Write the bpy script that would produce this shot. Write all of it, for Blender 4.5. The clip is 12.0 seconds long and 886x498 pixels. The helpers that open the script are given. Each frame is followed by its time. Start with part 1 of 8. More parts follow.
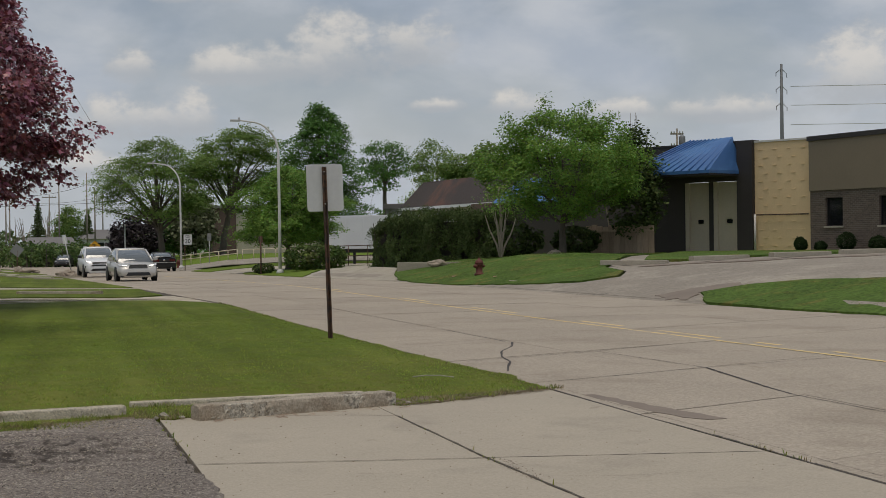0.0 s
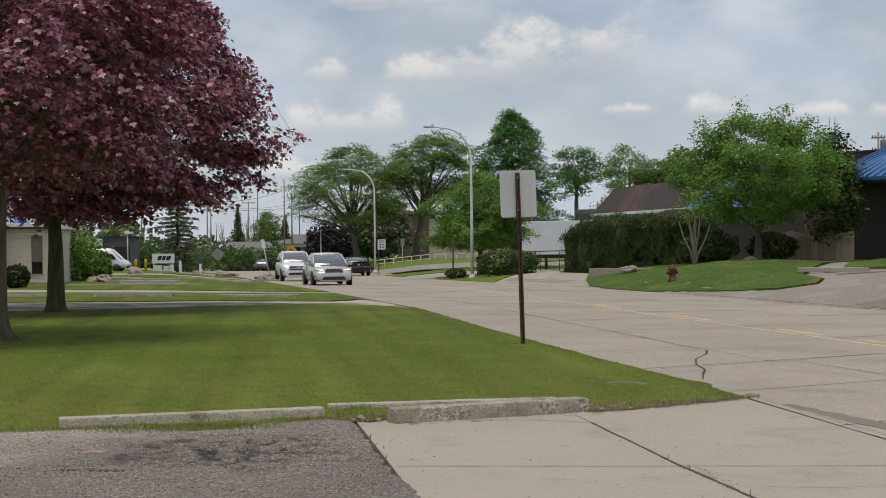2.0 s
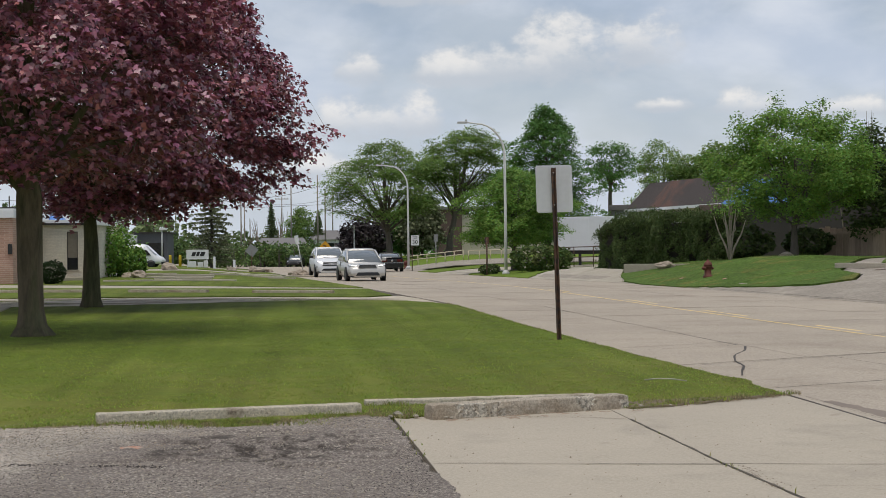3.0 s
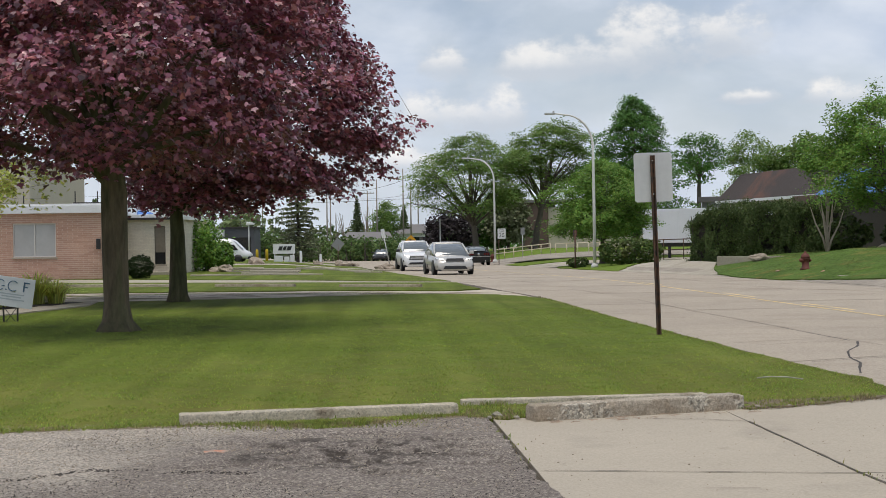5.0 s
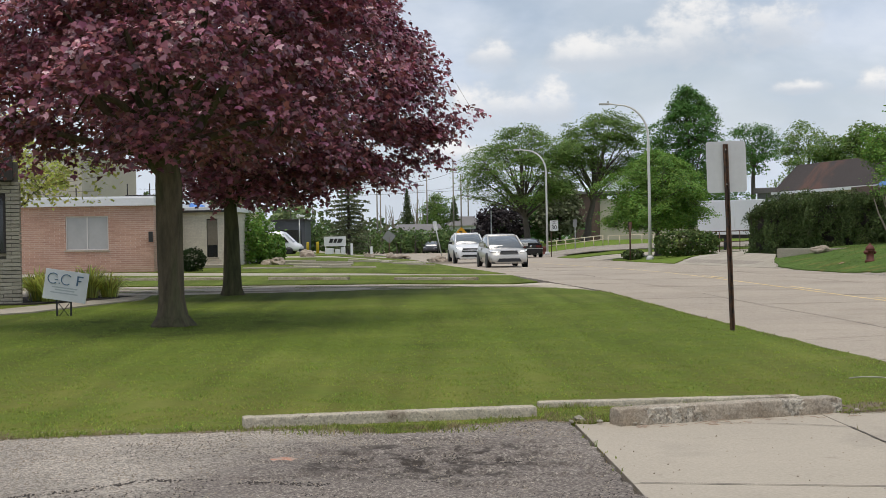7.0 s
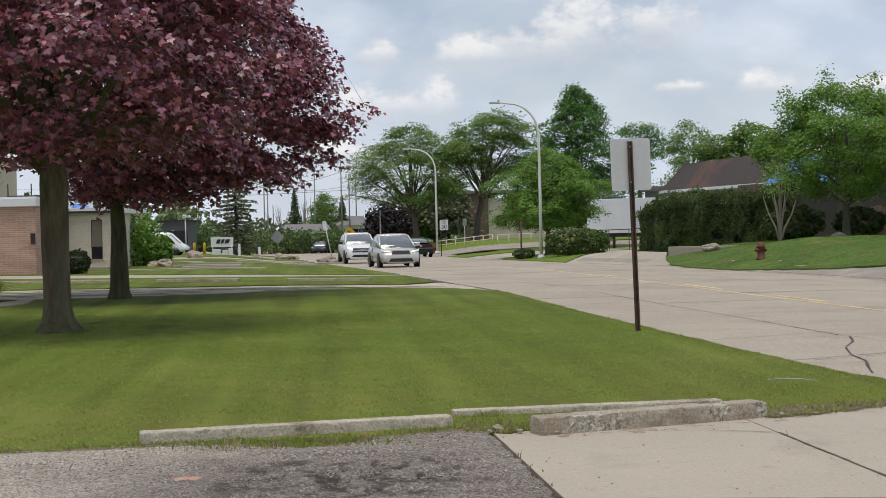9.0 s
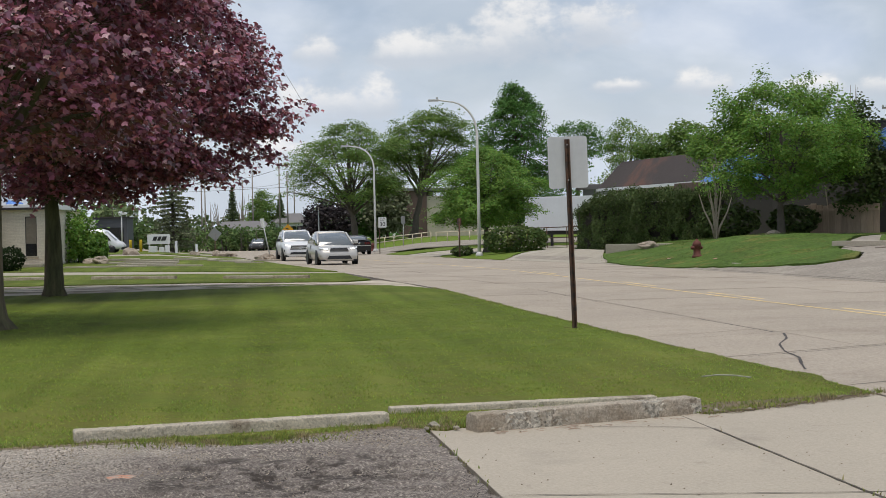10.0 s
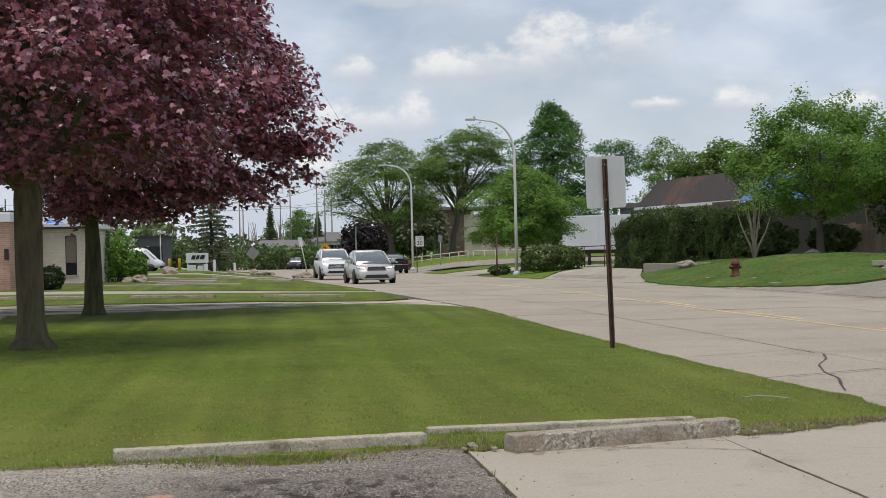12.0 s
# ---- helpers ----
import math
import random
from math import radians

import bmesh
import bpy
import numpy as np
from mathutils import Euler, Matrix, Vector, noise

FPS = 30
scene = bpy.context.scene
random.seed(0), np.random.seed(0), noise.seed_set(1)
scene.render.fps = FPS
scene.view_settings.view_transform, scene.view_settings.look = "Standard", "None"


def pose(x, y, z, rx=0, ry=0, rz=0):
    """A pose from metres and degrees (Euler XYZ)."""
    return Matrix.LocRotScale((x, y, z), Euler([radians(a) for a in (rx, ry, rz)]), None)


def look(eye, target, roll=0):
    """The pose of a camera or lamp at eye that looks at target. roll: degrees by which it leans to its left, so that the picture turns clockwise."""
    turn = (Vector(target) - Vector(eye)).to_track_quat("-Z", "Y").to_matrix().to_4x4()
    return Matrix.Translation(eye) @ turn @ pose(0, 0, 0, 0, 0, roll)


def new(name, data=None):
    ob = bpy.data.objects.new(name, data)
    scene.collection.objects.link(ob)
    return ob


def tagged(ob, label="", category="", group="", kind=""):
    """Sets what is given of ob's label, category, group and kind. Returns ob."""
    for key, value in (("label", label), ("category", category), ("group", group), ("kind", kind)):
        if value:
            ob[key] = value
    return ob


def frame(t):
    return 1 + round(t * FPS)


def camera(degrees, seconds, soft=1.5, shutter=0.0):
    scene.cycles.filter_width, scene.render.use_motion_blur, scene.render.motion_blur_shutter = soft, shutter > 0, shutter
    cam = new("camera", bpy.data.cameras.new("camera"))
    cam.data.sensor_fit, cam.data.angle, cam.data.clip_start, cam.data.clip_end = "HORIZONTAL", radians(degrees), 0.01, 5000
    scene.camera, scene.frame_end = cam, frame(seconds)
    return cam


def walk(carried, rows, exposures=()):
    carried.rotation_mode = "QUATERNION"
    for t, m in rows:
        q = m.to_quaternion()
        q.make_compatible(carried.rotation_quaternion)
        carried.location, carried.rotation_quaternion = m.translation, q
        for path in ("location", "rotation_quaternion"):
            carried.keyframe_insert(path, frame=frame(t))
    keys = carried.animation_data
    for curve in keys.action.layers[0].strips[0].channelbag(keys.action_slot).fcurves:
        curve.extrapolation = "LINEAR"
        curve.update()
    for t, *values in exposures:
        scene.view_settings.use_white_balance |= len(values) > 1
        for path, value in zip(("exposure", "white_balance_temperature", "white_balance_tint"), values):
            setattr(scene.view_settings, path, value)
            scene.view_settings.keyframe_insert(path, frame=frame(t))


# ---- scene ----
cam = camera(33.2, 12.0, 0.85)
PATH = [
    (0, (-1.311, -12.797, 1.624), (-0.805, -10.862, 1.609), -0.7),
    (0.5, (-1.33, -12.83, 1.622), (-0.994, -10.858, 1.62), -0.5),
    (1, (-1.323, -12.813, 1.625), (-1.047, -10.832, 1.626), -0.4),
    (1.5, (-1.333, -12.822, 1.624), (-1.065, -10.84, 1.624), -0.5),
    (2, (-1.348, -12.846, 1.631), (-1.094, -10.862, 1.626), -0.5),
    (2.5, (-1.382, -12.782, 1.632), (-1.154, -10.795, 1.623), -0.5),
    (4.3, (-1.368, -12.307, 1.587), (-1.218, -10.313, 1.575), -0.6),
    (4.5, (-1.385, -12.109, 1.591), (-1.254, -10.113, 1.575), -0.6),
    (5, (-1.435, -11.881, 1.589), (-1.339, -9.883, 1.572), -0.8),
    (5.5, (-1.478, -11.691, 1.596), (-1.408, -9.692, 1.576), -0.7),
    (6, (-1.52, -11.511, 1.595), (-1.471, -9.512, 1.574), -0.8),
    (6.5, (-1.58, -11.25, 1.598), (-1.549, -9.25, 1.574), -0.9),
    (6.7, (-1.607, -11.193, 1.595), (-1.577, -9.194, 1.569), -0.9),
    (8.3, (-1.768, -10.633, 1.606), (-1.673, -8.636, 1.578), -1.1),
    (8.5, (-1.799, -10.541, 1.606), (-1.674, -8.545, 1.579), -1.1),
    (9, (-1.809, -10.471, 1.606), (-1.627, -8.48, 1.576), -1.2),
    (9.5, (-1.825, -10.519, 1.608), (-1.593, -8.532, 1.575), -1.0),
    (10, (-1.794, -10.466, 1.602), (-1.53, -8.484, 1.567), -1.1),
    (10.5, (-1.79, -10.449, 1.602), (-1.526, -8.467, 1.564), -1.1),
    (11, (-1.793, -10.45, 1.604), (-1.548, -8.465, 1.577), -1.1),
    (11.5, (-1.789, -10.441, 1.608), (-1.563, -8.453, 1.594), -1.1),
    (12, (-1.803, -10.492, 1.62), (-1.588, -8.503, 1.611), -1.1),
]
walk(cam, [(t, look(eye, target, roll)) for t, eye, target, roll in PATH],
     [(0, -0.62, 6950, 11), (0.5, -0.52, 6850, 11), (1.5, -0.38, 6750, 11), (2.5, -0.24, 6700, 11), (4.5, -0.08, 6650, 11), (6.5, -0.02, 6650, 11), (12, -0.09, 6600, 11)])

# ---------- world, sun, light ----------
SUN_EL, SUN_AZ = 78.0, 205.0   # degrees above the horizon; degrees from +y towards +x
sun = new("sun", bpy.data.lights.new("sun", "SUN"))
sun.data.energy, sun.data.angle, sun.data.color = 1.9, radians(30), (1.0, 0.94, 0.85)
_d = Vector((math.sin(radians(SUN_AZ)) * math.cos(radians(SUN_EL)), math.cos(radians(SUN_AZ)) * math.cos(radians(SUN_EL)), math.sin(radians(SUN_EL))))
sun.matrix_world = look(_d * 50, (0, 0, 0))


class Nodes:
    """A short way to write node trees."""

    def __init__(self, tree):
        self.tree, self.n = tree, tree.nodes

    def add(self, kind, **inputs):
        node = self.n.new(kind)
        for key, value in inputs.items():
            self.put(node, key.replace("_", " ").title() if not key.startswith("i") or not key[1:].isdigit() else int(key[1:]), value)
        return node

    def put(self, node, key, value):
        slot = node.inputs[key]
        if isinstance(value, bpy.types.NodeSocket):
            self.tree.links.new(value, slot)
        else:
            slot.default_value = value

    def math(self, op, a, b=0.0, c=0.0):
        node = self.n.new("ShaderNodeMath")
        node.operation = op
        for k, v in enumerate((a, b, c)):
            self.put(node, k, v)
        return node.outputs[0]

    def noise(self, vec, scale, detail=4.0, rough=0.55, dist=0.0):
        node = self.n.new("ShaderNodeTexNoise")
        self.put(node, "Vector", vec)
        for key, value in (("Scale", scale), ("Detail", detail), ("Roughness", rough), ("Distortion", dist)):
            self.put(node, key, value)
        return node.outputs[0]

    def ramp(self, value, a, b, smooth=True):
        node = self.n.new("ShaderNodeMapRange")
        node.interpolation_type = "SMOOTHSTEP" if smooth else "LINEAR"
        self.put(node, 0, value), self.put(node, 1, a), self.put(node, 2, b)
        return node.outputs[0]

    def mix(self, fac, a, b, kind="MIX"):
        node = self.n.new("ShaderNodeMix")
        node.data_type, node.blend_type, node.clamp_factor = "RGBA", kind, True
        self.put(node, 0, fac), self.put(node, 6, a), self.put(node, 7, b)
        return node.outputs[2]

    def stretch(self, vec, scale, turn=0.0):
        node = self.n.new("ShaderNodeMapping")
        self.put(node, 0, vec)
        node.inputs[3].default_value = scale
        node.inputs[2].default_value = (0, 0, turn)
        return node.outputs[0]


def make_sky():
    world = bpy.data.worlds.new("sky")
    scene.world = world
    world.use_nodes = True
    g = Nodes(world.node_tree)
    g.n.clear()
    sky = g.n.new("ShaderNodeTexSky")
    sky.sky_type, sky.sun_disc = "NISHITA", False
    sky.sun_elevation, sky.sun_rotation = radians(SUN_EL), radians(SUN_AZ)
    sky.air_density, sky.dust_density = 1.0, 2.0
    clear = g.mix(1.0, sky.outputs[0], (0.11, 0.11, 0.11, 1), "MULTIPLY")
    way = g.n.new("ShaderNodeTexCoord").outputs["Generated"]
    xyz = g.n.new("ShaderNodeSeparateXYZ")
    g.put(xyz, 0, way)
    az = g.math("ARCTAN2", xyz.outputs[0], xyz.outputs[1])
    el = g.math("ARCSINE", xyz.outputs[2])
    place = g.n.new("ShaderNodeCombineXYZ")
    g.put(place, 0, az), g.put(place, 1, g.math("MULTIPLY", el, 1.9))
    flat = place.outputs[0]
    # wide veil of grey cloud
    veil = g.noise(flat, 6.5, 6.0, 0.52, 0.3)
    cover = g.ramp(veil, 0.38, 0.62)
    shade = g.ramp(g.noise(flat, 11.0, 5.0, 0.52, 0.2), 0.32, 0.68)
    veil_col = g.mix(shade, (0.56, 0.66, 0.82, 1), (0.77, 0.84, 0.95, 1))
    low = g.ramp(el, 0.16, 0.0)
    base = g.mix(g.math("MULTIPLY_ADD", cover, 0.45, 0.46), clear, veil_col)
    base = g.mix(g.math("MULTIPLY", low, 0.6), base, (0.74, 0.83, 0.94, 1))
    # heaped clouds: azimuth, height of the base, half width, height (degrees)
    heaps = [(10.3, 6.8, 2.5, 2.1), (8.3, 6.5, 2.5, 1.6), (6.6, 6.4, 1.9, 1.1), (13.6, 7.2, 1.8, 1.7), (3.05, 6.4, 1.1, 1.2), (3.1, 4.4, 2.6, 1.5), (5.0, 4.5, 1.1, 1.4),
             (17.4, 4.9, 1.4, 0.8), (14.6, 5.0, 1.3, 0.5), (30.4, 5.5, 2.5, 2.3), (33.8, 7.0, 2.4, 2.0), (1.0, 2.7, 2.0, 0.9), (21.3, 4.7, 1.6, 0.7), (25.5, 4.6, 2.2, 0.9),
             (5.0, 9.3, 3.0, 0.8), (-3.5, 4.0, 2.5, 1.2), (25.0, 9.4, 3.5, 1.2), (-8.0, 6.0, 4.0, 2.0), (-22, 9.0, 6, 3), (46, 8, 7, 3), (70, 12, 9, 5), (-60, 10, 9, 5)]
    puff = g.n.new("ShaderNodeCombineXYZ")
    g.put(puff, 0, az), g.put(puff, 1, g.math("MULTIPLY", el, 1.35))
    rough1 = g.noise(puff.outputs[0], 62.0, 6.0, 0.62)
    rough2 = g.noise(puff.outputs[0], 24.0, 4.0, 0.5)
    wob = g.math("ADD", g.math("MULTIPLY", rough1, 2.0), g.math("MULTIPLY", rough2, 2.6))
    heap, lit = 0.0, 0.0
    for a, e, w, h in heaps:
        dx = g.math("DIVIDE", g.math("SUBTRACT", az, radians(a)), radians(w))
        dy = g.math("DIVIDE", g.math("SUBTRACT", el, radians(e)), radians(h))
        up = g.math("MAXIMUM", dy, 0.0)
        down = g.math("MULTIPLY", g.math("MINIMUM", dy, 0.0), 2.2)
        d = g.math("ADD", g.math("MULTIPLY", dx, dx), g.math("ADD", g.math("MULTIPLY", up, up), g.math("MULTIPLY", down, down)))
        m = g.ramp(g.math("ADD", d, g.math("SUBTRACT", wob, 2.25)), 1.2, 0.0)
        heap = g.math("MAXIMUM", heap, m)
        lit = g.math("MAXIMUM", lit, g.math("MULTIPLY", m, g.ramp(g.math("ADD", dy, g.math("MULTIPLY", rough1, 0.5)), 0.1, 0.75)))
    heap_col = g.mix(lit, (0.60, 0.66, 0.74, 1), (1.0, 0.99, 0.97, 1))
    full = g.mix(g.math("MULTIPLY", heap, 0.74), base, heap_col)
    # below the horizon: dull ground colour
    full = g.mix(g.ramp(el, -0.03, -0.005), (0.16, 0.17, 0.14, 1), full)
    bg = g.n.new("ShaderNodeBackground")
    g.put(bg, 0, full), g.put(bg, 1, 1.0)
    out = g.n.new("ShaderNodeOutputWorld")
    world.node_tree.links.new(bg.outputs[0], out.inputs[0])


make_sky()


# ---------- materials ----------
def mat(name, col, rough=0.7, big=(0.6, 0.12), fine=(25.0, 0.12), bump=0.0, bump_scale=60.0, metal=0.0, spec=0.5, island=0.0, each=0.0, hue=0.0,
        leaf=0.0, second=None, patch=(0.4, 0.45, 0.6), coat=0.0, squash=(1, 1, 1), world_space=True, speck=None, third=None, patch3=(1.0, 0.6, 0.7)):
    """One surface: a base colour that varies at two scales, a second colour in patches, roughness, relief."""
    m = bpy.data.materials.new(name)
    m.use_nodes = True
    g = Nodes(m.node_tree)
    shader = g.n["Principled BSDF"]
    geo = g.n.new("ShaderNodeNewGeometry")
    vec = geo.outputs["Position"] if world_space else g.n.new("ShaderNodeTexCoord").outputs["Object"]
    if squash != (1, 1, 1):
        vec = g.stretch(vec, squash)
    value = g.math("MULTIPLY_ADD", g.math("SUBTRACT", g.noise(vec, big[0], 5.0), 0.5), 2 * big[1] * 1.6, 1.0)
    fine_n = g.noise(vec, fine[0], 6.0, 0.65)
    value = g.math("ADD", value, g.math("MULTIPLY", g.math("SUBTRACT", fine_n, 0.5), 2 * fine[1] * 1.6))
    if speck:
        cells = g.n.new("ShaderNodeTexVoronoi")
        g.put(cells, "Vector", vec), g.put(cells, "Scale", speck[0])
        grey = g.n.new("ShaderNodeSeparateColor")
        g.put(grey, 0, cells.outputs["Color"])
        value = g.math("ADD", value, g.math("MULTIPLY", g.math("SUBTRACT", grey.outputs[0], 0.5), 2 * speck[1]))
    hsv = g.n.new("ShaderNodeHueSaturation")
    if island:
        value = g.math("ADD", value, g.math("MULTIPLY", g.math("SUBTRACT", geo.outputs["Random Per Island"], 0.5), 2 * island))
        if hue:
            g.put(hsv, "Hue", g.math("MULTIPLY_ADD", g.math("FRACT", g.math("MULTIPLY", geo.outputs["Random Per Island"], 7.13)), hue, 0.5 - hue / 2))
    if each:
        info = g.n.new("ShaderNodeObjectInfo")
        value = g.math("ADD", value, g.math("MULTIPLY", g.math("SUBTRACT", info.outputs["Random"], 0.5), 2 * each))
    colour = (*col, 1)
    if second:
        colour = g.mix(g.ramp(g.noise(vec, patch[0], 6.0, 0.6, 0.3), patch[1], patch[2]), colour, (*second, 1))
    if third:
        colour = g.mix(g.ramp(g.noise(vec, patch3[0], 8.0, 0.65, 0.4), patch3[1], patch3[2]), colour, (*third, 1))
    g.put(hsv, "Color", colour), g.put(hsv, "Value", value)
    g.put(shader, "Base Color", hsv.outputs[0])
    g.put(shader, "Roughness", rough), g.put(shader, "Metallic", metal), g.put(shader, "Specular IOR Level", spec)
    if coat:
        g.put(shader, "Coat Weight", coat), g.put(shader, "Coat Roughness", 0.3 if leaf else 0.06)
    if bump:
        b = g.n.new("ShaderNodeBump")
        b.inputs["Strength"].default_value, b.inputs["Distance"].default_value = bump, 0.02
        g.put(b, "Height", g.noise(vec, bump_scale, 6.0, 0.65))
        g.put(shader, "Normal", b.outputs[0])
    if leaf:
        glow = g.n.new("ShaderNodeBsdfTranslucent")
        g.put(glow, 0, hsv.outputs[0])
        both = g.n.new("ShaderNodeMixShader")
        g.put(both, 0, leaf), g.put(both, 1, shader.outputs[0]), g.put(both, 2, glow.outputs[0])
        m.node_tree.links.new(both.outputs[0], g.n["Material Output"].inputs[0])
    return m


def lawn_mat():
    m = mat("lawn_grass", (0.162, 0.222, 0.033), 0.9, (0.35, 0.18), (11.0, 0.25), 0.6, 70.0, spec=0.1, speck=(26.0, 0.04), second=(0.215, 0.255, 0.052), patch=(0.5, 0.42, 0.66))
    g = Nodes(m.node_tree)
    shader = g.n["Principled BSDF"]
    geo = next(n for n in g.n if n.bl_idname == "ShaderNodeNewGeometry")
    before = shader.inputs["Base Color"].links[0].from_socket
    # mowing lanes, and a fine speckle of blades
    lanes = g.noise(g.stretch(geo.outputs["Position"], (1.1, 0.045, 1)), 1.6, 3.0)
    blades = g.noise(g.stretch(geo.outputs["Position"], (60, 22, 60)), 1.0, 5.0, 0.7)
    f = g.math("ADD", g.math("MULTIPLY_ADD", lanes, 0.85, 0.22), g.math("MULTIPLY", g.math("SUBTRACT", blades, 0.5), 0.85))
    grey = g.n.new("ShaderNodeCombineColor")
    for k in range(3):
        g.put(grey, k, f)
    # drier, yellower turf in patches towards the car park
    xyz = g.n.new("ShaderNodeSeparateXYZ")
    g.put(xyz, 0, geo.outputs["Position"])
    dry = g.math("MULTIPLY", g.ramp(xyz.outputs[1], 11.0, 1.0), g.ramp(g.noise(geo.outputs["Position"], 0.8, 5.0, 0.6), 0.3, 0.62))
    before = g.mix(g.math("MULTIPLY", dry, 0.75), before, (0.26, 0.25, 0.06, 1))
    g.put(shader, "Base Color", g.mix(1.0, before, grey.outputs[0], "MULTIPLY"))
    return m


def lot_mat():
    """Pale gravelly asphalt that is darker and tarry towards the apron, with a black broken hollow."""
    m = mat("worn_asphalt", (0.42, 0.37, 0.31), 0.92, (0.55, 0.12), (26.0, 0.3), 1.0, 130.0, spec=0.2, speck=(85.0, 0.55), second=(0.52, 0.46, 0.385), patch=(0.6, 0.42, 0.6))
    g = Nodes(m.node_tree)
    shader = g.n["Principled BSDF"]
    pos = next(n for n in g.n if n.bl_idname == "ShaderNodeNewGeometry").outputs["Position"]
    before = shader.inputs["Base Color"].links[0].from_socket
    xyz = g.n.new("ShaderNodeSeparateXYZ")
    g.put(xyz, 0, pos)
    x, y = xyz.outputs[0], xyz.outputs[1]
    warp = g.math("MULTIPLY", g.math("SUBTRACT", g.noise(pos, 1.4, 5.0, 0.6), 0.5), 2.4)
    grit = g.noise(pos, 42.0, 5.0, 0.7)
    tarry = g.math("MULTIPLY", g.ramp(g.math("ADD", g.math("MULTIPLY_ADD", y, -0.45, x), warp), -3.1, -1.9), g.ramp(grit, 0.66, 0.42))
    cells = g.n.new("ShaderNodeTexVoronoi")
    g.put(cells, "Vector", pos), g.put(cells, "Scale", 75.0)
    grey = g.n.new("ShaderNodeSeparateColor")
    g.put(grey, 0, cells.outputs["Color"])
    dark = g.mix(grey.outputs[0], (0.125, 0.104, 0.094, 1), (0.285, 0.24, 0.212, 1))
    col = g.mix(g.math("MULTIPLY", tarry, 0.88), before, dark)
    dx, dy = g.math("DIVIDE", g.math("ADD", x, 1.62), 0.85), g.math("DIVIDE", g.math("ADD", y, 1.15), 0.85)
    hollow = g.math("ADD", g.math("ADD", g.math("MULTIPLY", dx, dx), g.math("MULTIPLY", dy, dy)), warp)
    bits = g.ramp(g.noise(g.stretch(pos, (1, 0.8, 1)), 6.0, 6.0, 0.7), 0.42, 0.6)
    col = g.mix(g.math("MULTIPLY", g.ramp(hollow, 1.5, 0.3), bits), col, (0.085, 0.071, 0.06, 1))
    g.put(shader, "Base Color", col)
    return m


def brick_mat(name, c1, c2, mortar, row=0.072, width=0.26, gap=0.012):
    m = bpy.data.materials.new(name)
    m.use_nodes = True
    g = Nodes(m.node_tree)
    shader = g.n["Principled BSDF"]
    pos = g.n.new("ShaderNodeTexCoord").outputs["Object"]
    xyz = g.n.new("ShaderNodeSeparateXYZ")
    g.put(xyz, 0, pos)
    flat = g.n.new("ShaderNodeCombineXYZ")
    g.put(flat, 0, g.math("ADD", xyz.outputs[0], xyz.outputs[1])), g.put(flat, 1, xyz.outputs[2])
    br = g.n.new("ShaderNodeTexBrick")
    for key, value in (("Vector", flat.outputs[0]), ("Color1", (*c1, 1)), ("Color2", (*c2, 1)), ("Mortar", (*mortar, 1)), ("Scale", 1.0), ("Mortar Size", gap / 2),
                       ("Mortar Smooth", 0.2), ("Brick Width", width), ("Row Height", row)):
        g.put(br, key, value)
    hsv = g.n.new("ShaderNodeHueSaturation")
    v = g.math("MULTIPLY_ADD", g.noise(pos, 0.7, 5.0), 0.4, 0.8)
    g.put(hsv, "Value", g.math("ADD", v, g.math("MULTIPLY", g.math("SUBTRACT", g.noise(pos, 14.0, 5.0), 0.5), 0.5)))
    g.put(hsv, "Color", br.outputs[0])
    g.put(shader, "Base Color", hsv.outputs[0]), g.put(shader, "Roughness", 0.9)
    b = g.n.new("ShaderNodeBump")
    b.inputs["Strength"].default_value, b.inputs["Distance"].default_value, b.invert = 0.8, 0.01, True
    g.put(b, "Height", br.outputs[1])
    g.put(shader, "Normal", b.outputs[0])
    return m


def glass_mat(name, col, rough=0.08):
    m = mat(name, col, rough, (2.0, 0.1), (10, 0.04), spec=0.8)
    return m


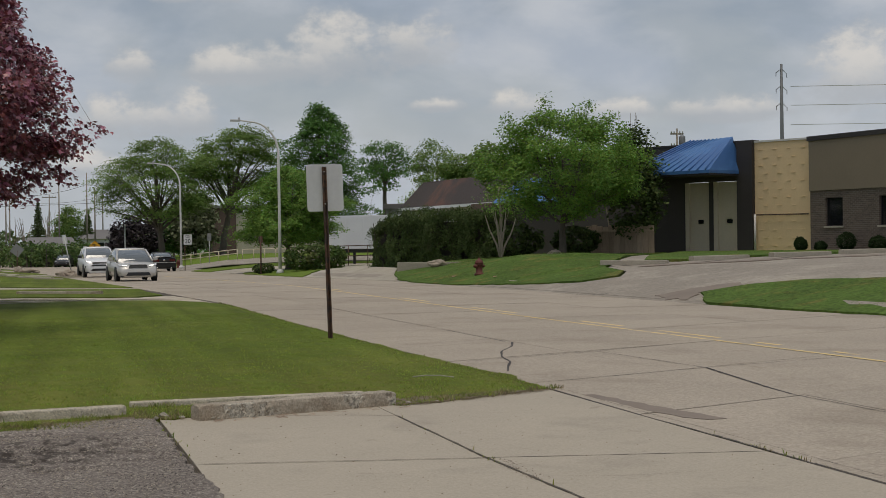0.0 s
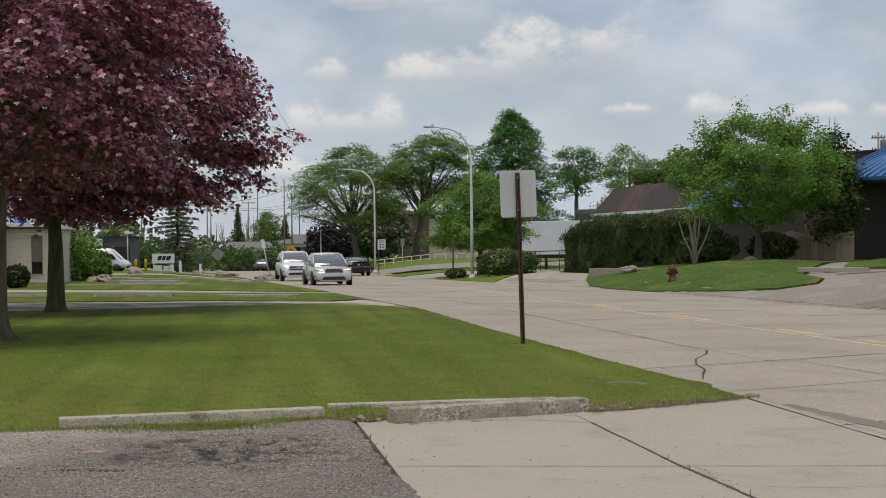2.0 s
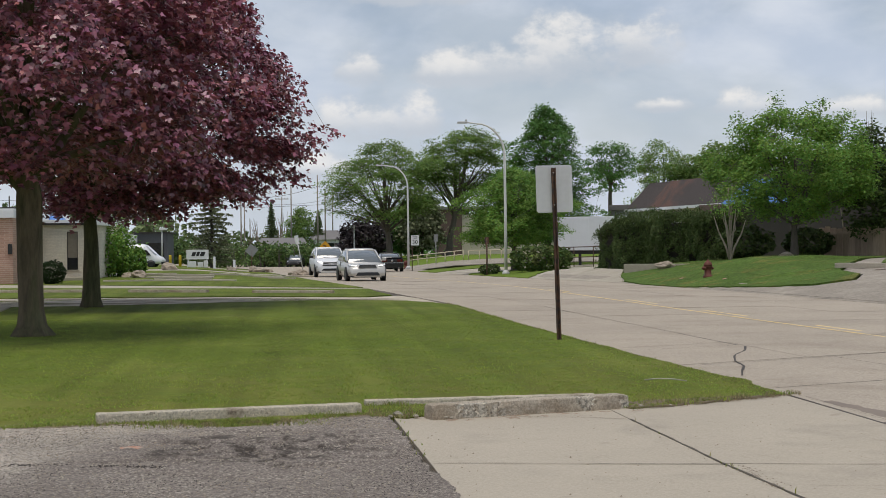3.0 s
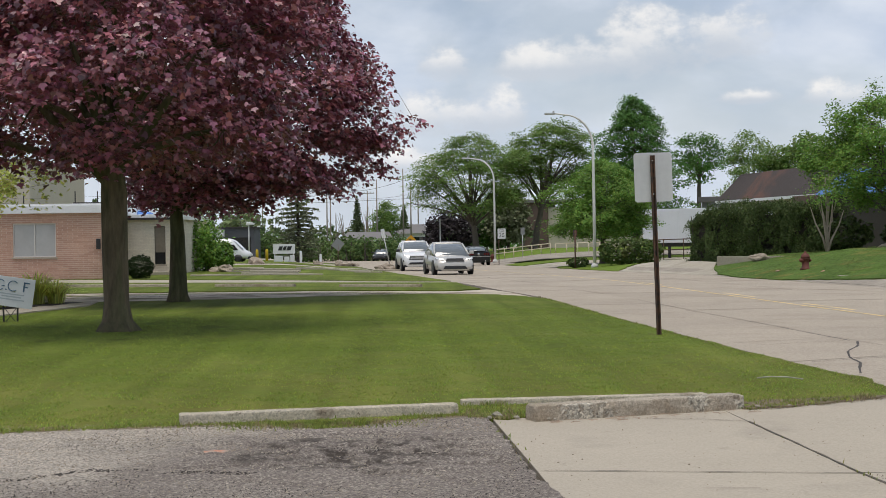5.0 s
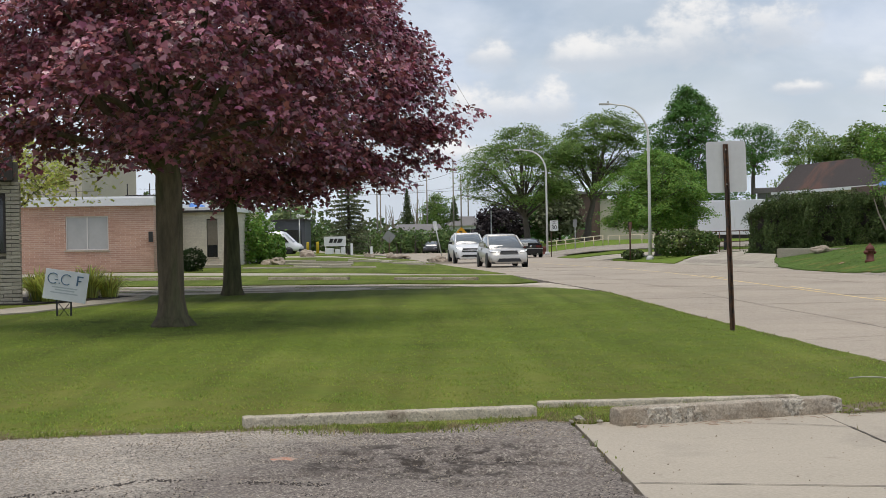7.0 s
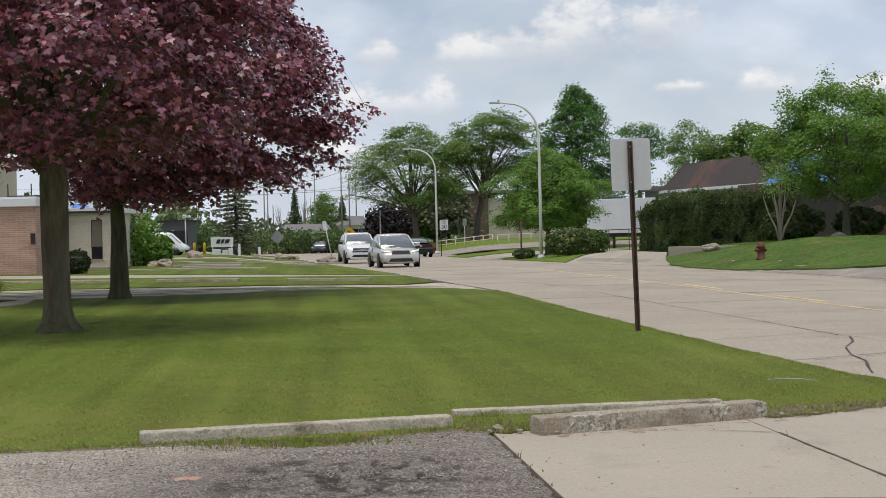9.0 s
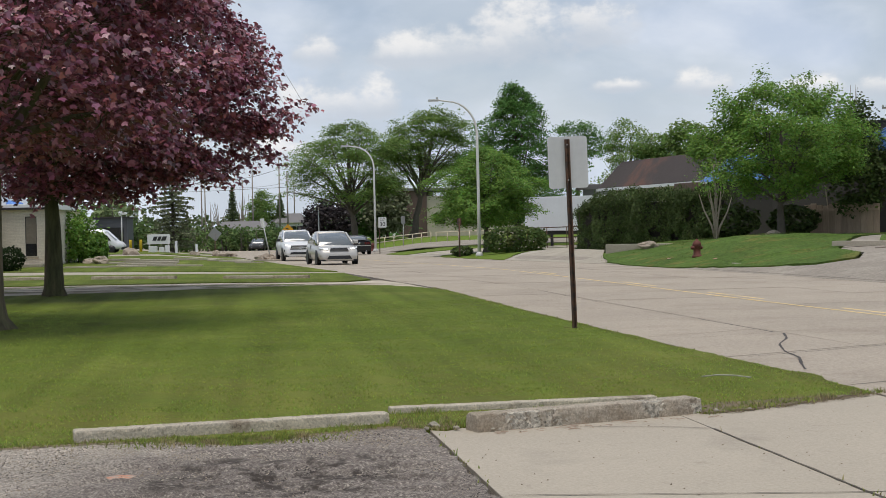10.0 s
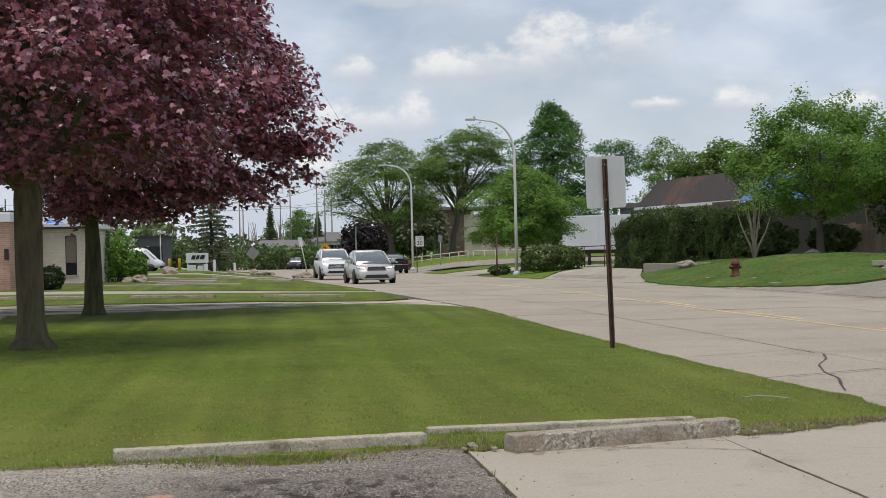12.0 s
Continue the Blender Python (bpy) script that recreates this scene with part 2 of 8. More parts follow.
M = {
    "lawn": lawn_mat(),
    "blade": mat("grass_blade", (0.30, 0.385, 0.08), 0.7, (0.5, 0.2), (6, 0.25), island=0.4, hue=0.06, leaf=0.55, spec=0.2),
    "weed": mat("verge_weeds", (0.27, 0.32, 0.07), 0.8, (2, 0.2), (8, 0.2), island=0.4, hue=0.06, leaf=0.45, second=(0.36, 0.30, 0.16), patch=(3.0, 0.47, 0.6)),
    "meadow": mat("far_grass", (0.13, 0.19, 0.028), 0.95, (0.05, 0.15), (3.0, 0.25), 0.7, 14.0, spec=0.1, second=(0.16, 0.15, 0.06), patch=(0.12, 0.55, 0.7)),
    "bank": mat("bank_grass", (0.085, 0.14, 0.03), 0.9, (0.5, 0.3), (9.0, 0.4), 1.0, 30.0, spec=0.1, speck=(11.0, 0.25), second=(0.145, 0.15, 0.04), patch=(0.9, 0.52, 0.66), third=(0.16, 0.12, 0.06), patch3=(1.6, 0.66, 0.74)),
    "bankblade": mat("rough_grass_blade", (0.105, 0.165, 0.035), 0.75, (0.6, 0.3), (6, 0.25), island=0.25, hue=0.06, leaf=0.4, spec=0.2, second=(0.2, 0.19, 0.07), patch=(0.9, 0.52, 0.66)),
    "concrete": mat("road_concrete", (0.395, 0.34, 0.272), 0.9, (0.35, 0.10), (28.0, 0.22), 0.35, 160.0, spec=0.25, each=0.045, speck=(38.0, 0.12), second=(0.33, 0.28, 0.22), patch=(0.5, 0.5, 0.7), third=(0.32, 0.27, 0.21), patch3=(1.7, 0.58, 0.76)),
    "apron": mat("apron_concrete", (0.43, 0.378, 0.30), 0.9, (0.5, 0.08), (40.0, 0.13), 0.3, 220.0, spec=0.25, each=0.03, speck=(70.0, 0.06), third=(0.33, 0.285, 0.225), patch3=(3.5, 0.6, 0.75), second=(0.37, 0.325, 0.26), patch=(0.9, 0.52, 0.72)),
    "block": mat("weathered_concrete", (0.50, 0.435, 0.345), 0.95, (2.2, 0.2), (45.0, 0.3), 1.0, 90.0, spec=0.2, speck=(75.0, 0.2), second=(0.37, 0.30, 0.22), patch=(2.0, 0.44, 0.6), third=(0.55, 0.50, 0.42), patch3=(6.0, 0.64, 0.70)),
    "palestop": mat("pale_cast_concrete", (0.57, 0.505, 0.40), 0.95, (1.6, 0.15), (40.0, 0.25), 1.0, 90.0, spec=0.2, speck=(65.0, 0.22), second=(0.36, 0.30, 0.225), patch=(2.2, 0.5, 0.64), third=(0.22, 0.175, 0.13), patch3=(10.0, 0.63, 0.67)),
    "kerb": mat("kerb_concrete", (0.40, 0.36, 0.29), 0.95, (0.9, 0.2), (20.0, 0.2), 0.6, 80.0, spec=0.2),
    "asphalt": lot_mat(),
    "scar": mat("broken_concrete_scar", (0.50, 0.455, 0.375), 0.95, (6.0, 0.2), (30.0, 0.4), 1.0, 60.0, spec=0.2, speck=(55.0, 0.4), second=(0.30, 0.25, 0.19), patch=(14.0, 0.52, 0.62)),
    "asphalt2": mat("old_driveway_asphalt", (0.30, 0.265, 0.22), 0.92, (0.25, 0.1), (10.0, 0.2), 0.6, 40.0, spec=0.2, speck=(12.0, 0.1), second=(0.36, 0.32, 0.265), patch=(0.6, 0.48, 0.62)),
    "olddrive": mat("broken_pale_paving", (0.50, 0.445, 0.36), 0.95, (0.5, 0.2), (9.0, 0.25), 0.8, 30.0, spec=0.2, squash=(0.35, 1, 1), second=(0.25, 0.205, 0.155), patch=(1.3, 0.5, 0.6), third=(0.15, 0.17, 0.055), patch3=(1.1, 0.6, 0.66)),
    "tar": mat("crack_sealer", (0.055, 0.045, 0.038), 0.8, (3, 0.2), (20, 0.2)),
    "joint": mat("joint_dirt", (0.09, 0.074, 0.055), 0.95, (2, 0.25), (20, 0.3)),
    "stain": mat("damp_stain", (0.215, 0.17, 0.13), 0.7, (2, 0.15), (20, 0.1)),
    "yellow": mat("worn_yellow_paint", (0.74, 0.56, 0.245), 0.85, (1.0, 0.1), (18, 0.2), second=(0.46, 0.38, 0.27), patch=(2.6, 0.49, 0.63)),
    "orange": mat("orange_marking_paint", (0.50, 0.23, 0.14), 0.85, (3, 0.1), (30, 0.3), second=(0.36, 0.28, 0.22), patch=(9, 0.42, 0.58)),
    "dirt": mat("bare_soil", (0.20, 0.155, 0.095), 0.95, (2, 0.25), (30, 0.3), 1.0, 60.0),
    # mulch of the planting bed; the same near-black also paints the hedge's inner shade
    "mulch_shade": mat("mulch_and_hedge_shade", (0.04, 0.034, 0.03), 0.95, (2, 0.25), (30, 0.35), 1.0, 60.0),
    "alu": mat("sign_back_aluminium", (0.60, 0.60, 0.585), 0.55, (1.5, 0.06), (12, 0.05), metal=0.25, spec=0.4, world_space=False),
    "rust": mat("rusted_steel", (0.12, 0.062, 0.036), 0.8, (6, 0.3), (45, 0.35), 0.4, 90.0, second=(0.055, 0.04, 0.035), patch=(9, 0.45, 0.6)),
    "galv": mat("galvanised_steel", (0.50, 0.50, 0.48), 0.5, (1.0, 0.1), (20, 0.1), metal=0.35),
    "pole": mat("painted_lamp_pole", (0.64, 0.63, 0.60), 0.6, (0.8, 0.1), (15, 0.08)),
    "wood": mat("weathered_pole_wood", (0.26, 0.23, 0.19), 0.9, (2, 0.2), (20, 0.2), squash=(1, 1, 0.1)),
    "fencewood": mat("brown_fence_boards", (0.40, 0.295, 0.22), 0.9, (1, 0.15), (16, 0.2), each=0.15, squash=(1, 1, 0.2)),
    "bark": mat("maple_bark", (0.11, 0.084, 0.052), 0.95, (1.5, 0.3), (9, 0.75), 2.0, 20.0, squash=(1, 1, 0.2), second=(0.078, 0.08, 0.036), patch=(2, 0.42, 0.62)),
    "bark2": mat("grey_bark", (0.10, 0.085, 0.07), 0.95, (1.5, 0.2), (14, 0.3), 0.8, 22.0, squash=(1, 1, 0.3)),
    "palebark": mat("pale_bark", (0.27, 0.23, 0.18), 0.9, (1.5, 0.2), (14, 0.2)),
    "purple": mat("purple_maple_leaf", (0.285, 0.084, 0.114), 0.4, (0.5, 0.35), (3, 0.2), island=0.6, hue=0.06, leaf=0.15, spec=0.9, coat=0.2),
    "leaf_a": mat("mid_green_leaf", (0.17, 0.30, 0.055), 0.6, (0.35, 0.25), (2, 0.15), island=0.35, hue=0.05, leaf=0.36, spec=0.25),
    "leaf_b": mat("deep_green_leaf", (0.1, 0.215, 0.05), 0.65, (0.35, 0.25), (2, 0.15), island=0.25, hue=0.04, leaf=0.35, spec=0.25),
    "leaf_c": mat("locust_leaf", (0.19, 0.29, 0.08), 0.7, (0.2, 0.25), (2, 0.1), island=0.2, hue=0.05, leaf=0.42, spec=0.2),
    "leaf_d": mat("dull_olive_leaf", (0.092, 0.142, 0.036), 0.7, (0.6, 0.3), (3, 0.2), island=0.35, hue=0.06, leaf=0.25, spec=0.25, second=(0.13, 0.115, 0.045), patch=(0.7, 0.52, 0.68)),
    "leaf_y": mat("fresh_yellow_green_leaf", (0.62, 0.66, 0.19), 0.5, (0.35, 0.2), (2, 0.2), island=0.4, hue=0.05, leaf=0.6, spec=0.3),
    "hedge": mat("dark_hedge_leaf", (0.068, 0.102, 0.027), 0.7, (0.6, 0.3), (3, 0.25), island=0.45, hue=0.05, leaf=0.15, spec=0.3, second=(0.06, 0.05, 0.025), patch=(0.5, 0.58, 0.75)),
    "spruce": mat("spruce_needle", (0.2, 0.225, 0.13), 0.8, (0.5, 0.2), (3, 0.2), island=0.4, hue=0.03, leaf=0.12, spec=0.3),
    "darkshrub": mat("dark_conifer_leaf", (0.028, 0.048, 0.018), 0.75, (0.6, 0.3), (3, 0.25), island=0.4, leaf=0.1, spec=0.05),
    "darkmetal": mat("dull_dark_steel", (0.16, 0.165, 0.17), 0.6, (0.5, 0.1), (8, 0.1), metal=0.3),
    "redleaf": mat("dark_purple_leaf", (0.022, 0.014, 0.017), 0.6, (0.5, 0.2), (3, 0.2), island=0.4, leaf=0.15),
    "farleaf": mat("distant_leaf", (0.155, 0.205, 0.09), 0.8, (0.08, 0.25), (1, 0.25), island=0.35, hue=0.05, leaf=0.25, spec=0.2),
    "shrubleaf": mat("shrub_leaf", (0.12, 0.185, 0.06), 0.75, (0.15, 0.3), (1, 0.25), island=0.35, hue=0.05, leaf=0.25, spec=0.2),
    "rock": mat("pale_fieldstone", (0.36, 0.30, 0.235), 0.9, (1.5, 0.2), (12, 0.2), 0.8, 14.0),
    "hydrant": mat("faded_red_paint", (0.13, 0.036, 0.024), 0.7, (4, 0.25), (25, 0.2), world_space=False),
    "pinkbrick": brick_mat("pink_brick", (0.52, 0.325, 0.24), (0.42, 0.24, 0.175), (0.56, 0.42, 0.34), row=0.085, width=0.42, gap=0.02),
    "creambrick": brick_mat("cream_brick", (0.70, 0.645, 0.535), (0.63, 0.575, 0.475), (0.58, 0.535, 0.455), row=0.068, width=0.26),
    "greybrick": mat("grey_green_brick", (0.36, 0.335, 0.27), 0.9, (1.2, 0.15), (30, 0.2), 0.6, 60.0, each=0.16),
    "brownbrick": brick_mat("brown_brick", (0.16, 0.12, 0.095), (0.105, 0.08, 0.065), (0.21, 0.18, 0.15), row=0.075, width=0.24, gap=0.014),
    "mortar": mat("grey_mortar", (0.17, 0.16, 0.135), 0.95, (2, 0.1), (30, 0.15)),
    "fascia": mat("white_fascia", (0.72, 0.73, 0.74), 0.6, (0.8, 0.06), (10, 0.05)),
    "beige": mat("beige_block_wall", (0.52, 0.47, 0.37), 0.9, (0.6, 0.08), (12, 0.08)),
    "tanpanel": mat("tan_parapet_panel", (0.225, 0.18, 0.125), 0.85, (0.5, 0.08), (12, 0.06)),
    "yellowbeige": mat("yellow_beige_render", (0.74, 0.545, 0.315), 0.85, (0.4, 0.07), (14, 0.06), 0.3, 30.0, each=0.03),
    "door": mat("cream_door_paint", (0.66, 0.57, 0.43), 0.6, (0.7, 0.06), (10, 0.05)),
    "darktrim": mat("dark_brown_trim", (0.035, 0.03, 0.028), 0.7, (1, 0.15), (10, 0.1)),
    "darkwall": mat("dark_brown_wall", (0.062, 0.052, 0.046), 0.85, (0.6, 0.12), (12, 0.12)),
    "bluemetal": mat("blue_standing_seam_metal", (0.055, 0.15, 0.36), 0.45, (0.5, 0.1), (8, 0.05), metal=0.1, spec=0.5, second=(0.07, 0.19, 0.42), patch=(0.7, 0.45, 0.6)),
    "bluetarp": mat("blue_tarpaulin", (0.10, 0.25, 0.62), 0.5, (1.5, 0.2), (6, 0.1)),
    "shingle": mat("dark_roof_shingle", (0.058, 0.046, 0.042), 0.95, (0.25, 0.15), (10, 0.2), 0.5, 12.0, second=(0.12, 0.062, 0.045), patch=(0.16, 0.5, 0.62)),
    "roofgrey": mat("grey_roof_shingle", (0.19, 0.18, 0.175), 0.95, (0.3, 0.12), (6, 0.12)),
    "greywall": mat("grey_siding", (0.075, 0.08, 0.09), 0.8, (0.5, 0.1), (8, 0.08)),
    "white": mat("white_paint", (0.75, 0.755, 0.76), 0.5, (0.7, 0.05), (8, 0.04)),
    "trailer": mat("white_trailer_panel", (0.66, 0.68, 0.70), 0.5, (0.6, 0.06), (6, 0.04)),
    "window": glass_mat("dark_window_glass", (0.012, 0.013, 0.016), 0.08),
    "blind": mat("drawn_grey_blind", (0.40, 0.40, 0.39), 0.6, (1.5, 0.12), (8, 0.05), spec=0.6),
    "frame": mat("metal_window_frame", (0.62, 0.60, 0.56), 0.5, (2, 0.05), (10, 0.05)),
    "bronze": mat("bronze_tinted_glass", (0.05, 0.042, 0.036), 0.15, (1, 0.1), (5, 0.05), spec=0.7),
    "brownwall": mat("brown_clad_wall", (0.13, 0.085, 0.07), 0.9, (0.5, 0.1), (8, 0.1)),
    "silver": mat("silver_car_paint", (0.52, 0.50, 0.465), 0.35, (0.6, 0.02), (9, 0.01), metal=0.2, coat=0.6, world_space=False),
    "whitecar": mat("white_car_paint", (0.74, 0.745, 0.75), 0.3, (0.6, 0.02), (9, 0.01), coat=0.6, world_space=False),
    "blackcar": mat("black_car_paint", (0.006, 0.006, 0.007), 0.35, (0.6, 0.05), (9, 0.03), coat=0.25, world_space=False),
    "carglass": mat("car_glass", (0.085, 0.10, 0.105), 0.04, (2, 0.1), (9, 0.02), metal=0.0, spec=1.0, coat=1.0, world_space=False),
    "tyre": mat("tyre_rubber", (0.016, 0.016, 0.016), 0.8, (4, 0.1), (20, 0.1), world_space=False),
    "rim": mat("alloy_rim", (0.40, 0.40, 0.40), 0.35, (4, 0.05), (20, 0.05), metal=0.8, world_space=False),
    "blackplastic": mat("black_plastic", (0.015, 0.015, 0.016), 0.5, (4, 0.1), (20, 0.1), world_space=False),
    "chrome": mat("chrome", (0.6, 0.6, 0.6), 0.15, (4, 0.03), (20, 0.02), metal=1.0, world_space=False),
    "redlens": mat("red_lamp_lens", (0.11, 0.006, 0.006), 0.2, (4, 0.05), (20, 0.02), coat=0.5, world_space=False),
    "lens": mat("clear_lamp_lens", (0.62, 0.63, 0.65), 0.12, (4, 0.05), (20, 0.02), coat=0.5, world_space=False),
    "bollard": mat("yellow_bollard_paint", (0.62, 0.42, 0.02), 0.6, (2, 0.1), (10, 0.08)),
    "signyellow": mat("amber_sign_sheeting", (0.68, 0.33, 0.015), 0.5, (2, 0.05), (8, 0.04)),
    "signwhite": mat("white_sign_sheeting", (0.70, 0.70, 0.69), 0.5, (2, 0.05), (8, 0.04)),
    "ink": mat("black_sign_ink", (0.02, 0.02, 0.02), 0.6, (2, 0.05), (8, 0.04)),
    "bluegrey": mat("slate_blue_lettering", (0.08, 0.15, 0.24), 0.6, (2, 0.05), (8, 0.04)),
    "palegrey": mat("pale_grey_lettering", (0.45, 0.49, 0.53), 0.6, (2, 0.05), (8, 0.04)),
    "yardwhite": mat("yard_sign_board", (0.70, 0.72, 0.75), 0.5, (2, 0.05), (8, 0.04)),
    "greensign": mat("dull_sign_back", (0.24, 0.245, 0.24), 0.6, (2, 0.08), (8, 0.05)),
    "taupe": mat("taupe_curtain", (0.20, 0.172, 0.135), 0.85, (3, 0.15), (9, 0.15)),
    "blackiron": mat("black_iron", (0.02, 0.02, 0.02), 0.6, (2, 0.1), (10, 0.1)),
    "litter": mat("pale_litter", (0.38, 0.365, 0.31), 0.8, (2, 0.1), (10, 0.1)),
}
_head = M["headlamp"] = bpy.data.materials.new("lit_headlamp")
_head.use_nodes = True
_head.node_tree.nodes["Principled BSDF"].inputs["Emission Color"].default_value = (1, 0.97, 0.9, 1)
_head.node_tree.nodes["Principled BSDF"].inputs["Emission Strength"].default_value = 2.0


# ---------- plan: road lines and the lie of the land ----------
def along(pairs):
    ys, xs = [p[0] for p in pairs], [p[1] for p in pairs]
    return lambda y: float(np.interp(y, ys, xs))


x_near = along([(-60, 4.9), (-8, 3.95), (0, 3.8), (4.0, 3.78), (5.4, 3.66), (9.8, 3.42), (13.3, 3.3), (17.5, 3.14), (26, 2.92), (31, 2.35), (40, 1.6), (60, -0.06), (104, -2.9), (136, -4.9), (175, -9), (220, -20), (300, -50)])
x_far = along([(-60, 19.5), (-8, 15.6), (13, 14.2), (19, 13.35), (36, 12.2), (46, 11.4), (60, 10.0), (80, 9.0), (104, 7.6), (140, 6.0), (175, 2.0), (220, -9), (300, -39)])
x_mid = along([(-60, 12.5), (3.9, 8.8), (15.5, 8.02), (21, 7.75), (33, 7.32), (40.7, 7.02), (50, 6.2), (60, 5.2), (80, 3.9), (104, 2.5), (140, 0.7), (175, -3.5), (220, -14.5), (300, -44.5)])


def smooth(a, b, u):
    u = min(1.0, max(0.0, (u - a) / (b - a)))
    return u * u * (3 - 2 * u)


def land(x, y):
    """Height of the ground."""
    fall = math.log1p(math.exp((y - 40) / 6)) * 6 if y < 140 else y - 40
    fall = min(fall, 150.0)
    z = -0.010 * fall * (1 - smooth(0.3, 6.5, x_near(y) - x) * (0.9 - 0.45 * smooth(78, 125, y)))
    u = x - x_far(y)
    if u > 0:
        z += (1 - math.exp(-u / 3.5)) * (0.95 - 0.55 * smooth(54, 70, y) + 0.95 * smooth(90, 122, y))
        z += 0.28 * math.exp(-((x - 16.8) / 2.6) ** 2 - ((y - 41.0) / 5.0) ** 2)
    return z


# ---------- building helpers ----------
def mesh_of(name, verts, faces, material, smooth_faces=False):
    me = bpy.data.meshes.new(name)
    me.from_pydata([tuple(v) for v in verts], [], faces)
    me.update()
    for m in material if isinstance(material, (list, tuple)) else [material]:
        me.materials.append(m)
    if smooth_faces:
        me.polygons.foreach_set("use_smooth", [True] * len(me.polygons))
    return me


def part(name, bm, material, parent=None, label=""):
    """Links a bmesh, or a ready mesh, as one object under a thing or a part."""
    if isinstance(bm, bmesh.types.BMesh):
        me = bpy.data.meshes.new(name)
        bm.to_mesh(me)
        bm.free()
        me.materials.append(material)
    else:
        me = bm
    ob = new(name, me)
    ob.parent = parent
    return tagged(ob, label)


def thing(name, at=(0, 0, 0), turn=0.0, label="", category="", group="", kind=""):
    ob = new(name)
    ob.empty_display_size = 0.2
    ob.location, ob.rotation_euler = at, (0, 0, radians(turn))
    return tagged(ob, label, category, group, kind)


def box(bm, x0, x1, y0, y1, z0, z1, bevel=0.0, m=None):
    made = bmesh.ops.create_cube(bm, size=1.0)["verts"]
    for v in made:
        v.co = Vector((x0 + (v.co.x + 0.5) * (x1 - x0), y0 + (v.co.y + 0.5) * (y1 - y0), z0 + (v.co.z + 0.5) * (z1 - z0)))
    if bevel:
        edges = list({e for v in made for e in v.link_edges})
        made = bmesh.ops.bevel(bm, geom=edges, offset=bevel, segments=2, affect="EDGES", profile=0.6)["verts"]
    if m is not None:
        for v in made:
            v.co = m @ v.co
    return made


def boxed(x0, x1, y0, y1, z0, z1, bevel=0.0):
    bm = bmesh.new()
    box(bm, x0, x1, y0, y1, z0, z1, bevel)
    return bm


def tube_data(verts, faces, pts, radii, sides=8, cap=True):
    """Adds a tapered tube along pts to lists of verts and faces."""
    pts = [Vector(p) for p in pts]
    start = len(verts)
    side = None
    for k, p in enumerate(pts):
        way = (pts[min(k + 1, len(pts) - 1)] - pts[max(k - 1, 0)]).normalized()
        if side is None:
            side = way.orthogonal().normalized()
        side = (side - way * side.dot(way)).normalized()
        other = way.cross(side)
        for s in range(sides):
            a = 2 * math.pi * s / sides
            verts.append(p + radii[k] * (math.cos(a) * side + math.sin(a) * other))
    for k in range(len(pts) - 1):
        for s in range(sides):
            a, b = start + k * sides + s, start + k * sides + (s + 1) % sides
            faces.append((a, b, b + sides, a + sides))
    if cap:
        faces.append(tuple(start + s for s in range(sides))[::-1])
        faces.append(tuple(start + (len(pts) - 1) * sides + s for s in range(sides)))


def tube(name, pts, radii, material, parent=None, sides=10, label=""):
    verts, faces = [], []
    tube_data(verts, faces, pts, radii if isinstance(radii, (list, tuple)) else [radii] * len(pts), sides)
    return part(name, mesh_of(name, verts, faces, material, True), None, parent, label)


def lathe(name, profile, material, parent=None, sides=20, label=""):
    verts, faces = [], []
    for r, z in profile:
        for s in range(sides):
            a = 2 * math.pi * s / sides
            verts.append((r * math.cos(a), r * math.sin(a), z))
    for k in range(len(profile) - 1):
        for s in range(sides):
            a, b = k * sides + s, k * sides + (s + 1) % sides
            faces.append((a, b, b + sides, a + sides))
    faces.append(tuple(range(sides))[::-1])
    faces.append(tuple((len(profile) - 1) * sides + s for s in range(sides)))
    return part(name, mesh_of(name, verts, faces, material, True), None, parent, label)


def sheet(name, outline, material, lift=0.0, depth=0.08, step=0.0, parent=None, label="", category="", kind="structure"):
    """A flat piece of ground with that outline, laid on the land, with a rim going down."""
    bm = bmesh.new()
    pts = []
    for k, p in enumerate(outline):
        q = outline[(k + 1) % len(outline)]
        n = max(1, int(math.dist(p, q) / step)) if step else 1
        pts += [(p[0] + (q[0] - p[0]) * j / n, p[1] + (q[1] - p[1]) * j / n) for j in range(n)]
    vs = [bm.verts.new((x, y, 0)) for x, y in pts]
    es = [bm.edges.new((vs[k], vs[(k + 1) % len(vs)])) for k in range(len(vs))]
    bmesh.ops.triangle_fill(bm, use_beauty=True, edges=es)
    far = max(p[1] for p in outline) > 34 or max(p[0] for p in outline) > 12
    if far:
        for _ in range(3):
            long = [e for e in bm.edges if e.calc_length() > 4.0]
            if long:
                bmesh.ops.subdivide_edges(bm, edges=long, cuts=1)
        bmesh.ops.triangulate(bm, faces=bm.faces)
    bmesh.ops.recalc_face_normals(bm, faces=bm.faces)
    if sum(f.normal.z for f in bm.faces) < 0:
        bmesh.ops.reverse_faces(bm, faces=bm.faces)
    rim = [e for e in bm.edges if e.is_boundary]
    for v in bm.verts:
        v.co.z = land(v.co.x, v.co.y) + lift
    low = bmesh.ops.extrude_edge_only(bm, edges=rim)["geom"]
    for v in low:
        if isinstance(v, bmesh.types.BMVert):
            v.co.z -= depth
    ob = part(name, bm, material, parent, label)
    return tagged(ob, label, category, kind=kind if parent is None else "")


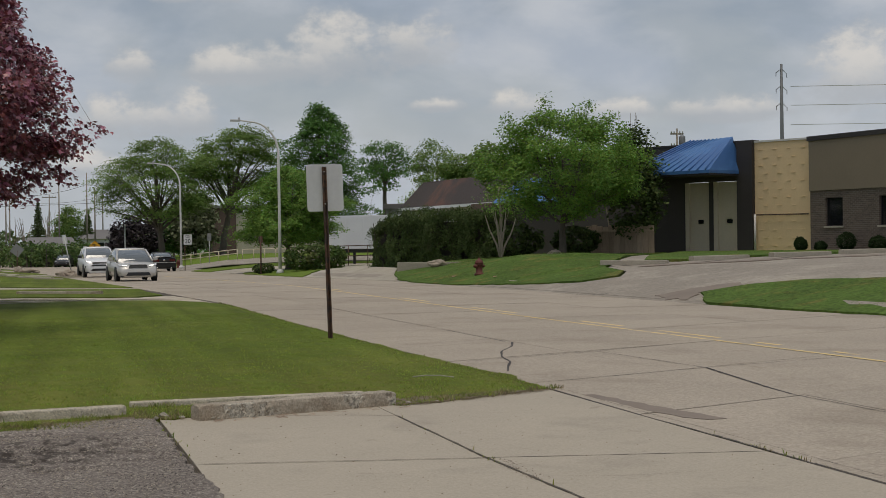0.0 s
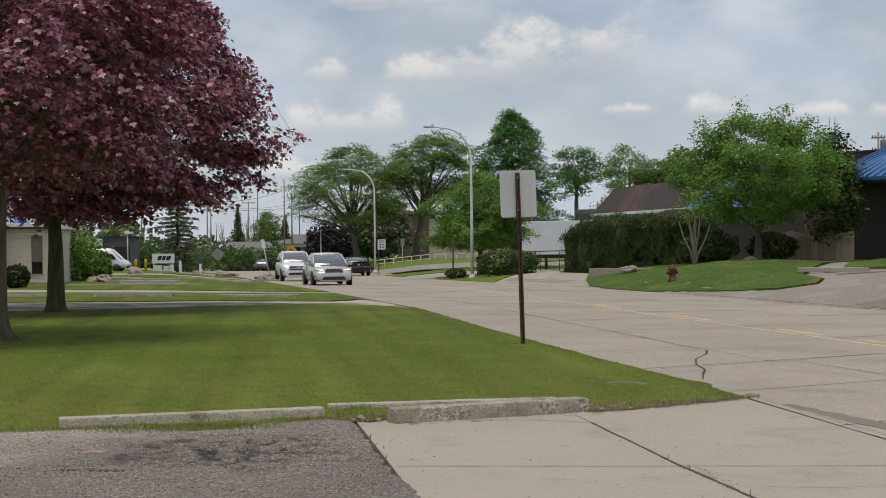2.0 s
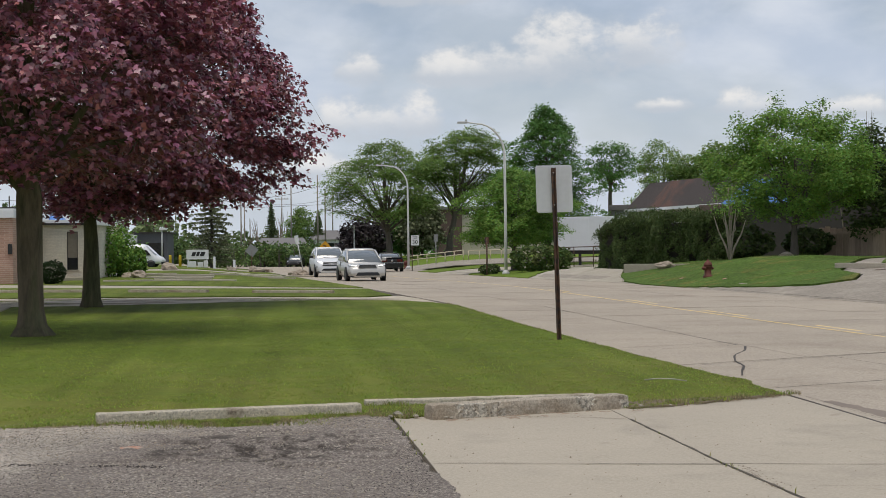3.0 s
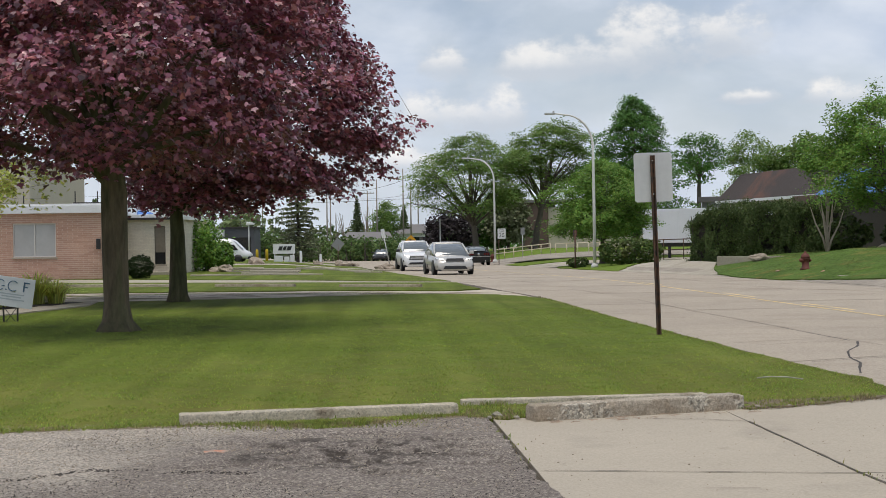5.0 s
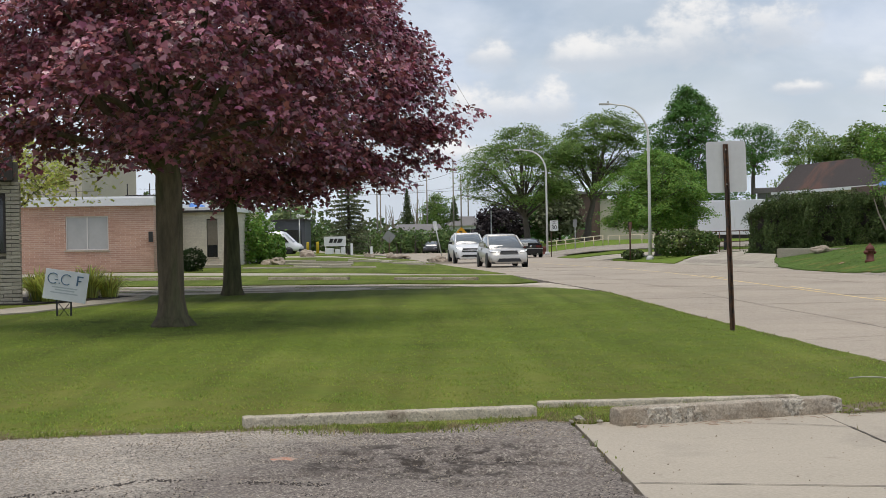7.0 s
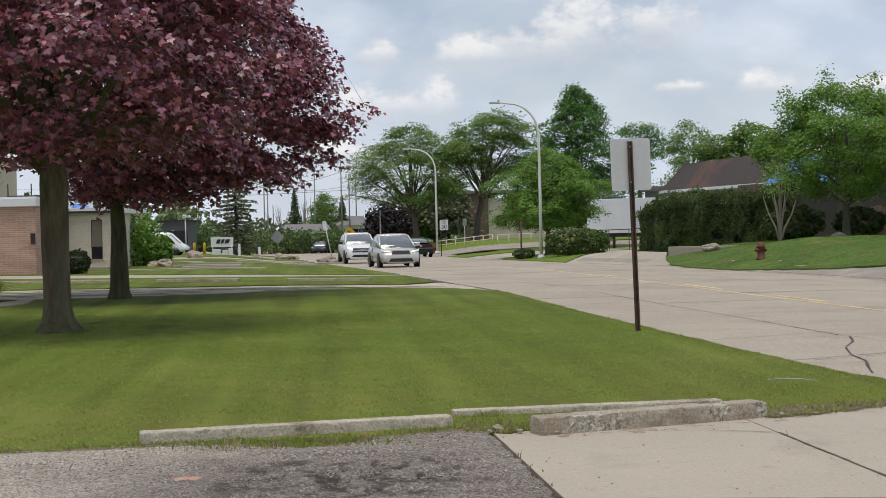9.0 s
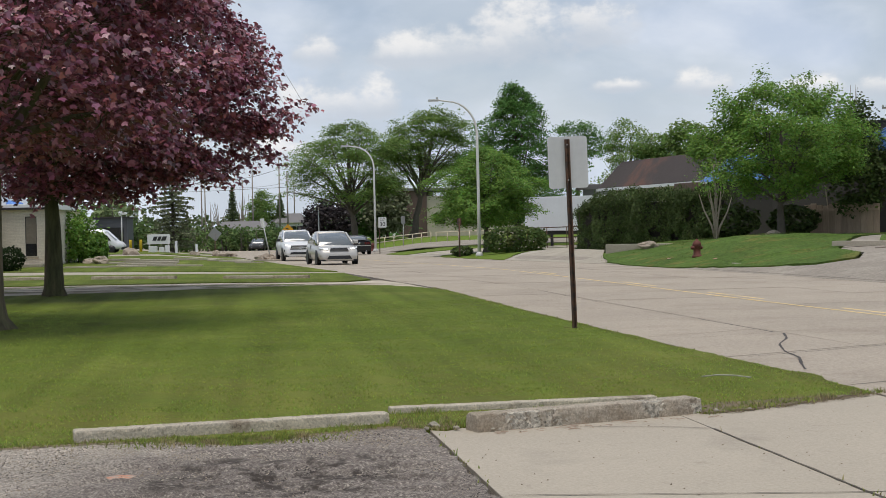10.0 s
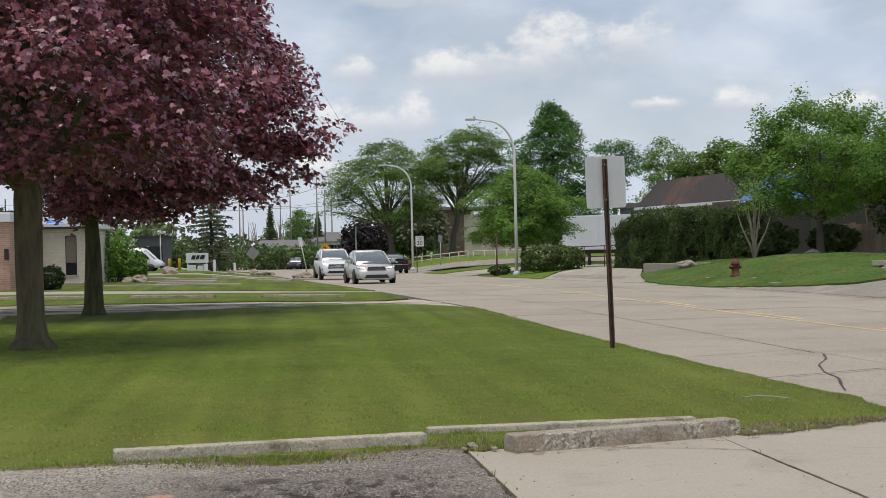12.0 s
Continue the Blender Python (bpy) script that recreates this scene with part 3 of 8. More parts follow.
def ragged(points, step, amount, seed=0):
    """An open line with small random steps to its sides."""
    rnd = random.Random(seed)
    out = []
    for p, q in zip(points, points[1:]):
        n = max(1, int(math.dist(p, q) / step))
        d = math.dist(p, q) or 1
        nx, ny = -(q[1] - p[1]) / d, (q[0] - p[0]) / d
        for j in range(n):
            o = rnd.uniform(-amount, amount) if (j or out) else 0
            out.append((p[0] + (q[0] - p[0]) * j / n + nx * o, p[1] + (q[1] - p[1]) * j / n + ny * o))
    return out + [points[-1]]


def strip(name, points, width, material, lift, parent=None, wander=0.0, seed=0, label="", kind=""):
    """A thin band along a line on the ground: a sealed crack, a painted line."""
    pts = ragged(points, 0.1, wander, seed) if wander else points
    for _ in range(3 if wander else 0):
        pts = pts[:1] + [((a[0] + 2 * b[0] + c[0]) / 4, (a[1] + 2 * b[1] + c[1]) / 4) for a, b, c in zip(pts, pts[1:], pts[2:])] + pts[-1:]
    rnd = random.Random(seed + 5)
    verts, faces = [], []
    for k, p in enumerate(pts):
        a, b = pts[max(k - 1, 0)], pts[min(k + 1, len(pts) - 1)]
        d = math.dist(a, b) or 1
        w = width / 2 * (rnd.uniform(0.5, 1.3) if wander else 1.0)
        nx, ny = -(b[1] - a[1]) / d * w, (b[0] - a[0]) / d * w
        for s in (1, -1):
            x, y = p[0] + s * nx, p[1] + s * ny
            verts.append((x, y, land(x, y) + lift))
    for k in range(len(pts) - 1):
        faces.append((2 * k, 2 * k + 1, 2 * k + 3, 2 * k + 2))
    ob = part(name, mesh_of(name, verts, faces, material), None, parent, label)
    return tagged(ob, label, kind=kind)


# ---------- ground, road, lots ----------
def make_ground():
    xs = [-900, -400, -200, -120, -80, -60] + [-45 + 2.5 * k for k in range(45)] + [75, 90, 120, 170, 260, 450, 900]
    ys = [-300, -120, -60, -40] + [-30 + 2.5 * k for k in range(82)] + [185, 200, 230, 280, 360, 500, 800, 1500]
    verts = [(x, y, land(x, y) - 0.06 - 0.45 * math.exp(-((x - x_far(y)) / 3.0) ** 2)) for y in ys for x in xs]
    w = len(xs)
    faces = [(j * w + i, j * w + i + 1, (j + 1) * w + i + 1, (j + 1) * w + i) for j in range(len(ys) - 1) for i in range(w - 1)]
    tagged(part("ground", mesh_of("ground", verts, faces, M["meadow"], True), None), "flat rough grass ground reaching the horizon", "ground", kind="structure")


make_ground()

# sub-base of the road: shows in the joints
_left = [(x_near(y) - 0.25, y) for y in range(-60, 200, 4)]
_right = [(x_far(y) - 0.02, y) for y in range(-60, 200, 4)]


def ribbon(name, left, right, material, lift, cuts=6):
    verts, faces = [], []
    for (x0, y0), (x1, y1) in zip(left, right):
        for c in range(cuts + 1):
            x, y = x0 + (x1 - x0) * c / cuts, y0 + (y1 - y0) * c / cuts
            verts.append((x, y, land(x, y) + lift))
    for k in range(len(left) - 1):
        for c in range(cuts):
            a = k * (cuts + 1) + c
            faces.append((a, a + 1, a + cuts + 2, a + cuts + 1))
    return part(name, mesh_of(name, verts, faces, material, True), None)


tagged(ribbon("road_base", _left, _right, M["joint"], -0.022), "dirt-filled base under the road slabs", "road", kind="structure")
tagged(ribbon("road_margin", [(x_far(y) + 0.01, y) for y in range(-60, 200, 4)], [(x_far(y) + 0.9, y) for y in range(-60, 200, 4)], M["asphalt2"], -0.004, 2), "worn grey asphalt margin of the road", "road", kind="structure")
road = thing("road", (0, 0, 0), 0, "worn pale concrete road of skewed slabs", "road", kind="structure")
# far part in one piece
_ys = list(range(64, 200, 4)) + [220, 250, 300]
far_road = ribbon("far_roadway", [(x_near(y), y) for y in _ys], [(x_far(y), y) for y in _ys], M["concrete"], -0.002)
far_road.parent = road


def slab(name, corners, material, parent, lift=0.0, gap=0.008, n=3):
    """One concrete slab: four corners in turn, a small gap all round."""
    c = Vector((sum(p[0] for p in corners) / 4, sum(p[1] for p in corners) / 4))
    q = [Vector(p) + (c - Vector(p)).normalized() * gap * 1.5 for p in corners]
    verts, faces = [], []
    for j in range(n + 1):
        for i in range(n + 1):
            a, b = q[0].lerp(q[1], i / n), q[3].lerp(q[2], i / n)
            p = a.lerp(b, j / n)
            verts.append((p.x, p.y, land(p.x, p.y) + lift))
    w = n + 1
    faces = [(j * w + i, j * w + i + 1, (j + 1) * w + i + 1, (j + 1) * w + i) for j in range(n) for i in range(n)]
    ring = [i for i in range(w)] + [j * w + n for j in range(1, w)] + [n * w + i for i in range(n - 1, -1, -1)] + [j * w for j in range(n - 1, 0, -1)]
    base = len(verts)
    verts += [(verts[k][0], verts[k][1], verts[k][2] - 0.05) for k in ring]
    faces += [(ring[k], base + k, base + (k + 1) % len(ring), ring[(k + 1) % len(ring)]) for k in range(len(ring))]
    return part(name, mesh_of(name, verts, faces, material), None, parent)


def road_slabs():
    rnd = random.Random(4)
    rows = [2.9 + 3.1 * k for k in range(-7, 20)] + [64.0]

    def skew(y):
        return 0.37 * (1 - smooth(9, 15.5, y)) + 0.06

    def line(y, f):
        x = x_near(y) + f * (x_mid(y) - x_near(y)) if f <= 1 else x_mid(y) + (f - 1) * (x_far(y) - x_mid(y))
        yy = y + skew(y) * (x - x_near(y)) if y < 63 else y
        return (x_near(yy) + f * (x_mid(yy) - x_near(yy)) if f <= 1 else x_mid(yy) + (f - 1) * (x_far(yy) - x_mid(yy)), yy)

    for a, b in zip(rows, rows[1:]):
        for f0, f1 in ((0, 0.42), (0.42, 1.0), (1.0, 1.5), (1.5, 2.0)):
            if b > 63 and skew(a) < 0.01:
                continue
            slab("slab", [line(a, f0), line(a, f1), line(b, f1), line(b, f0)], M["concrete"], road, rnd.uniform(-0.003, 0.003))


road_slabs()


# painted lines: one whole, one broken
def road_lines():
    ys = [-40 + 1.5 * k for k in range(160)]
    strip("centre_line", [(x_mid(y) - 0.02, y) for y in ys if y < 170], 0.09, M["yellow"], 0.004, road, label="worn yellow solid centre line")
    for k, (a, b) in enumerate([(12.2, 14.1), (8.7, 10.8), (6.9, 7.6), (4.9, 5.5), (1.0, 3.2), (17.5, 20.5), (24, 27), (34, 37), (-6, -3)]):
        strip("lane_dash", [(x_mid(y) + 0.30, y) for y in np.linspace(a, b, 6)], 0.10, M["yellow"], 0.004, road, label="worn yellow dash")


road_lines()


def road_cracks():
    for k, (pts, w) in enumerate([
        ([(5.5, 9.1), (5.25, 8.3), (4.8, 7.4), (4.5, 6.35), (4.42, 5.7), (4.2, 5.1), (3.98, 4.4)], 0.055),
        ([(3.9, 5.95), (6.05, 6.91), (7.67, 7.75)], 0.03),
        ([(6.05, 6.91), (6.37, 3.94)], 0.03),
        ([(6.37, 3.94), (5.95, 1.4), (5.88, 0.84)], 0.06),
        ([(5.88, 0.84), (5.93, -0.83), (6.0, -3.0), (6.1, -9)], 0.03),
        ([(3.85, 2.9), (6.37, 3.94), (8.65, 4.71)], 0.03),
        ([(5.45, 9.28), (5.33, 12.42)], 0.05), ([(5.33, 12.42), (5.18, 15.81)], 0.015), ([(5.18, 15.81), (5.0, 18.4)], 0.02), ([(4.98, 20.6), (4.97, 23.7)], 0.03),
        ([(3.6, 8.6), (5.41, 9.3)], 0.018), ([(3.7, 15.71), (5.22, 15.8)], 0.035), ([(3.78, 18.94), (5.15, 18.99)], 0.05),
        ([(3.77, 2.1), (3.78, -0.25), (3.83, -1.5), (3.85, -2.6), (3.84, -4.0), (3.95, -9)], 0.030),
        ([(3.9, 2.0), (3.91, 0.0), (3.95, -1.49), (3.98, -2.65), (4.0, -4.1)], 0.010),
        ([(13.2, 25.0), (12.2, 27.6)], 0.03), ([(9.9, 24), (12.4, 24.6)], 0.03), ([(12.0, 13.5), (13.6, 14.2)], 0.04),
    ]):
        strip("sealed_crack", pts, w * 0.6, M["tar"], 0.0045, road, 0.009, k, "dark tar-sealed crack")


road_cracks()
_st = [(3.90, 1.5), (4.02, 1.6), (4.16, 0.6), (4.36, -0.5), (4.40, -0.75), (4.2, -0.8), (4.06, -0.55), (3.97, 0.3)]
sheet("damp_stain", ragged(_st + [_st[0]], 0.15, 0.03, 9)[:-1], M["stain"], 0.0035, 0.003, parent=road, label="dark damp stain along the gutter")

# concrete apron of the near entrance
apron = thing("apron", (0, 0, 0), 0, "pale concrete entrance apron with open joints", "apron", kind="structure")
tagged(part("apron_base", boxed(-0.5, 3.95, -40, 2.6, -0.2, -0.03), M["joint"], apron))
for _x0, _x1 in ((0, 1), (1, 2)):
    for _a, _b in ((2.7, -2.0), (-2.0, -6.6), (-6.6, -11.2), (-11.2, -15.8), (-15.8, -20.4), (-20.4, -26)):
        def _edge(f, y):
            return [np.interp(y, [-26, -4.0, 0.4, 3], [-0.2, -0.28, -0.42, -0.45]), np.interp(y, [-26, -6.6, -2.0, 2.7], [2.5, 1.97, 1.74, 1.66]), np.interp(y, [-26, -2.65, 0, 3], [4.2, 3.82, 3.75, 3.73])][f]
        _c = [(_x0, _b), (_x1, _b), (_x1, _a), (_x0, _a)]
        slab("slab", [(float(_edge(f, y)), y - 0.185 * float(_edge(f, y)) * (1 if y < 2 else 0)) for f, y in _c], M["apron"], apron, 0.004 * (_x0 + 0.3), 0.003)
strip("joint_dirt", [(1.70, 0.42), (1.72, -0.9), (1.74, -2.32), (1.85, -4.5), (1.97, -6.95)], 0.02, M["joint"], 0.0075, apron, 0.012, 3, "dirt-filled joint")
strip("joint_dirt", [(-0.3, -1.945), (0.8, -2.15), (1.74, -2.32), (3.82, -2.707)], 0.014, M["joint"], 0.0075, apron, 0.012, 5, "dirt-filled joint")
strip("crack", [(1.70, 0.42), (1.35, 0.62), (1.1, 0.66), (0.7, 0.8)], 0.012, M["joint"], 0.0075, apron, 0.02, 6)

for _k, _pts in enumerate([[(2.45, 0.35), (2.75, 0.32)], [(2.0, -3.3), (2.5, -3.45), (3.0, -3.4)], [(0.6, -2.75), (0.95, -2.8)]]):
    strip("scratch", _pts, 0.006, M["stain"], 0.0075, apron, 0.015, 90 + _k)

# asphalt lot
_lot_edge = ragged([(-0.44, 0.9), (-0.43, 0.0), (-0.40, -1.75), (-0.31, -3.2), (-0.25, -12), (-0.2, -40)], 0.12, 0.035, 3)
sheet("parking_lot", [(-60, 1.4), (-60, -40)] + _lot_edge[::-1] + [(-0.5, 1.5)], M["asphalt"], 0.012, 0.06, label="worn grey asphalt car park with bare gravelly patches", category="car park")
_lot = bpy.data.objects["parking_lot"]


def broken_crust(parent, x0, x1, y0, y1, step):
    """The lifted, flaking top coat of the asphalt round the broken hollow."""
    nx, ny = int((x1 - x0) / step), int((y1 - y0) / step)
    verts = []
    for j in range(ny + 1):
        for i in range(nx + 1):
            x, y = x0 + i * step, y0 + j * step
            d = min(1.0, max(0.0, 1.35 - math.hypot((x + 1.62) / 1.25, (y + 1.05) / 1.2)) * 2.2)
            n = noise.noise((x * 1.5, y * 2.6, 1)) + 0.55 * noise.noise((x * 4, y * 6, 5)) + 0.3 * noise.noise((x * 11, y * 14, 2))
            h = 0.026 * smooth(-0.06, 0.04, n) + 0.014 * smooth(0.3, 0.38, n) + 0.006 * noise.noise((x * 30, y * 30, 3))
            verts.append((x, y, 0.008 + d * (h + 0.004)))
    w = nx + 1
    faces = [(j * w + i, j * w + i + 1, (j + 1) * w + i + 1, (j + 1) * w + i) for j in range(ny) for i in range(nx)]
    part("broken_crust", mesh_of("broken_crust", verts, faces, M["asphalt"], False), None, parent, "flaking broken top coat of the asphalt")


broken_crust(_lot, -3.4, -0.42, -2.75, 0.6, 0.028)
_p = [(-2.82, -0.82), (-2.64, -0.70), (-2.5, -0.76), (-2.56, -0.92), (-2.74, -0.95)]
sheet("orange_mark", ragged(_p + [_p[0]], 0.06, 0.02, 31)[:-1], M["orange"], 0.0155, 0.003, parent=_lot, label="faded orange sprayed mark")


def scatter_stones(name, x0, x1, y0, y1, count, size, material, seed, parent=None, lift=0.014, gather=None):
    rnd = random.Random(seed)
    verts, faces = [], []
    while count:
        x, y = rnd.uniform(x0, x1), rnd.uniform(y0, y1)
        if gather and rnd.random() > gather(x, y):
            continue
        count -= 1
        r, a = rnd.uniform(0.4, 1.0) * size, rnd.uniform(0, 6.3)
        b = len(verts)
        z = land(x, y) + lift
        for k in range(4):
            verts.append((x + r * math.cos(a + k * 1.57) * rnd.uniform(0.6, 1.2), y + r * math.sin(a + k * 1.57) * rnd.uniform(0.6, 1.2), z))
        verts.append((x, y, z + r * rnd.uniform(0.5, 1.0)))
        faces += [(b + k, b + (k + 1) % 4, b + 4) for k in range(4)]
    ob = part(name, mesh_of(name, verts, faces, material), None, parent)
    return tagged(ob, kind="stuff")


tagged(scatter_stones("loose_gravel", -8, -0.5, -4.5, 1.0, 15000, 0.010, M["block"], 7, gather=lambda x, y: 0.25 + 0.75 * smooth(-2.5, 0.8, y)), "loose pale gravel on the asphalt", "gravel")
tagged(scatter_stones("asphalt_crumbs", -4, -0.4, -3.5, 0.9, 3800, 0.008, M["tar"], 8, gather=lambda x, y: 1.0 if noise.noise((x, y, 0)) > 0 else 0.15), "dark loose asphalt crumbs", "gravel")


def crumb_lines():
    """Crumbs of tar and stone lying in the open cracks of the lot."""
    rnd = random.Random(14)
    lines = [([(-2.9, -1.72), (-2.36, -1.83), (-2.1, -1.96), (-1.88, -1.99), (-1.65, -1.92), (-1.47, -1.69), (-1.33, -1.4)], 1000, 0.035), ([(-1.34, -1.33), (-1.2, -1.27), (-1.06, -1.08)], 420, 0.035), ([(-1.75, -1.25), (-1.5, -1.05), (-1.35, -0.8)], 260, 0.05),
             ([(-4.4, -2.3), (-3.72, -1.86), (-3.38, -1.56), (-3.0, -1.62)], 420, 0.025), ([(-1.1, -1.75), (-0.6, -1.5)], 160, 0.06), ([(-1.9, -0.5), (-1.6, -0.7), (-1.4, -0.45)], 260, 0.08)]
    verts, faces = [], []
    for pts, n, spread in lines:
        seg = [math.dist(a, b) for a, b in zip(pts, pts[1:])]
        for k in range(n):
            f = rnd.choices(range(len(seg)), seg)[0]
            t = rnd.random()
            x = pts[f][0] + (pts[f + 1][0] - pts[f][0]) * t
            y = pts[f][1] + (pts[f + 1][1] - pts[f][1]) * t
            u = 0.5 + 0.5 * noise.noise((x * 5, y * 5, 8))
            if rnd.random() > (u - 0.28) * 1.9:
                continue
            x, y = x + rnd.gauss(0, spread), y + rnd.gauss(0, spread)
            y += 0.09 * noise.noise((x * 6, 2, 1)) + 0.04 * noise.noise((x * 21, 5, 1))
            r, a, b = rnd.uniform(0.004, 0.013), rnd.uniform(0, 6.3), len(verts)
            for c in range(4):
                verts.append((x + r * math.cos(a + c * 1.57) * rnd.uniform(0.7, 1.5), y + r * math.sin(a + c * 1.57) * rnd.uniform(0.6, 1.1), 0.012))
            verts.append((x, y, 0.014 + r * rnd.uniform(0.3, 0.8)))
            faces += [(b + c, b + (c + 1) % 4, b + 4) for c in range(4)]
    tagged(part("crack_crumbs", mesh_of("crack_crumbs", verts, faces, M["tar"]), None), "black tar crumbs heaped along open cracks", "gravel", kind="stuff")


crumb_lines()
tagged(scatter_stones("joint_grit", 1.74, 2.0, -3.4, -2.4, 130, 0.010, M["stain"], 19, lift=0.004, gather=lambda x, y: smooth(0.14, 0.0, abs(x - 1.79 - 0.06 * noise.noise((x * 3, y * 4, 2))))), "dark crumbled dirt along the apron joint", "grit")
tagged(scatter_stones("soil_crumbs", 1.85, 3.75, 1.1, 2.3, 900, 0.016, M["dirt"], 27, lift=0.014, gather=lambda x, y: smooth(0.2, 0.0, abs(y - float(np.interp(x, [1.9, 2.36, 2.91, 3.3, 3.72], [1.24, 1.42, 1.71, 1.9, 2.15]))))), "crumbs of brown soil along the worn lawn edge", "soil")
tagged(scatter_stones("apron_grit", -0.3, 3.6, -3.8, 1.6, 160, 0.009, M["dirt"], 9, lift=0.004), "small grit and dead leaves on the apron", "grit")

# near lawn
_front = [(-60, 0.45), (-20, 0.4), (-8, 0.45), (-4.81, 0.52), (-3.95, 0.70), (-3.14, 0.78), (-2.3, 0.80), (-2.05, 0.55), (-1.85, 0.42), (-1.6, 0.62), (-1.25, 0.9), (-0.66, 1.15), (-0.45, 0.95), (-0.3, 0.85), (-0.15, 1.0), (0.4, 1.15),
          (1.75, 1.45), (1.9, 1.22), (2.36, 1.42), (2.91, 1.71), (3.3, 1.9), (3.72, 2.15)]
_side = [(3.76, 2.6), (3.80, 3.9), (3.66, 5.1), (3.51, 7.5), (3.38, 10.0), (3.28, 12.2), (3.18, 15.0), (3.08, 18.5), (3.02, 21.51), (2.95, 24.3), (2.5, 26.6), (1.9, 28.1)]
_back = [(1.2, 28.7), (-0.3, 29.0), (-3.34, 28.2), (-6.2, 27.3), (-10, 27.0), (-16, 26.8), (-60, 26.5)]
NEAR_LAWN = ragged(_front, 0.16, 0.045, 1) + ragged(_side, 0.3, 0.05, 2) + ragged(_back, 0.4, 0.1, 3)
sheet("lawn", NEAR_LAWN, M["lawn"], 0.016, 0.08, label="mown green front lawn with faint mowing lanes", category="lawn")

strip("soil_fringe", [(x, y - 0.02) for x, y in _front if -20 < x < -0.3], 0.16, M["dirt"], 0.014, None, 0.04, 51, "brown soil and dead grass along the lawn edge", "structure")
# bare soil along the lawn's worn corner
_p = [(1.9, 1.2), (2.4, 1.36), (3.0, 1.7), (3.5, 1.98), (3.0, 2.0), (2.4, 1.85), (2.0, 1.75)]
WORN = ragged(_p + [_p[0]], 0.1, 0.05, 33)[:-1]
sheet("bare_soil", WORN, M["dirt"], 0.022, 0.01, label="bare brown soil at the lawn's worn corner", category="soil")


def inside(poly, x, y):
    hit = False
    for (xa, ya), (xb, yb) in zip(poly, poly[1:] + poly[:1]):
        if (ya > y) != (yb > y) and x < (xb - xa) * (y - ya) / (yb - ya) + xa:
            hit = not hit
    return hit


def blades(name, spots, height, width, material, seed, label, category="grass", spread=1.0):
    """Blades of grass, each one narrow bent triangle, at the given spots."""
    rng = np.random.default_rng(seed)
    p = np.array(spots)
    n = len(p)
    a = rng.uniform(0, 2 * math.pi, n)
    h = height * rng.uniform(0.5, 1.25, n)
    h *= np.array([0.75 + 0.9 * noise.noise((x * 3.5, y * 3.5, 2)) + 0.5 * noise.noise((x * 11, y * 11, 4)) for x, y, z in p.tolist()]).clip(0.35, 1.7)
    lean = rng.uniform(0.1, 0.7, n) * h * spread
    b = rng.uniform(0, 2 * math.pi, n)
    w = width * rng.uniform(0.6, 1.3, n)
    side = np.stack([np.cos(a) * w, np.sin(a) * w, 0 * a], 1)
    tip = np.stack([np.cos(b) * lean, np.sin(b) * lean, h], 1)
    midp = tip * np.array([0.35, 0.35, 0.6])
    verts = np.stack([p - side, p + side, p + midp + side * 0.7, p + midp - side * 0.7, p + tip], 1).reshape(-1, 3)
    k = np.arange(n) * 5
    faces = [(i, i + 1, i + 2, i + 3) for i in k.tolist()] + [(i + 3, i + 2, i + 4) for i in k.tolist()]
    ob = part(name, mesh_of(name, verts, faces, material), None)
    return tagged(ob, label, category, kind="stuff")


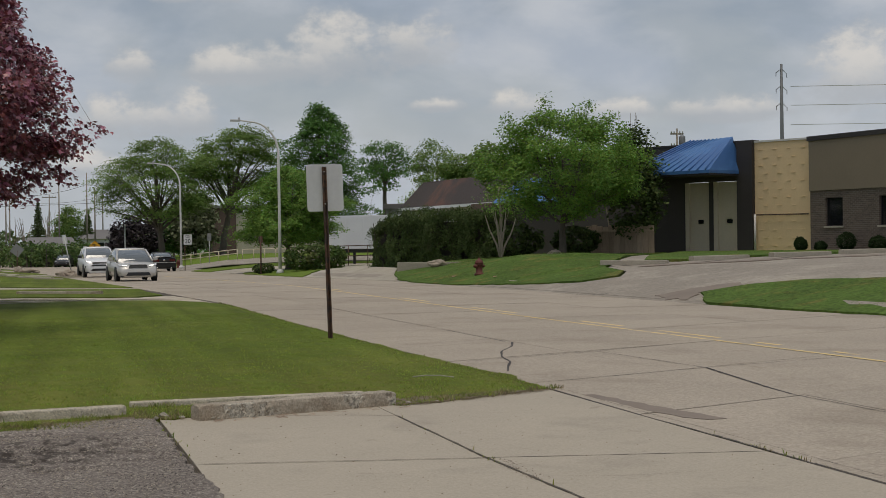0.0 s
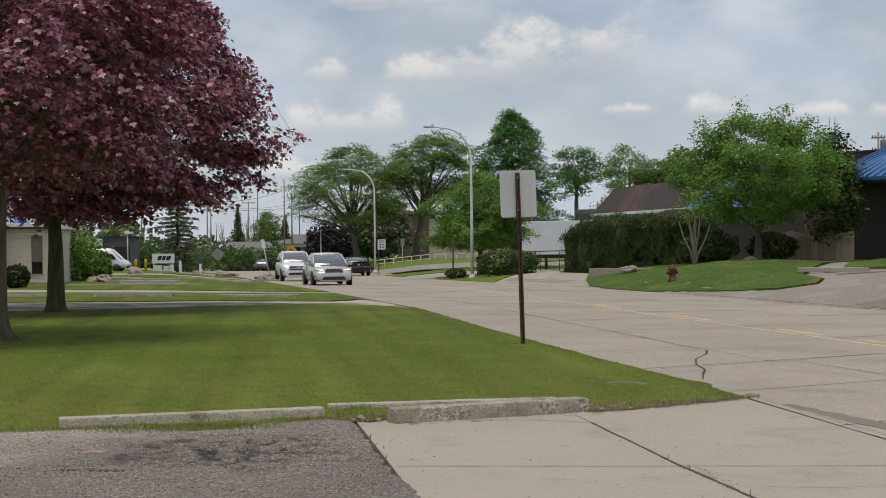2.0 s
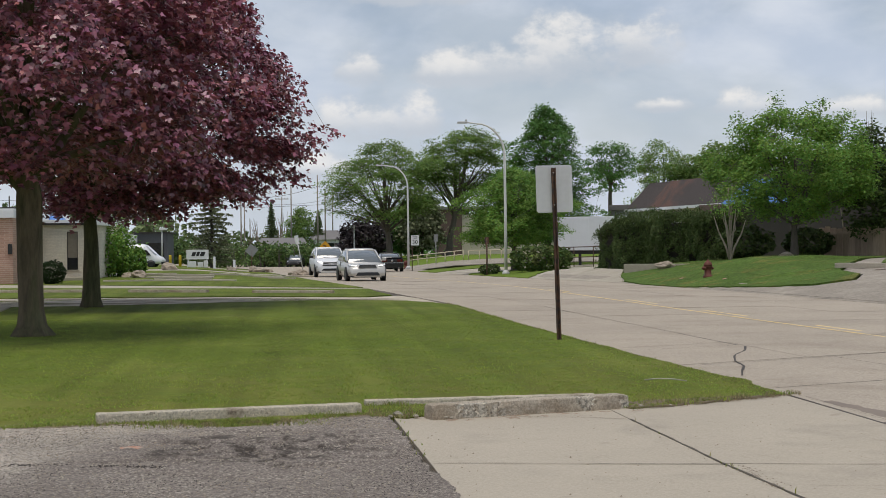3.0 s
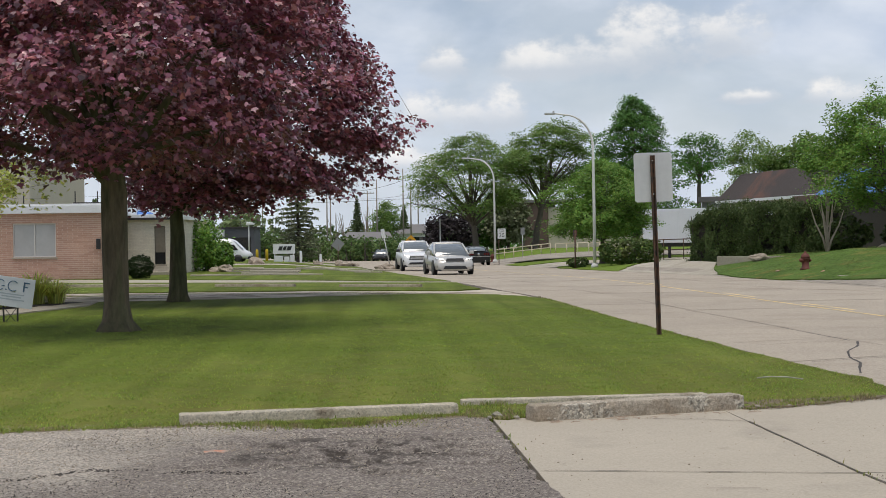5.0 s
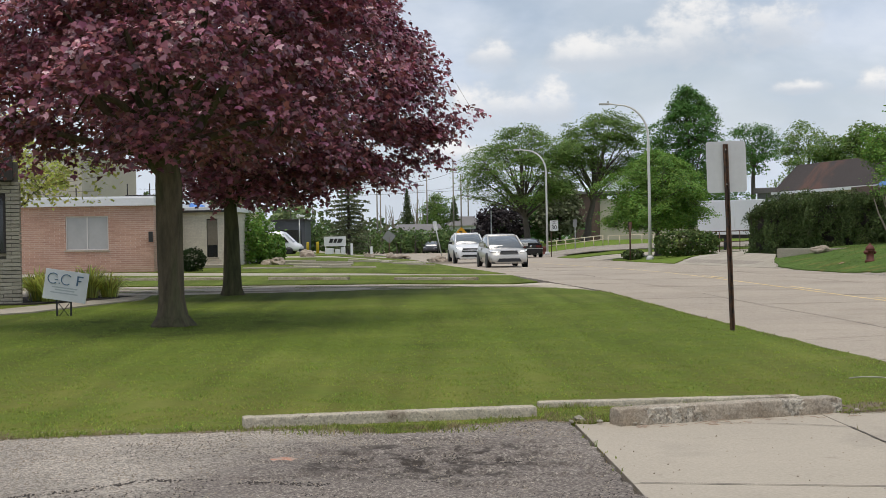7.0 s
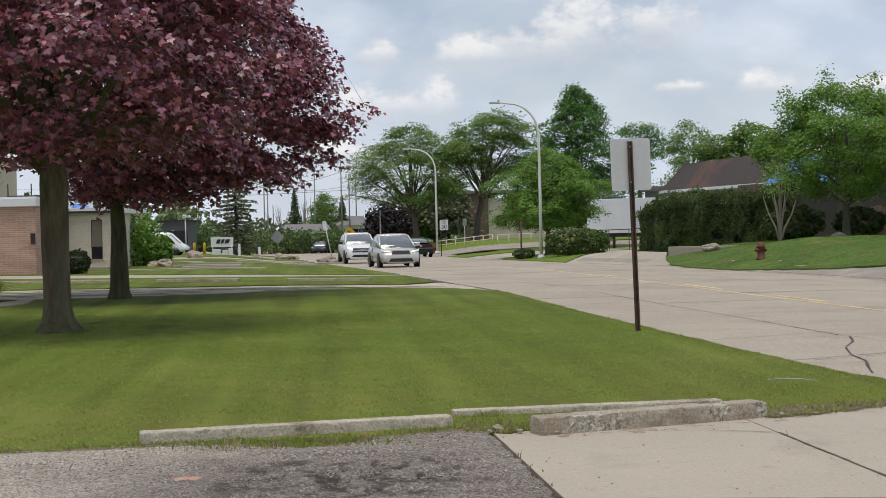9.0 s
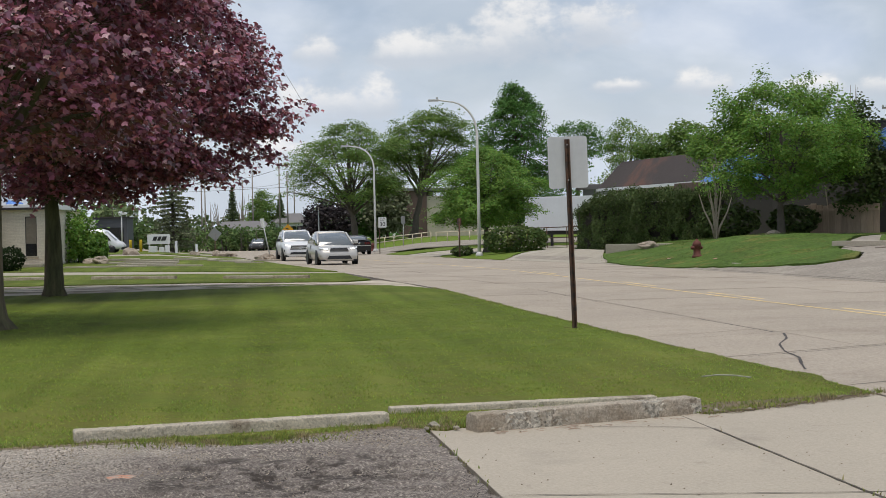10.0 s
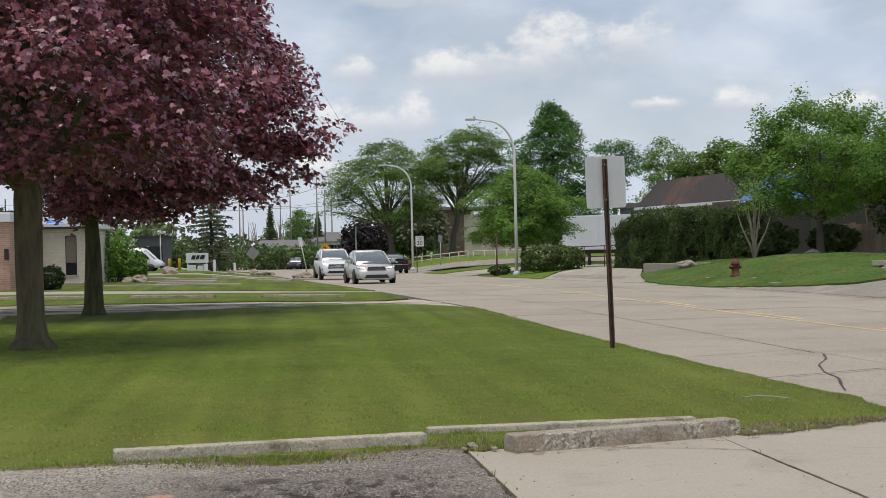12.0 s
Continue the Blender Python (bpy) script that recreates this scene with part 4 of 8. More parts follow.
def lawn_blades():
    rnd = random.Random(11)
    spots = []
    while len(spots) < 160000:
        y = 0.4 + 19.5 * rnd.random() ** 1.5
        x = rnd.uniform(-7.5 - 0.1 * y, 4.2)
        if inside(NEAR_LAWN, x, y) and not (x > 1.75 and inside(WORN, x, y)) and noise.noise((x * 1.3, y * 1.3, 3)) > -0.45:
            spots.append((x, y, 0.012))
    blades("lawn_blades", spots, 0.022, 0.0046, M["blade"], 2, "short mown grass blades on the lawn", spread=2.4)
    spots = []
    for k in range(3600):
        x = rnd.uniform(-5.5, 3.9)
        y = float(np.interp(x, [p[0] for p in _front], [p[1] for p in _front])) + rnd.gauss(0.02, 0.06)
        if noise.noise((x * 2.2, 0, 7)) > -0.25 or -2.6 < x < -0.4:
            spots.append((x, y, 0.012))
    for k in range(2600):
        a, r = rnd.uniform(0, 6.3), abs(rnd.gauss(0, 0.25))
        spots.append((-1.9 + 1.6 * r * math.cos(a), 0.66 + 0.6 * r * math.sin(a), 0.012))
    for k in range(500):
        spots.append((rnd.uniform(-0.62, -0.2), rnd.uniform(0.9, 2.2), 0.02))
    for k in range(2600):
        x, y = rnd.uniform(1.8, 3.7), rnd.uniform(1.1, 2.2)
        if inside(WORN, x, y) and noise.noise((x * 3, y * 3, 1)) > -0.15:
            spots.append((x, y, 0.015))
    for k in range(240):
        a, r = rnd.uniform(0, 6.3), rnd.uniform(0.02, 0.16)
        spots.append((3.0 + r * math.cos(a), 11.0 + r * math.sin(a), 0.0))
    for k in range(16):
        y = rnd.choice((rnd.uniform(-4, 0.4), rnd.gauss(-2.3, 0.15)))
        spots.append((float(np.interp(y, [-4.07, -2.24, 0.42], [1.83, 1.74, 1.70])) + rnd.gauss(0, 0.012), y, 0.0))
    for k in range(34):
        y = rnd.gauss(-2.65, 0.45)
        spots.append((float(np.interp(y, [-4.1, -2.65, -1.49, 0], [3.84, 3.85, 3.83, 3.79])) + rnd.gauss(0, 0.015), y, 0.0))
    for k in range(50):
        y = rnd.uniform(-1.6, 0.8)
        spots.append((float(np.interp(y, [-3.2, -1.8, 0], [-0.28, -0.34, -0.4])) + rnd.gauss(-0.02, 0.035), y, 0.0))
    for y in np.linspace(2.5, 26, 2600):
        spots.append((x_near(y) + rnd.gauss(-0.12, 0.04), float(y), 0.0))
    blades("verge_weeds", spots, 0.042, 0.005, M["weed"], 3, "longer weedy grass along the lawn's edges", "weeds", 1.3)


lawn_blades()

# second drive and the strips beyond
sheet("side_drive", [(-60, 27.5), (-60, 34.5), (-12, 34.0), (-6.9, 33.2), (-2.4, 32.6), (1.0, 31.2), (2.0, 32.4), (2.4, 30.0), (2.7, 26.0), (1.9, 28.0), (-0.3, 28.8), (-3.3, 28.0), (-6.2, 27.1), (-10, 26.8)], M["olddrive"], 0.004, 0.05, 1.0,
      label="narrow worn asphalt side drive", category="drive")
_l2 = ragged([(-60, 34.4), (-12, 34.0), (-6.9, 33.2), (-2.4, 32.6), (0.9, 31.3), (1.8, 32.6)], 0.5, 0.1, 5) + [(1.55, 36), (1.5, 39.6)] + ragged([(1.3, 39.9), (-5.0, 41.5), (-12.8, 45.2), (-60, 47)], 0.6, 0.1, 6)
sheet("lawn", _l2, M["lawn"], 0.03, 0.08, 1.5, label="grass strip between two drives", category="lawn")
sheet("concrete_path", [(1.6, 39.7), (1.5, 41.6), (-5.2, 45.2), (-13.9, 50.6), (-60, 54), (-60, 47), (-12.8, 45.2), (-5, 41.4)], M["kerb"], 0.008, 0.05, 1.5, label="narrow pale concrete path", category="path")
_l3 = ragged([(-60, 54), (-13.9, 50.6), (-5.2, 45.2), (1.4, 41.6)], 0.6, 0.1, 7) + [(x_near(y) - 0.12, y) for y in (46, 52, 60, 68, 76)] + ragged([(-2.0, 78), (-6, 80), (-14, 82), (-60, 84)], 0.8, 0.2, 8)
sheet("lawn", _l3, M["lawn"], 0.03, 0.08, 1.5, label="grass verge beside the road", category="lawn")
_l4 = [(-60, 92), (-12.3, 91.5), (-5, 88.5), (-2.2, 84.4)] + [(x_near(y) - 0.12, y) for y in (86, 92, 98)] + [(-4.6, 103.3), (-15.3, 150), (-60, 153)]
sheet("lawn", ragged(_l4 + [_l4[0]], 0.8, 0.15, 9)[:-1], M["lawn"], 0.03, 0.08, 2, label="grass verge beside the road", category="lawn")
sheet("side_street", [(-60, 83.5), (-12, 81.5), (-5, 79.8), (-1.8, 77.6), (-1.6, 84.2), (-5, 88.9), (-12.3, 92), (-60, 93)], M["kerb"], 0.004, 0.05, 2, label="pale concrete side entrance", category="drive")
sheet("far_drive", [(-60, 152), (-15, 149), (-4.6, 103.6), (-3.0, 99), (-4.2, 118), (-18.9, 178), (-60, 182)], M["kerb"], 0.004, 0.05, 3, label="pale concrete side entrance", category="drive")
for _k, (_x, _y, _w, _d) in enumerate([(-2.6, 69.5, 2.4, 1.6), (-2.3, 66.2, 1.6, 1.0), (-4.5, 71.5, 2.2, 0.8), (-6.5, 60.0, 3.2, 0.7), (-8.8, 68.5, 3.0, 0.9), (-5.2, 53.4, 3.2, 0.35), (-1.6, 63.0, 1.4, 0.6)]):
    _o = [(_x - _w / 2, _y - _d / 2), (_x + _w / 2, _y - _d / 2 - 0.2), (_x + _w / 2, _y + _d / 2), (_x - _w / 2, _y + _d / 2)]
    tagged(sheet("concrete_pad", ragged(_o + [_o[0]], 0.4, 0.06, 40 + _k)[:-1], M["apron"], 0.085, 0.12, 1.0, label="broken pale concrete pad sunk in the grass", category="concrete pad"))

for _k, _pts in enumerate([[(-12, 30.6), (-6, 30.2), (-2.6, 30.3), (1.2, 29.6)], [(-9, 32.4), (-4, 31.6), (-1, 31.2)], [(-14, 28.9), (-8, 28.6), (-4.5, 29.3)]]):
    strip("broken_seam", _pts, 0.16, M["joint"], 0.009, bpy.data.objects["side_drive"], 0.05, 60 + _k, "dark broken seam across the drive")
for _k, _pts in enumerate([[(-15, 32.2), (-9.5, 31.4), (-6.5, 31.8)], [(-5.2, 31.0), (-2.2, 30.8), (-0.2, 30.2)], [(-11, 29.6), (-7.5, 29.3)], [(-3.0, 29.4), (0.4, 29.2)]]):
    strip("grassy_seam", _pts, 0.3, M["lawn"], 0.012, bpy.data.objects["side_drive"], 0.09, 80 + _k, "weedy green seam in the broken drive")
for _k, (_x, _y, _w, _d) in enumerate([(-7.6, 53.2, 3.4, 0.5), (-6.1, 56.6, 2.6, 0.5), (-0.6, 72.3, 1.6, 1.2), (-6.4, 65.2, 2.6, 0.6)]):
    _o = [(_x - _w / 2, _y - _d / 2), (_x + _w / 2, _y - _d / 2 - 0.2), (_x + _w / 2, _y + _d / 2), (_x - _w / 2, _y + _d / 2)]
    tagged(sheet("concrete_pad", ragged(_o + [_o[0]], 0.4, 0.06, 70 + _k)[:-1], M["apron"], 0.085, 0.12, 1.0, label="broken pale concrete pad sunk in the grass", category="concrete pad"))

# far side: mound, verge, drive and lots
_m = [(11.72, 44.2), (11.8, 39.6), (12.1, 37.2), (12.5, 34.8), (13.1, 31.4), (13.9, 29.0), (14.8, 28.4), (15.5, 29.8), (15.9, 32.4), (17.6, 35.6), (22.6, 44.0), (24.6, 47.6), (22.5, 50), (17.2, 51.0), (13.9, 49.6), (12.4, 47.6)]
MOUND = ragged(_m + [_m[0]], 0.5, 0.05, 12)[:-1]
sheet("lawn", MOUND, M["bank"], 0.035, 0.06, 1.0, label="grassy green mound across the road", category="lawn")
_m = [(13.4, 19.2), (13.75, 15.7), (14.25, 12.9), (15.3, 4), (16.0, -6), (19.8, -6), (18.4, 8), (16.9, 16.9), (15.9, 19.2), (15.0, 20.2), (14.0, 20.8)]
ISLAND = ragged(_m + [_m[0]], 0.5, 0.05, 13)[:-1]
sheet("lawn", ISLAND, M["bank"], 0.045, 0.07, 1.0, label="grass verge island across the road", category="lawn")


def bank_blades():
    """Rough grass on the mound and the island, longest along their rims."""
    rnd = random.Random(23)
    spots = []
    while len(spots) < 16000:
        x, y = rnd.uniform(11.6, 24.8), rnd.uniform(28.2, 51.2)
        if inside(MOUND, x, y) and noise.noise((x * 0.9, y * 0.9, 6)) > -0.3:
            spots.append((x, y, land(x, y) + 0.03))
    while len(spots) < 24000:
        x, y = rnd.uniform(13.3, 19.8), rnd.uniform(2, 21)
        if inside(ISLAND, x, y) and noise.noise((x * 0.9, y * 0.9, 6)) > -0.3:
            spots.append((x, y, land(x, y) + 0.04))
    for line, lift in ((MOUND, 0.015), (ISLAND, 0.02)):
        for a, b in zip(line, line[1:] + line[:1]):
            for k in range(int(math.dist(a, b) * 26)):
                t = rnd.random()
                x, y = a[0] + (b[0] - a[0]) * t + rnd.gauss(0, 0.07), a[1] + (b[1] - a[1]) * t + rnd.gauss(0, 0.07)
                spots.append((x, y, land(x, y) + lift - 0.005))
    blades("bank_grass", spots, 0.02, 0.007, M["bankblade"], 24, "rough green grass on the mound and the island", spread=2.6)


bank_blades()
sheet("far_lot", [(13.35, 21.2), (13.6, 18.0), (14.4, 12.9), (15.5, 4), (16.0, -8), (15.9, -30), (60, -30), (60, 40), (34, 36), (28.6, 42.0), (24.6, 46.6), (22.6, 43.8), (17.7, 35.5), (16.0, 32.3), (15.6, 29.7), (14.8, 28.2), (13.8, 28.8), (12.95, 31.3), (12.45, 34.0)],
      M["asphalt2"], 0.004, 0.05, 2.0, label="worn asphalt car park across the road", category="car park")
sheet("far_drive", [(11.35, 46.2), (11.7, 44.4), (12.4, 47.7), (13.2, 50.6), (12.9, 55.4), (14.2, 60), (17.5, 75), (16.0, 77), (13.6, 66), (12.2, 62.2), (10.2, 57.4)], M["kerb"], 0.006, 0.05, 1.5, label="cracked pale concrete drive", category="drive")
sheet("verge", ragged([(10.15, 57.6), (12.1, 62.4), (13.9, 66.6), (14.6, 70), (12.0, 73.5), (9.6, 75.5), (9.15, 73.8), (9.4, 68), (9.9, 60.5), (10.15, 57.6)], 0.6, 0.12, 15)[:-1], M["meadow"], 0.03, 0.08, 1.5, label="scruffy dry grass island", category="verge")
sheet("far_drive", [(9.1, 76), (9.6, 75.8), (13, 74.5), (17, 80), (30, 88), (28, 94), (14, 90), (8.6, 86)], M["kerb"], 0.005, 0.05, 2, label="pale concrete drive", category="drive")
sheet("lawn", ragged([(8.5, 86.4), (14, 90.4), (22, 93), (22, 96), (8.1, 94.5), (8.5, 86.4)], 0.8, 0.15, 16)[:-1], M["meadow"], 0.03, 0.08, 2, label="grass verge across the road", category="lawn")
sheet("far_lot", [(7.7, 100), (22, 99.4), (40, 100), (40, 108), (9, 108), (7.2, 113)], M["asphalt2"], 0.005, 0.05, 3, label="grey asphalt drive across the road", category="drive")


for _k, (_x, _y, _r) in enumerate([(12.75, 39.5, 0.06), (13.28, 36.0, 0.055)]):
    _p = [(_x + _r * (1.3 * math.cos(a)), _y + 2.2 * _r * math.sin(a)) for a in np.linspace(0, 2 * math.pi, 9)]
    sheet("paint_mark", ragged(_p, 0.06, 0.015, 95 + _k)[:-1], M["orange"], 0.045, 0.01, label="faded orange spray mark on the grass by the hydrant", category="paint mark")
_p = [(13.45, 22.4), (14.3, 22.0), (15.2, 21.2), (15.0, 20.5), (14.0, 21.0), (13.5, 20.4), (13.35, 21.3)]
sheet("asphalt_patch", ragged(_p + [_p[0]], 0.25, 0.1, 91)[:-1], M["stain"], 0.014, 0.03, 0.6, label="dark broken asphalt at the mouth of the far car park", category="road")
_p = [(16.4, 30.8), (19.0, 28.6), (23.0, 28.2), (26.0, 30.2), (22.5, 29.2), (19.0, 29.6), (17.0, 31.0)]
sheet("asphalt_patch", ragged(_p + [_p[0]], 0.4, 0.15, 92)[:-1], M["stain"], 0.02, 0.03, 0.8, label="dark worn band across the far car park", category="road")


# ---------- trees ----------
def leaf_shape(kind):
    """Outline of one leaf of unit length, as a fan round its middle."""
    if kind == "maple":
        half = [(0.0, -0.02), (0.36, 0.0), (0.60, 0.36), (0.25, 0.46), (0.0, 1.0)]
        out = half + [(-x, y) for x, y in half[-2:0:-1]]
        return [(x, y - 0.35, -0.25 * abs(x)) for x, y in out]
    if kind == "oval":
        return [(0, -0.5, 0), (0.28, -0.15, -0.08), (0.24, 0.2, -0.08), (0, 0.5, 0), (-0.24, 0.2, -0.08), (-0.28, -0.15, -0.08)]
    if kind == "spray":
        return [(0, -0.5, 0), (0.5, -0.2, -0.12), (0.22, 0.0, 0), (0.45, 0.35, -0.1), (0, 0.5, 0), (-0.4, 0.3, -0.1), (-0.2, 0.0, 0), (-0.5, -0.15, -0.12)]
    return [(0, -0.5, 0), (0.3, 0, -0.06), (0, 0.5, 0), (-0.3, 0, -0.06)]


def leaf_mesh(name, places, size, kind, material, rng, tilt=0.7, droop=None, hang=0.0):
    """All leaves of a crown in one mesh; each leaf is a bent polygon."""
    shape = np.array(leaf_shape(kind))
    n, k = len(places), len(shape)
    s = size * rng.uniform(0.65, 1.25, n)
    a = rng.uniform(0, 2 * math.pi, n)
    # the leaf's normal: upwards, tilted by chance and outwards
    nrm = rng.normal(0, tilt, (n, 3)) + np.array([0, 0, 0.4 if hang else 1.0])
    if droop is not None:
        nrm += droop
    nrm /= np.linalg.norm(nrm, axis=1)[:, None]
    ref = np.stack([np.cos(a), np.sin(a), np.zeros(n)], 1)
    if hang:
        # tips point downwards, as far as the leaf's plane allows
        ref = rng.normal(0, 0.45, (n, 3)) + (np.array([0, 0, -hang]) if droop is None else droop * 0.5 + np.array([0, 0, -hang]))
        ref = np.cross(ref, nrm)
    u = np.cross(nrm, ref) if not hang else ref
    u /= np.linalg.norm(u, axis=1)[:, None] + 1e-9
    v = np.cross(nrm, u)
    verts = places[:, None] + s[:, None, None] * (shape[None, :, 0:1] * u[:, None] + shape[None, :, 1:2] * v[:, None] + shape[None, :, 2:3] * nrm[:, None])
    verts = verts.reshape(-1, 3)
    me = bpy.data.meshes.new(name)
    me.vertices.add(n * k)
    me.vertices.foreach_set("co", verts.astype(np.float32).ravel())
    me.loops.add(n * k)
    me.loops.foreach_set("vertex_index", np.arange(n * k, dtype=np.int32))
    me.polygons.add(n)
    me.polygons.foreach_set("loop_start", np.arange(0, n * k, k, dtype=np.int32))
    me.update(calc_edges=True)
    me.materials.append(material)
    return me


def crown_clumps(profile, count, rng, seed, shell=0.55, gaps=-0.2, lobes=0.22, freq=0.55):
    """Middles of leaf clumps in a crown with the given profile of (height, radius), with lobes and gaps."""
    zs, rs = [p[0] for p in profile], [p[1] for p in profile]
    out = []
    tries = 0
    while len(out) < count and tries < count * 40:
        tries += 1
        z = rng.uniform(zs[0], zs[-1])
        r = np.interp(z, zs, rs)
        if rng.uniform() > r / max(rs):
            continue
        a = rng.uniform(0, 2 * math.pi)
        wob = 1 + lobes * 2 * noise.noise((math.cos(a) * 1.4 + seed, math.sin(a) * 1.4, z * freq))
        f = shell + (1 - shell) * math.sqrt(rng.uniform()) if rng.uniform() < 0.8 else math.sqrt(rng.uniform())
        p = Vector((r * wob * f * math.cos(a), r * wob * f * math.sin(a), z + rng.normal(0, 0.1)))
        if noise.noise(p * freq * 1.5 + Vector((seed * 3.1, 0, 0))) > gaps:
            out.append(p)
    return out


def tree(name, at, profile, trunk, fork, leaf, size, clumps, per, flat, label, leaf_mat="leaf_a", bark="bark2", seed=1, limbs=9, tilt=0.6, gaps=-0.2, shell=0.55,
         lobes=0.22, twig=0.3, lean=(0, 0), flare=1.5, category="tree", group="", droop=0.0, freq=0.55, sink=0.05, hang=0.0, fill=0, arms=(), top_only=0.0, skirt=0.0, open_side=(0, -1), spray=0.0, waist=0.25, boughs=()):
    rng = np.random.default_rng(seed)
    rnd = random.Random(seed)
    root = thing(name, (at[0], at[1], land(at[0], at[1])), 0, label, category, group)
    mids = crown_clumps(profile, clumps, rng, seed, shell, gaps, lobes, freq)
    if fill:
        mids += crown_clumps([(z + 0.05, r * 0.86) for z, r in profile], fill, rng, seed + 3, 0.0, -0.9, 0.05, freq)
    mids = [p + Vector((lean[0], lean[1], 0)) * 0.8 for p in mids]
    if skirt:
        # lower boughs stripped on the open side
        mids = [p for p in mids if p.z > profile[0][0] + skirt * max(0.0, p.x * open_side[0] + p.y * open_side[1] - 0.8) + 0.3 * noise.noise(p * 0.9)]
    if top_only:
        # airy crowns: leaves only on the outer, upper side
        zs, rs = [p[0] for p in profile], [p[1] for p in profile]
        mids = [p for p in mids if math.hypot(p.x - lean[0] * 0.8, p.y) > top_only * float(np.interp(p.z, zs, rs)) or p.z > zs[-2] or rnd.random() < 0.04]
    for end, reach, n in arms:
        e = Vector(end)
        for k in range(n):
            f = reach + (1 - reach) * (k + 0.5) / n
            mids.append(e * f + Vector((0, 0, (1 - f) * fork)) + Vector((rnd.gauss(0, 0.22), rnd.gauss(0, 0.22), rnd.gauss(0, 0.16))) * (1.25 - f) * 2)
    top = profile[-1][0]
    verts, faces = [], []
    # trunk, with flared roots
    pts = [(0, 0, -sink), (0, 0, 0.07), (0, 0, 0.2), (lean[0] * 0.1, lean[1] * 0.1, 0.5)]
    rad = [trunk * flare, trunk * (1 + (flare - 1) * 0.62), trunk * (1 + (flare - 1) * 0.24), trunk * 1.03]
    steps = 7
    for k in range(1, steps + 1):
        f = k / steps
        z = 0.45 + (top * 0.82 - 0.45) * f
        pts.append((lean[0] * f + rnd.gauss(0, 0.04) * z / 3, lean[1] * f + rnd.gauss(0, 0.04) * z / 3, z))
        rad.append(max(0.02, trunk * (1.0 - waist * min(1, z / fork)) if z < fork else trunk * 0.62 * (1 - (z - fork) / (top - fork)) + 0.015))
    tube_data(verts, faces, pts, rad, 20)
    # roots: the foot of the trunk swells in ridges
    for k, v in enumerate(verts[:80]):
        f = 1 + (0.16, 0.12, 0.06, 0.02)[k // 20] * (math.cos(5 * math.atan2(v.y, v.x) + seed) + 0.5 * math.cos(3 * math.atan2(v.y, v.x)))
        verts[k] = Vector((v.x * f, v.y * f, v.z))

    for k in range(80, len(verts)):
        v = verts[k]
        c = Vector(pts[k // 20])
        n = noise.noise(Vector((math.atan2(v.y - c.y, v.x - c.x) * 0.9 + seed, v.z * 0.9, seed))) * 0.16 + noise.noise(Vector((v.x * 9, v.y * 9, v.z * 1.2))) * 0.06
        verts[k] = c + (v - c) * (1 + n)

    def on_trunk(z):
        zs = [p[2] for p in pts]
        return Vector((np.interp(z, zs, [p[0] for p in pts]), np.interp(z, zs, [p[1] for p in pts]), z)), float(np.interp(z, zs, rad))

    ends = []
    for z0, end, r in boughs:
        s, e = on_trunk(z0)[0], Vector(end)
        c = s.lerp(e, 0.5) + Vector((0, 0, -0.06 * (e - s).length))
        line = [s.lerp(c, t).lerp(c.lerp(e, t), t) for t in (0, 0.15, 0.3, 0.5, 0.75, 1.0)]
        tube_data(verts, faces, line, [r * f for f in (1.25, 1.0, 0.9, 0.75, 0.5, 0.25)], 10, False)
        ends += [(q, r * 0.4) for q in line[3:]]
    order = sorted(mids, key=lambda p: rnd.random())
    picked = []
    for p in order:
        if len(picked) >= limbs:
            break
        if all((p - q).length > 0.35 * max(r for _, r in profile) for q in picked):
            picked.append(p)
    for p in picked:
        z0 = fork + (p.z - fork) * rnd.uniform(0.05, 0.35) if p.z > fork else fork * rnd.uniform(0.85, 1.0)
        s, r = on_trunk(z0)
        c = s.lerp(p, 0.45) + Vector((0, 0, 0.12 * (p - s).length))
        line = [s.lerp(c, t).lerp(c.lerp(p, t), t) for t in (0, 0.2, 0.4, 0.6, 0.8, 1.0)]
        line = [line[0]] + [q + Vector((rnd.gauss(0, 0.05), rnd.gauss(0, 0.05), rnd.gauss(0, 0.04))) for q in line[1:]]
        tube_data(verts, faces, line, [max(0.012, r * 0.55 * (1 - 0.85 * t)) for t in (0, 0.2, 0.4, 0.6, 0.8, 1.0)], 6, False)
        ends += [(q, max(0.01, r * 0.55 * (1 - 0.85 * t))) for q, t in zip(line[2:], (0.4, 0.6, 0.8, 1.0))]
    if ends:
        for p in mids:
            if rnd.random() < twig:
                q, r = min(ends, key=lambda e: (e[0] - p).length)
                c = q.lerp(p, 0.5) + Vector((rnd.gauss(0, 0.08), rnd.gauss(0, 0.08), rnd.gauss(0.05, 0.08)))
                tube_data(verts, faces, [q, c, p], [r * 0.5, r * 0.32, 0.006], 4, False)
    part("trunk", mesh_of("trunk", verts, faces, M[bark], True), None, root)
    # leaves: each clump a flat heap
    m = np.array([tuple(p) for p in mids])
    rep = np.repeat(m, per, axis=0)
    off = np.clip(rng.normal(0, 1, (len(rep), 3)), -1.9, 1.9) * np.array([flat[0], flat[0], flat[1]])
    places = rep + off
    out = m.copy()
    out[:, 2] -= np.mean([p[0] for p in profile])
    out /= np.linalg.norm(out, axis=1)[:, None] + 1e-6
    dr = np.repeat(out, per, axis=0) * 0.55 if droop == 0 else np.repeat(out * np.array([1, 1, 0.2]), per, axis=0) * droop
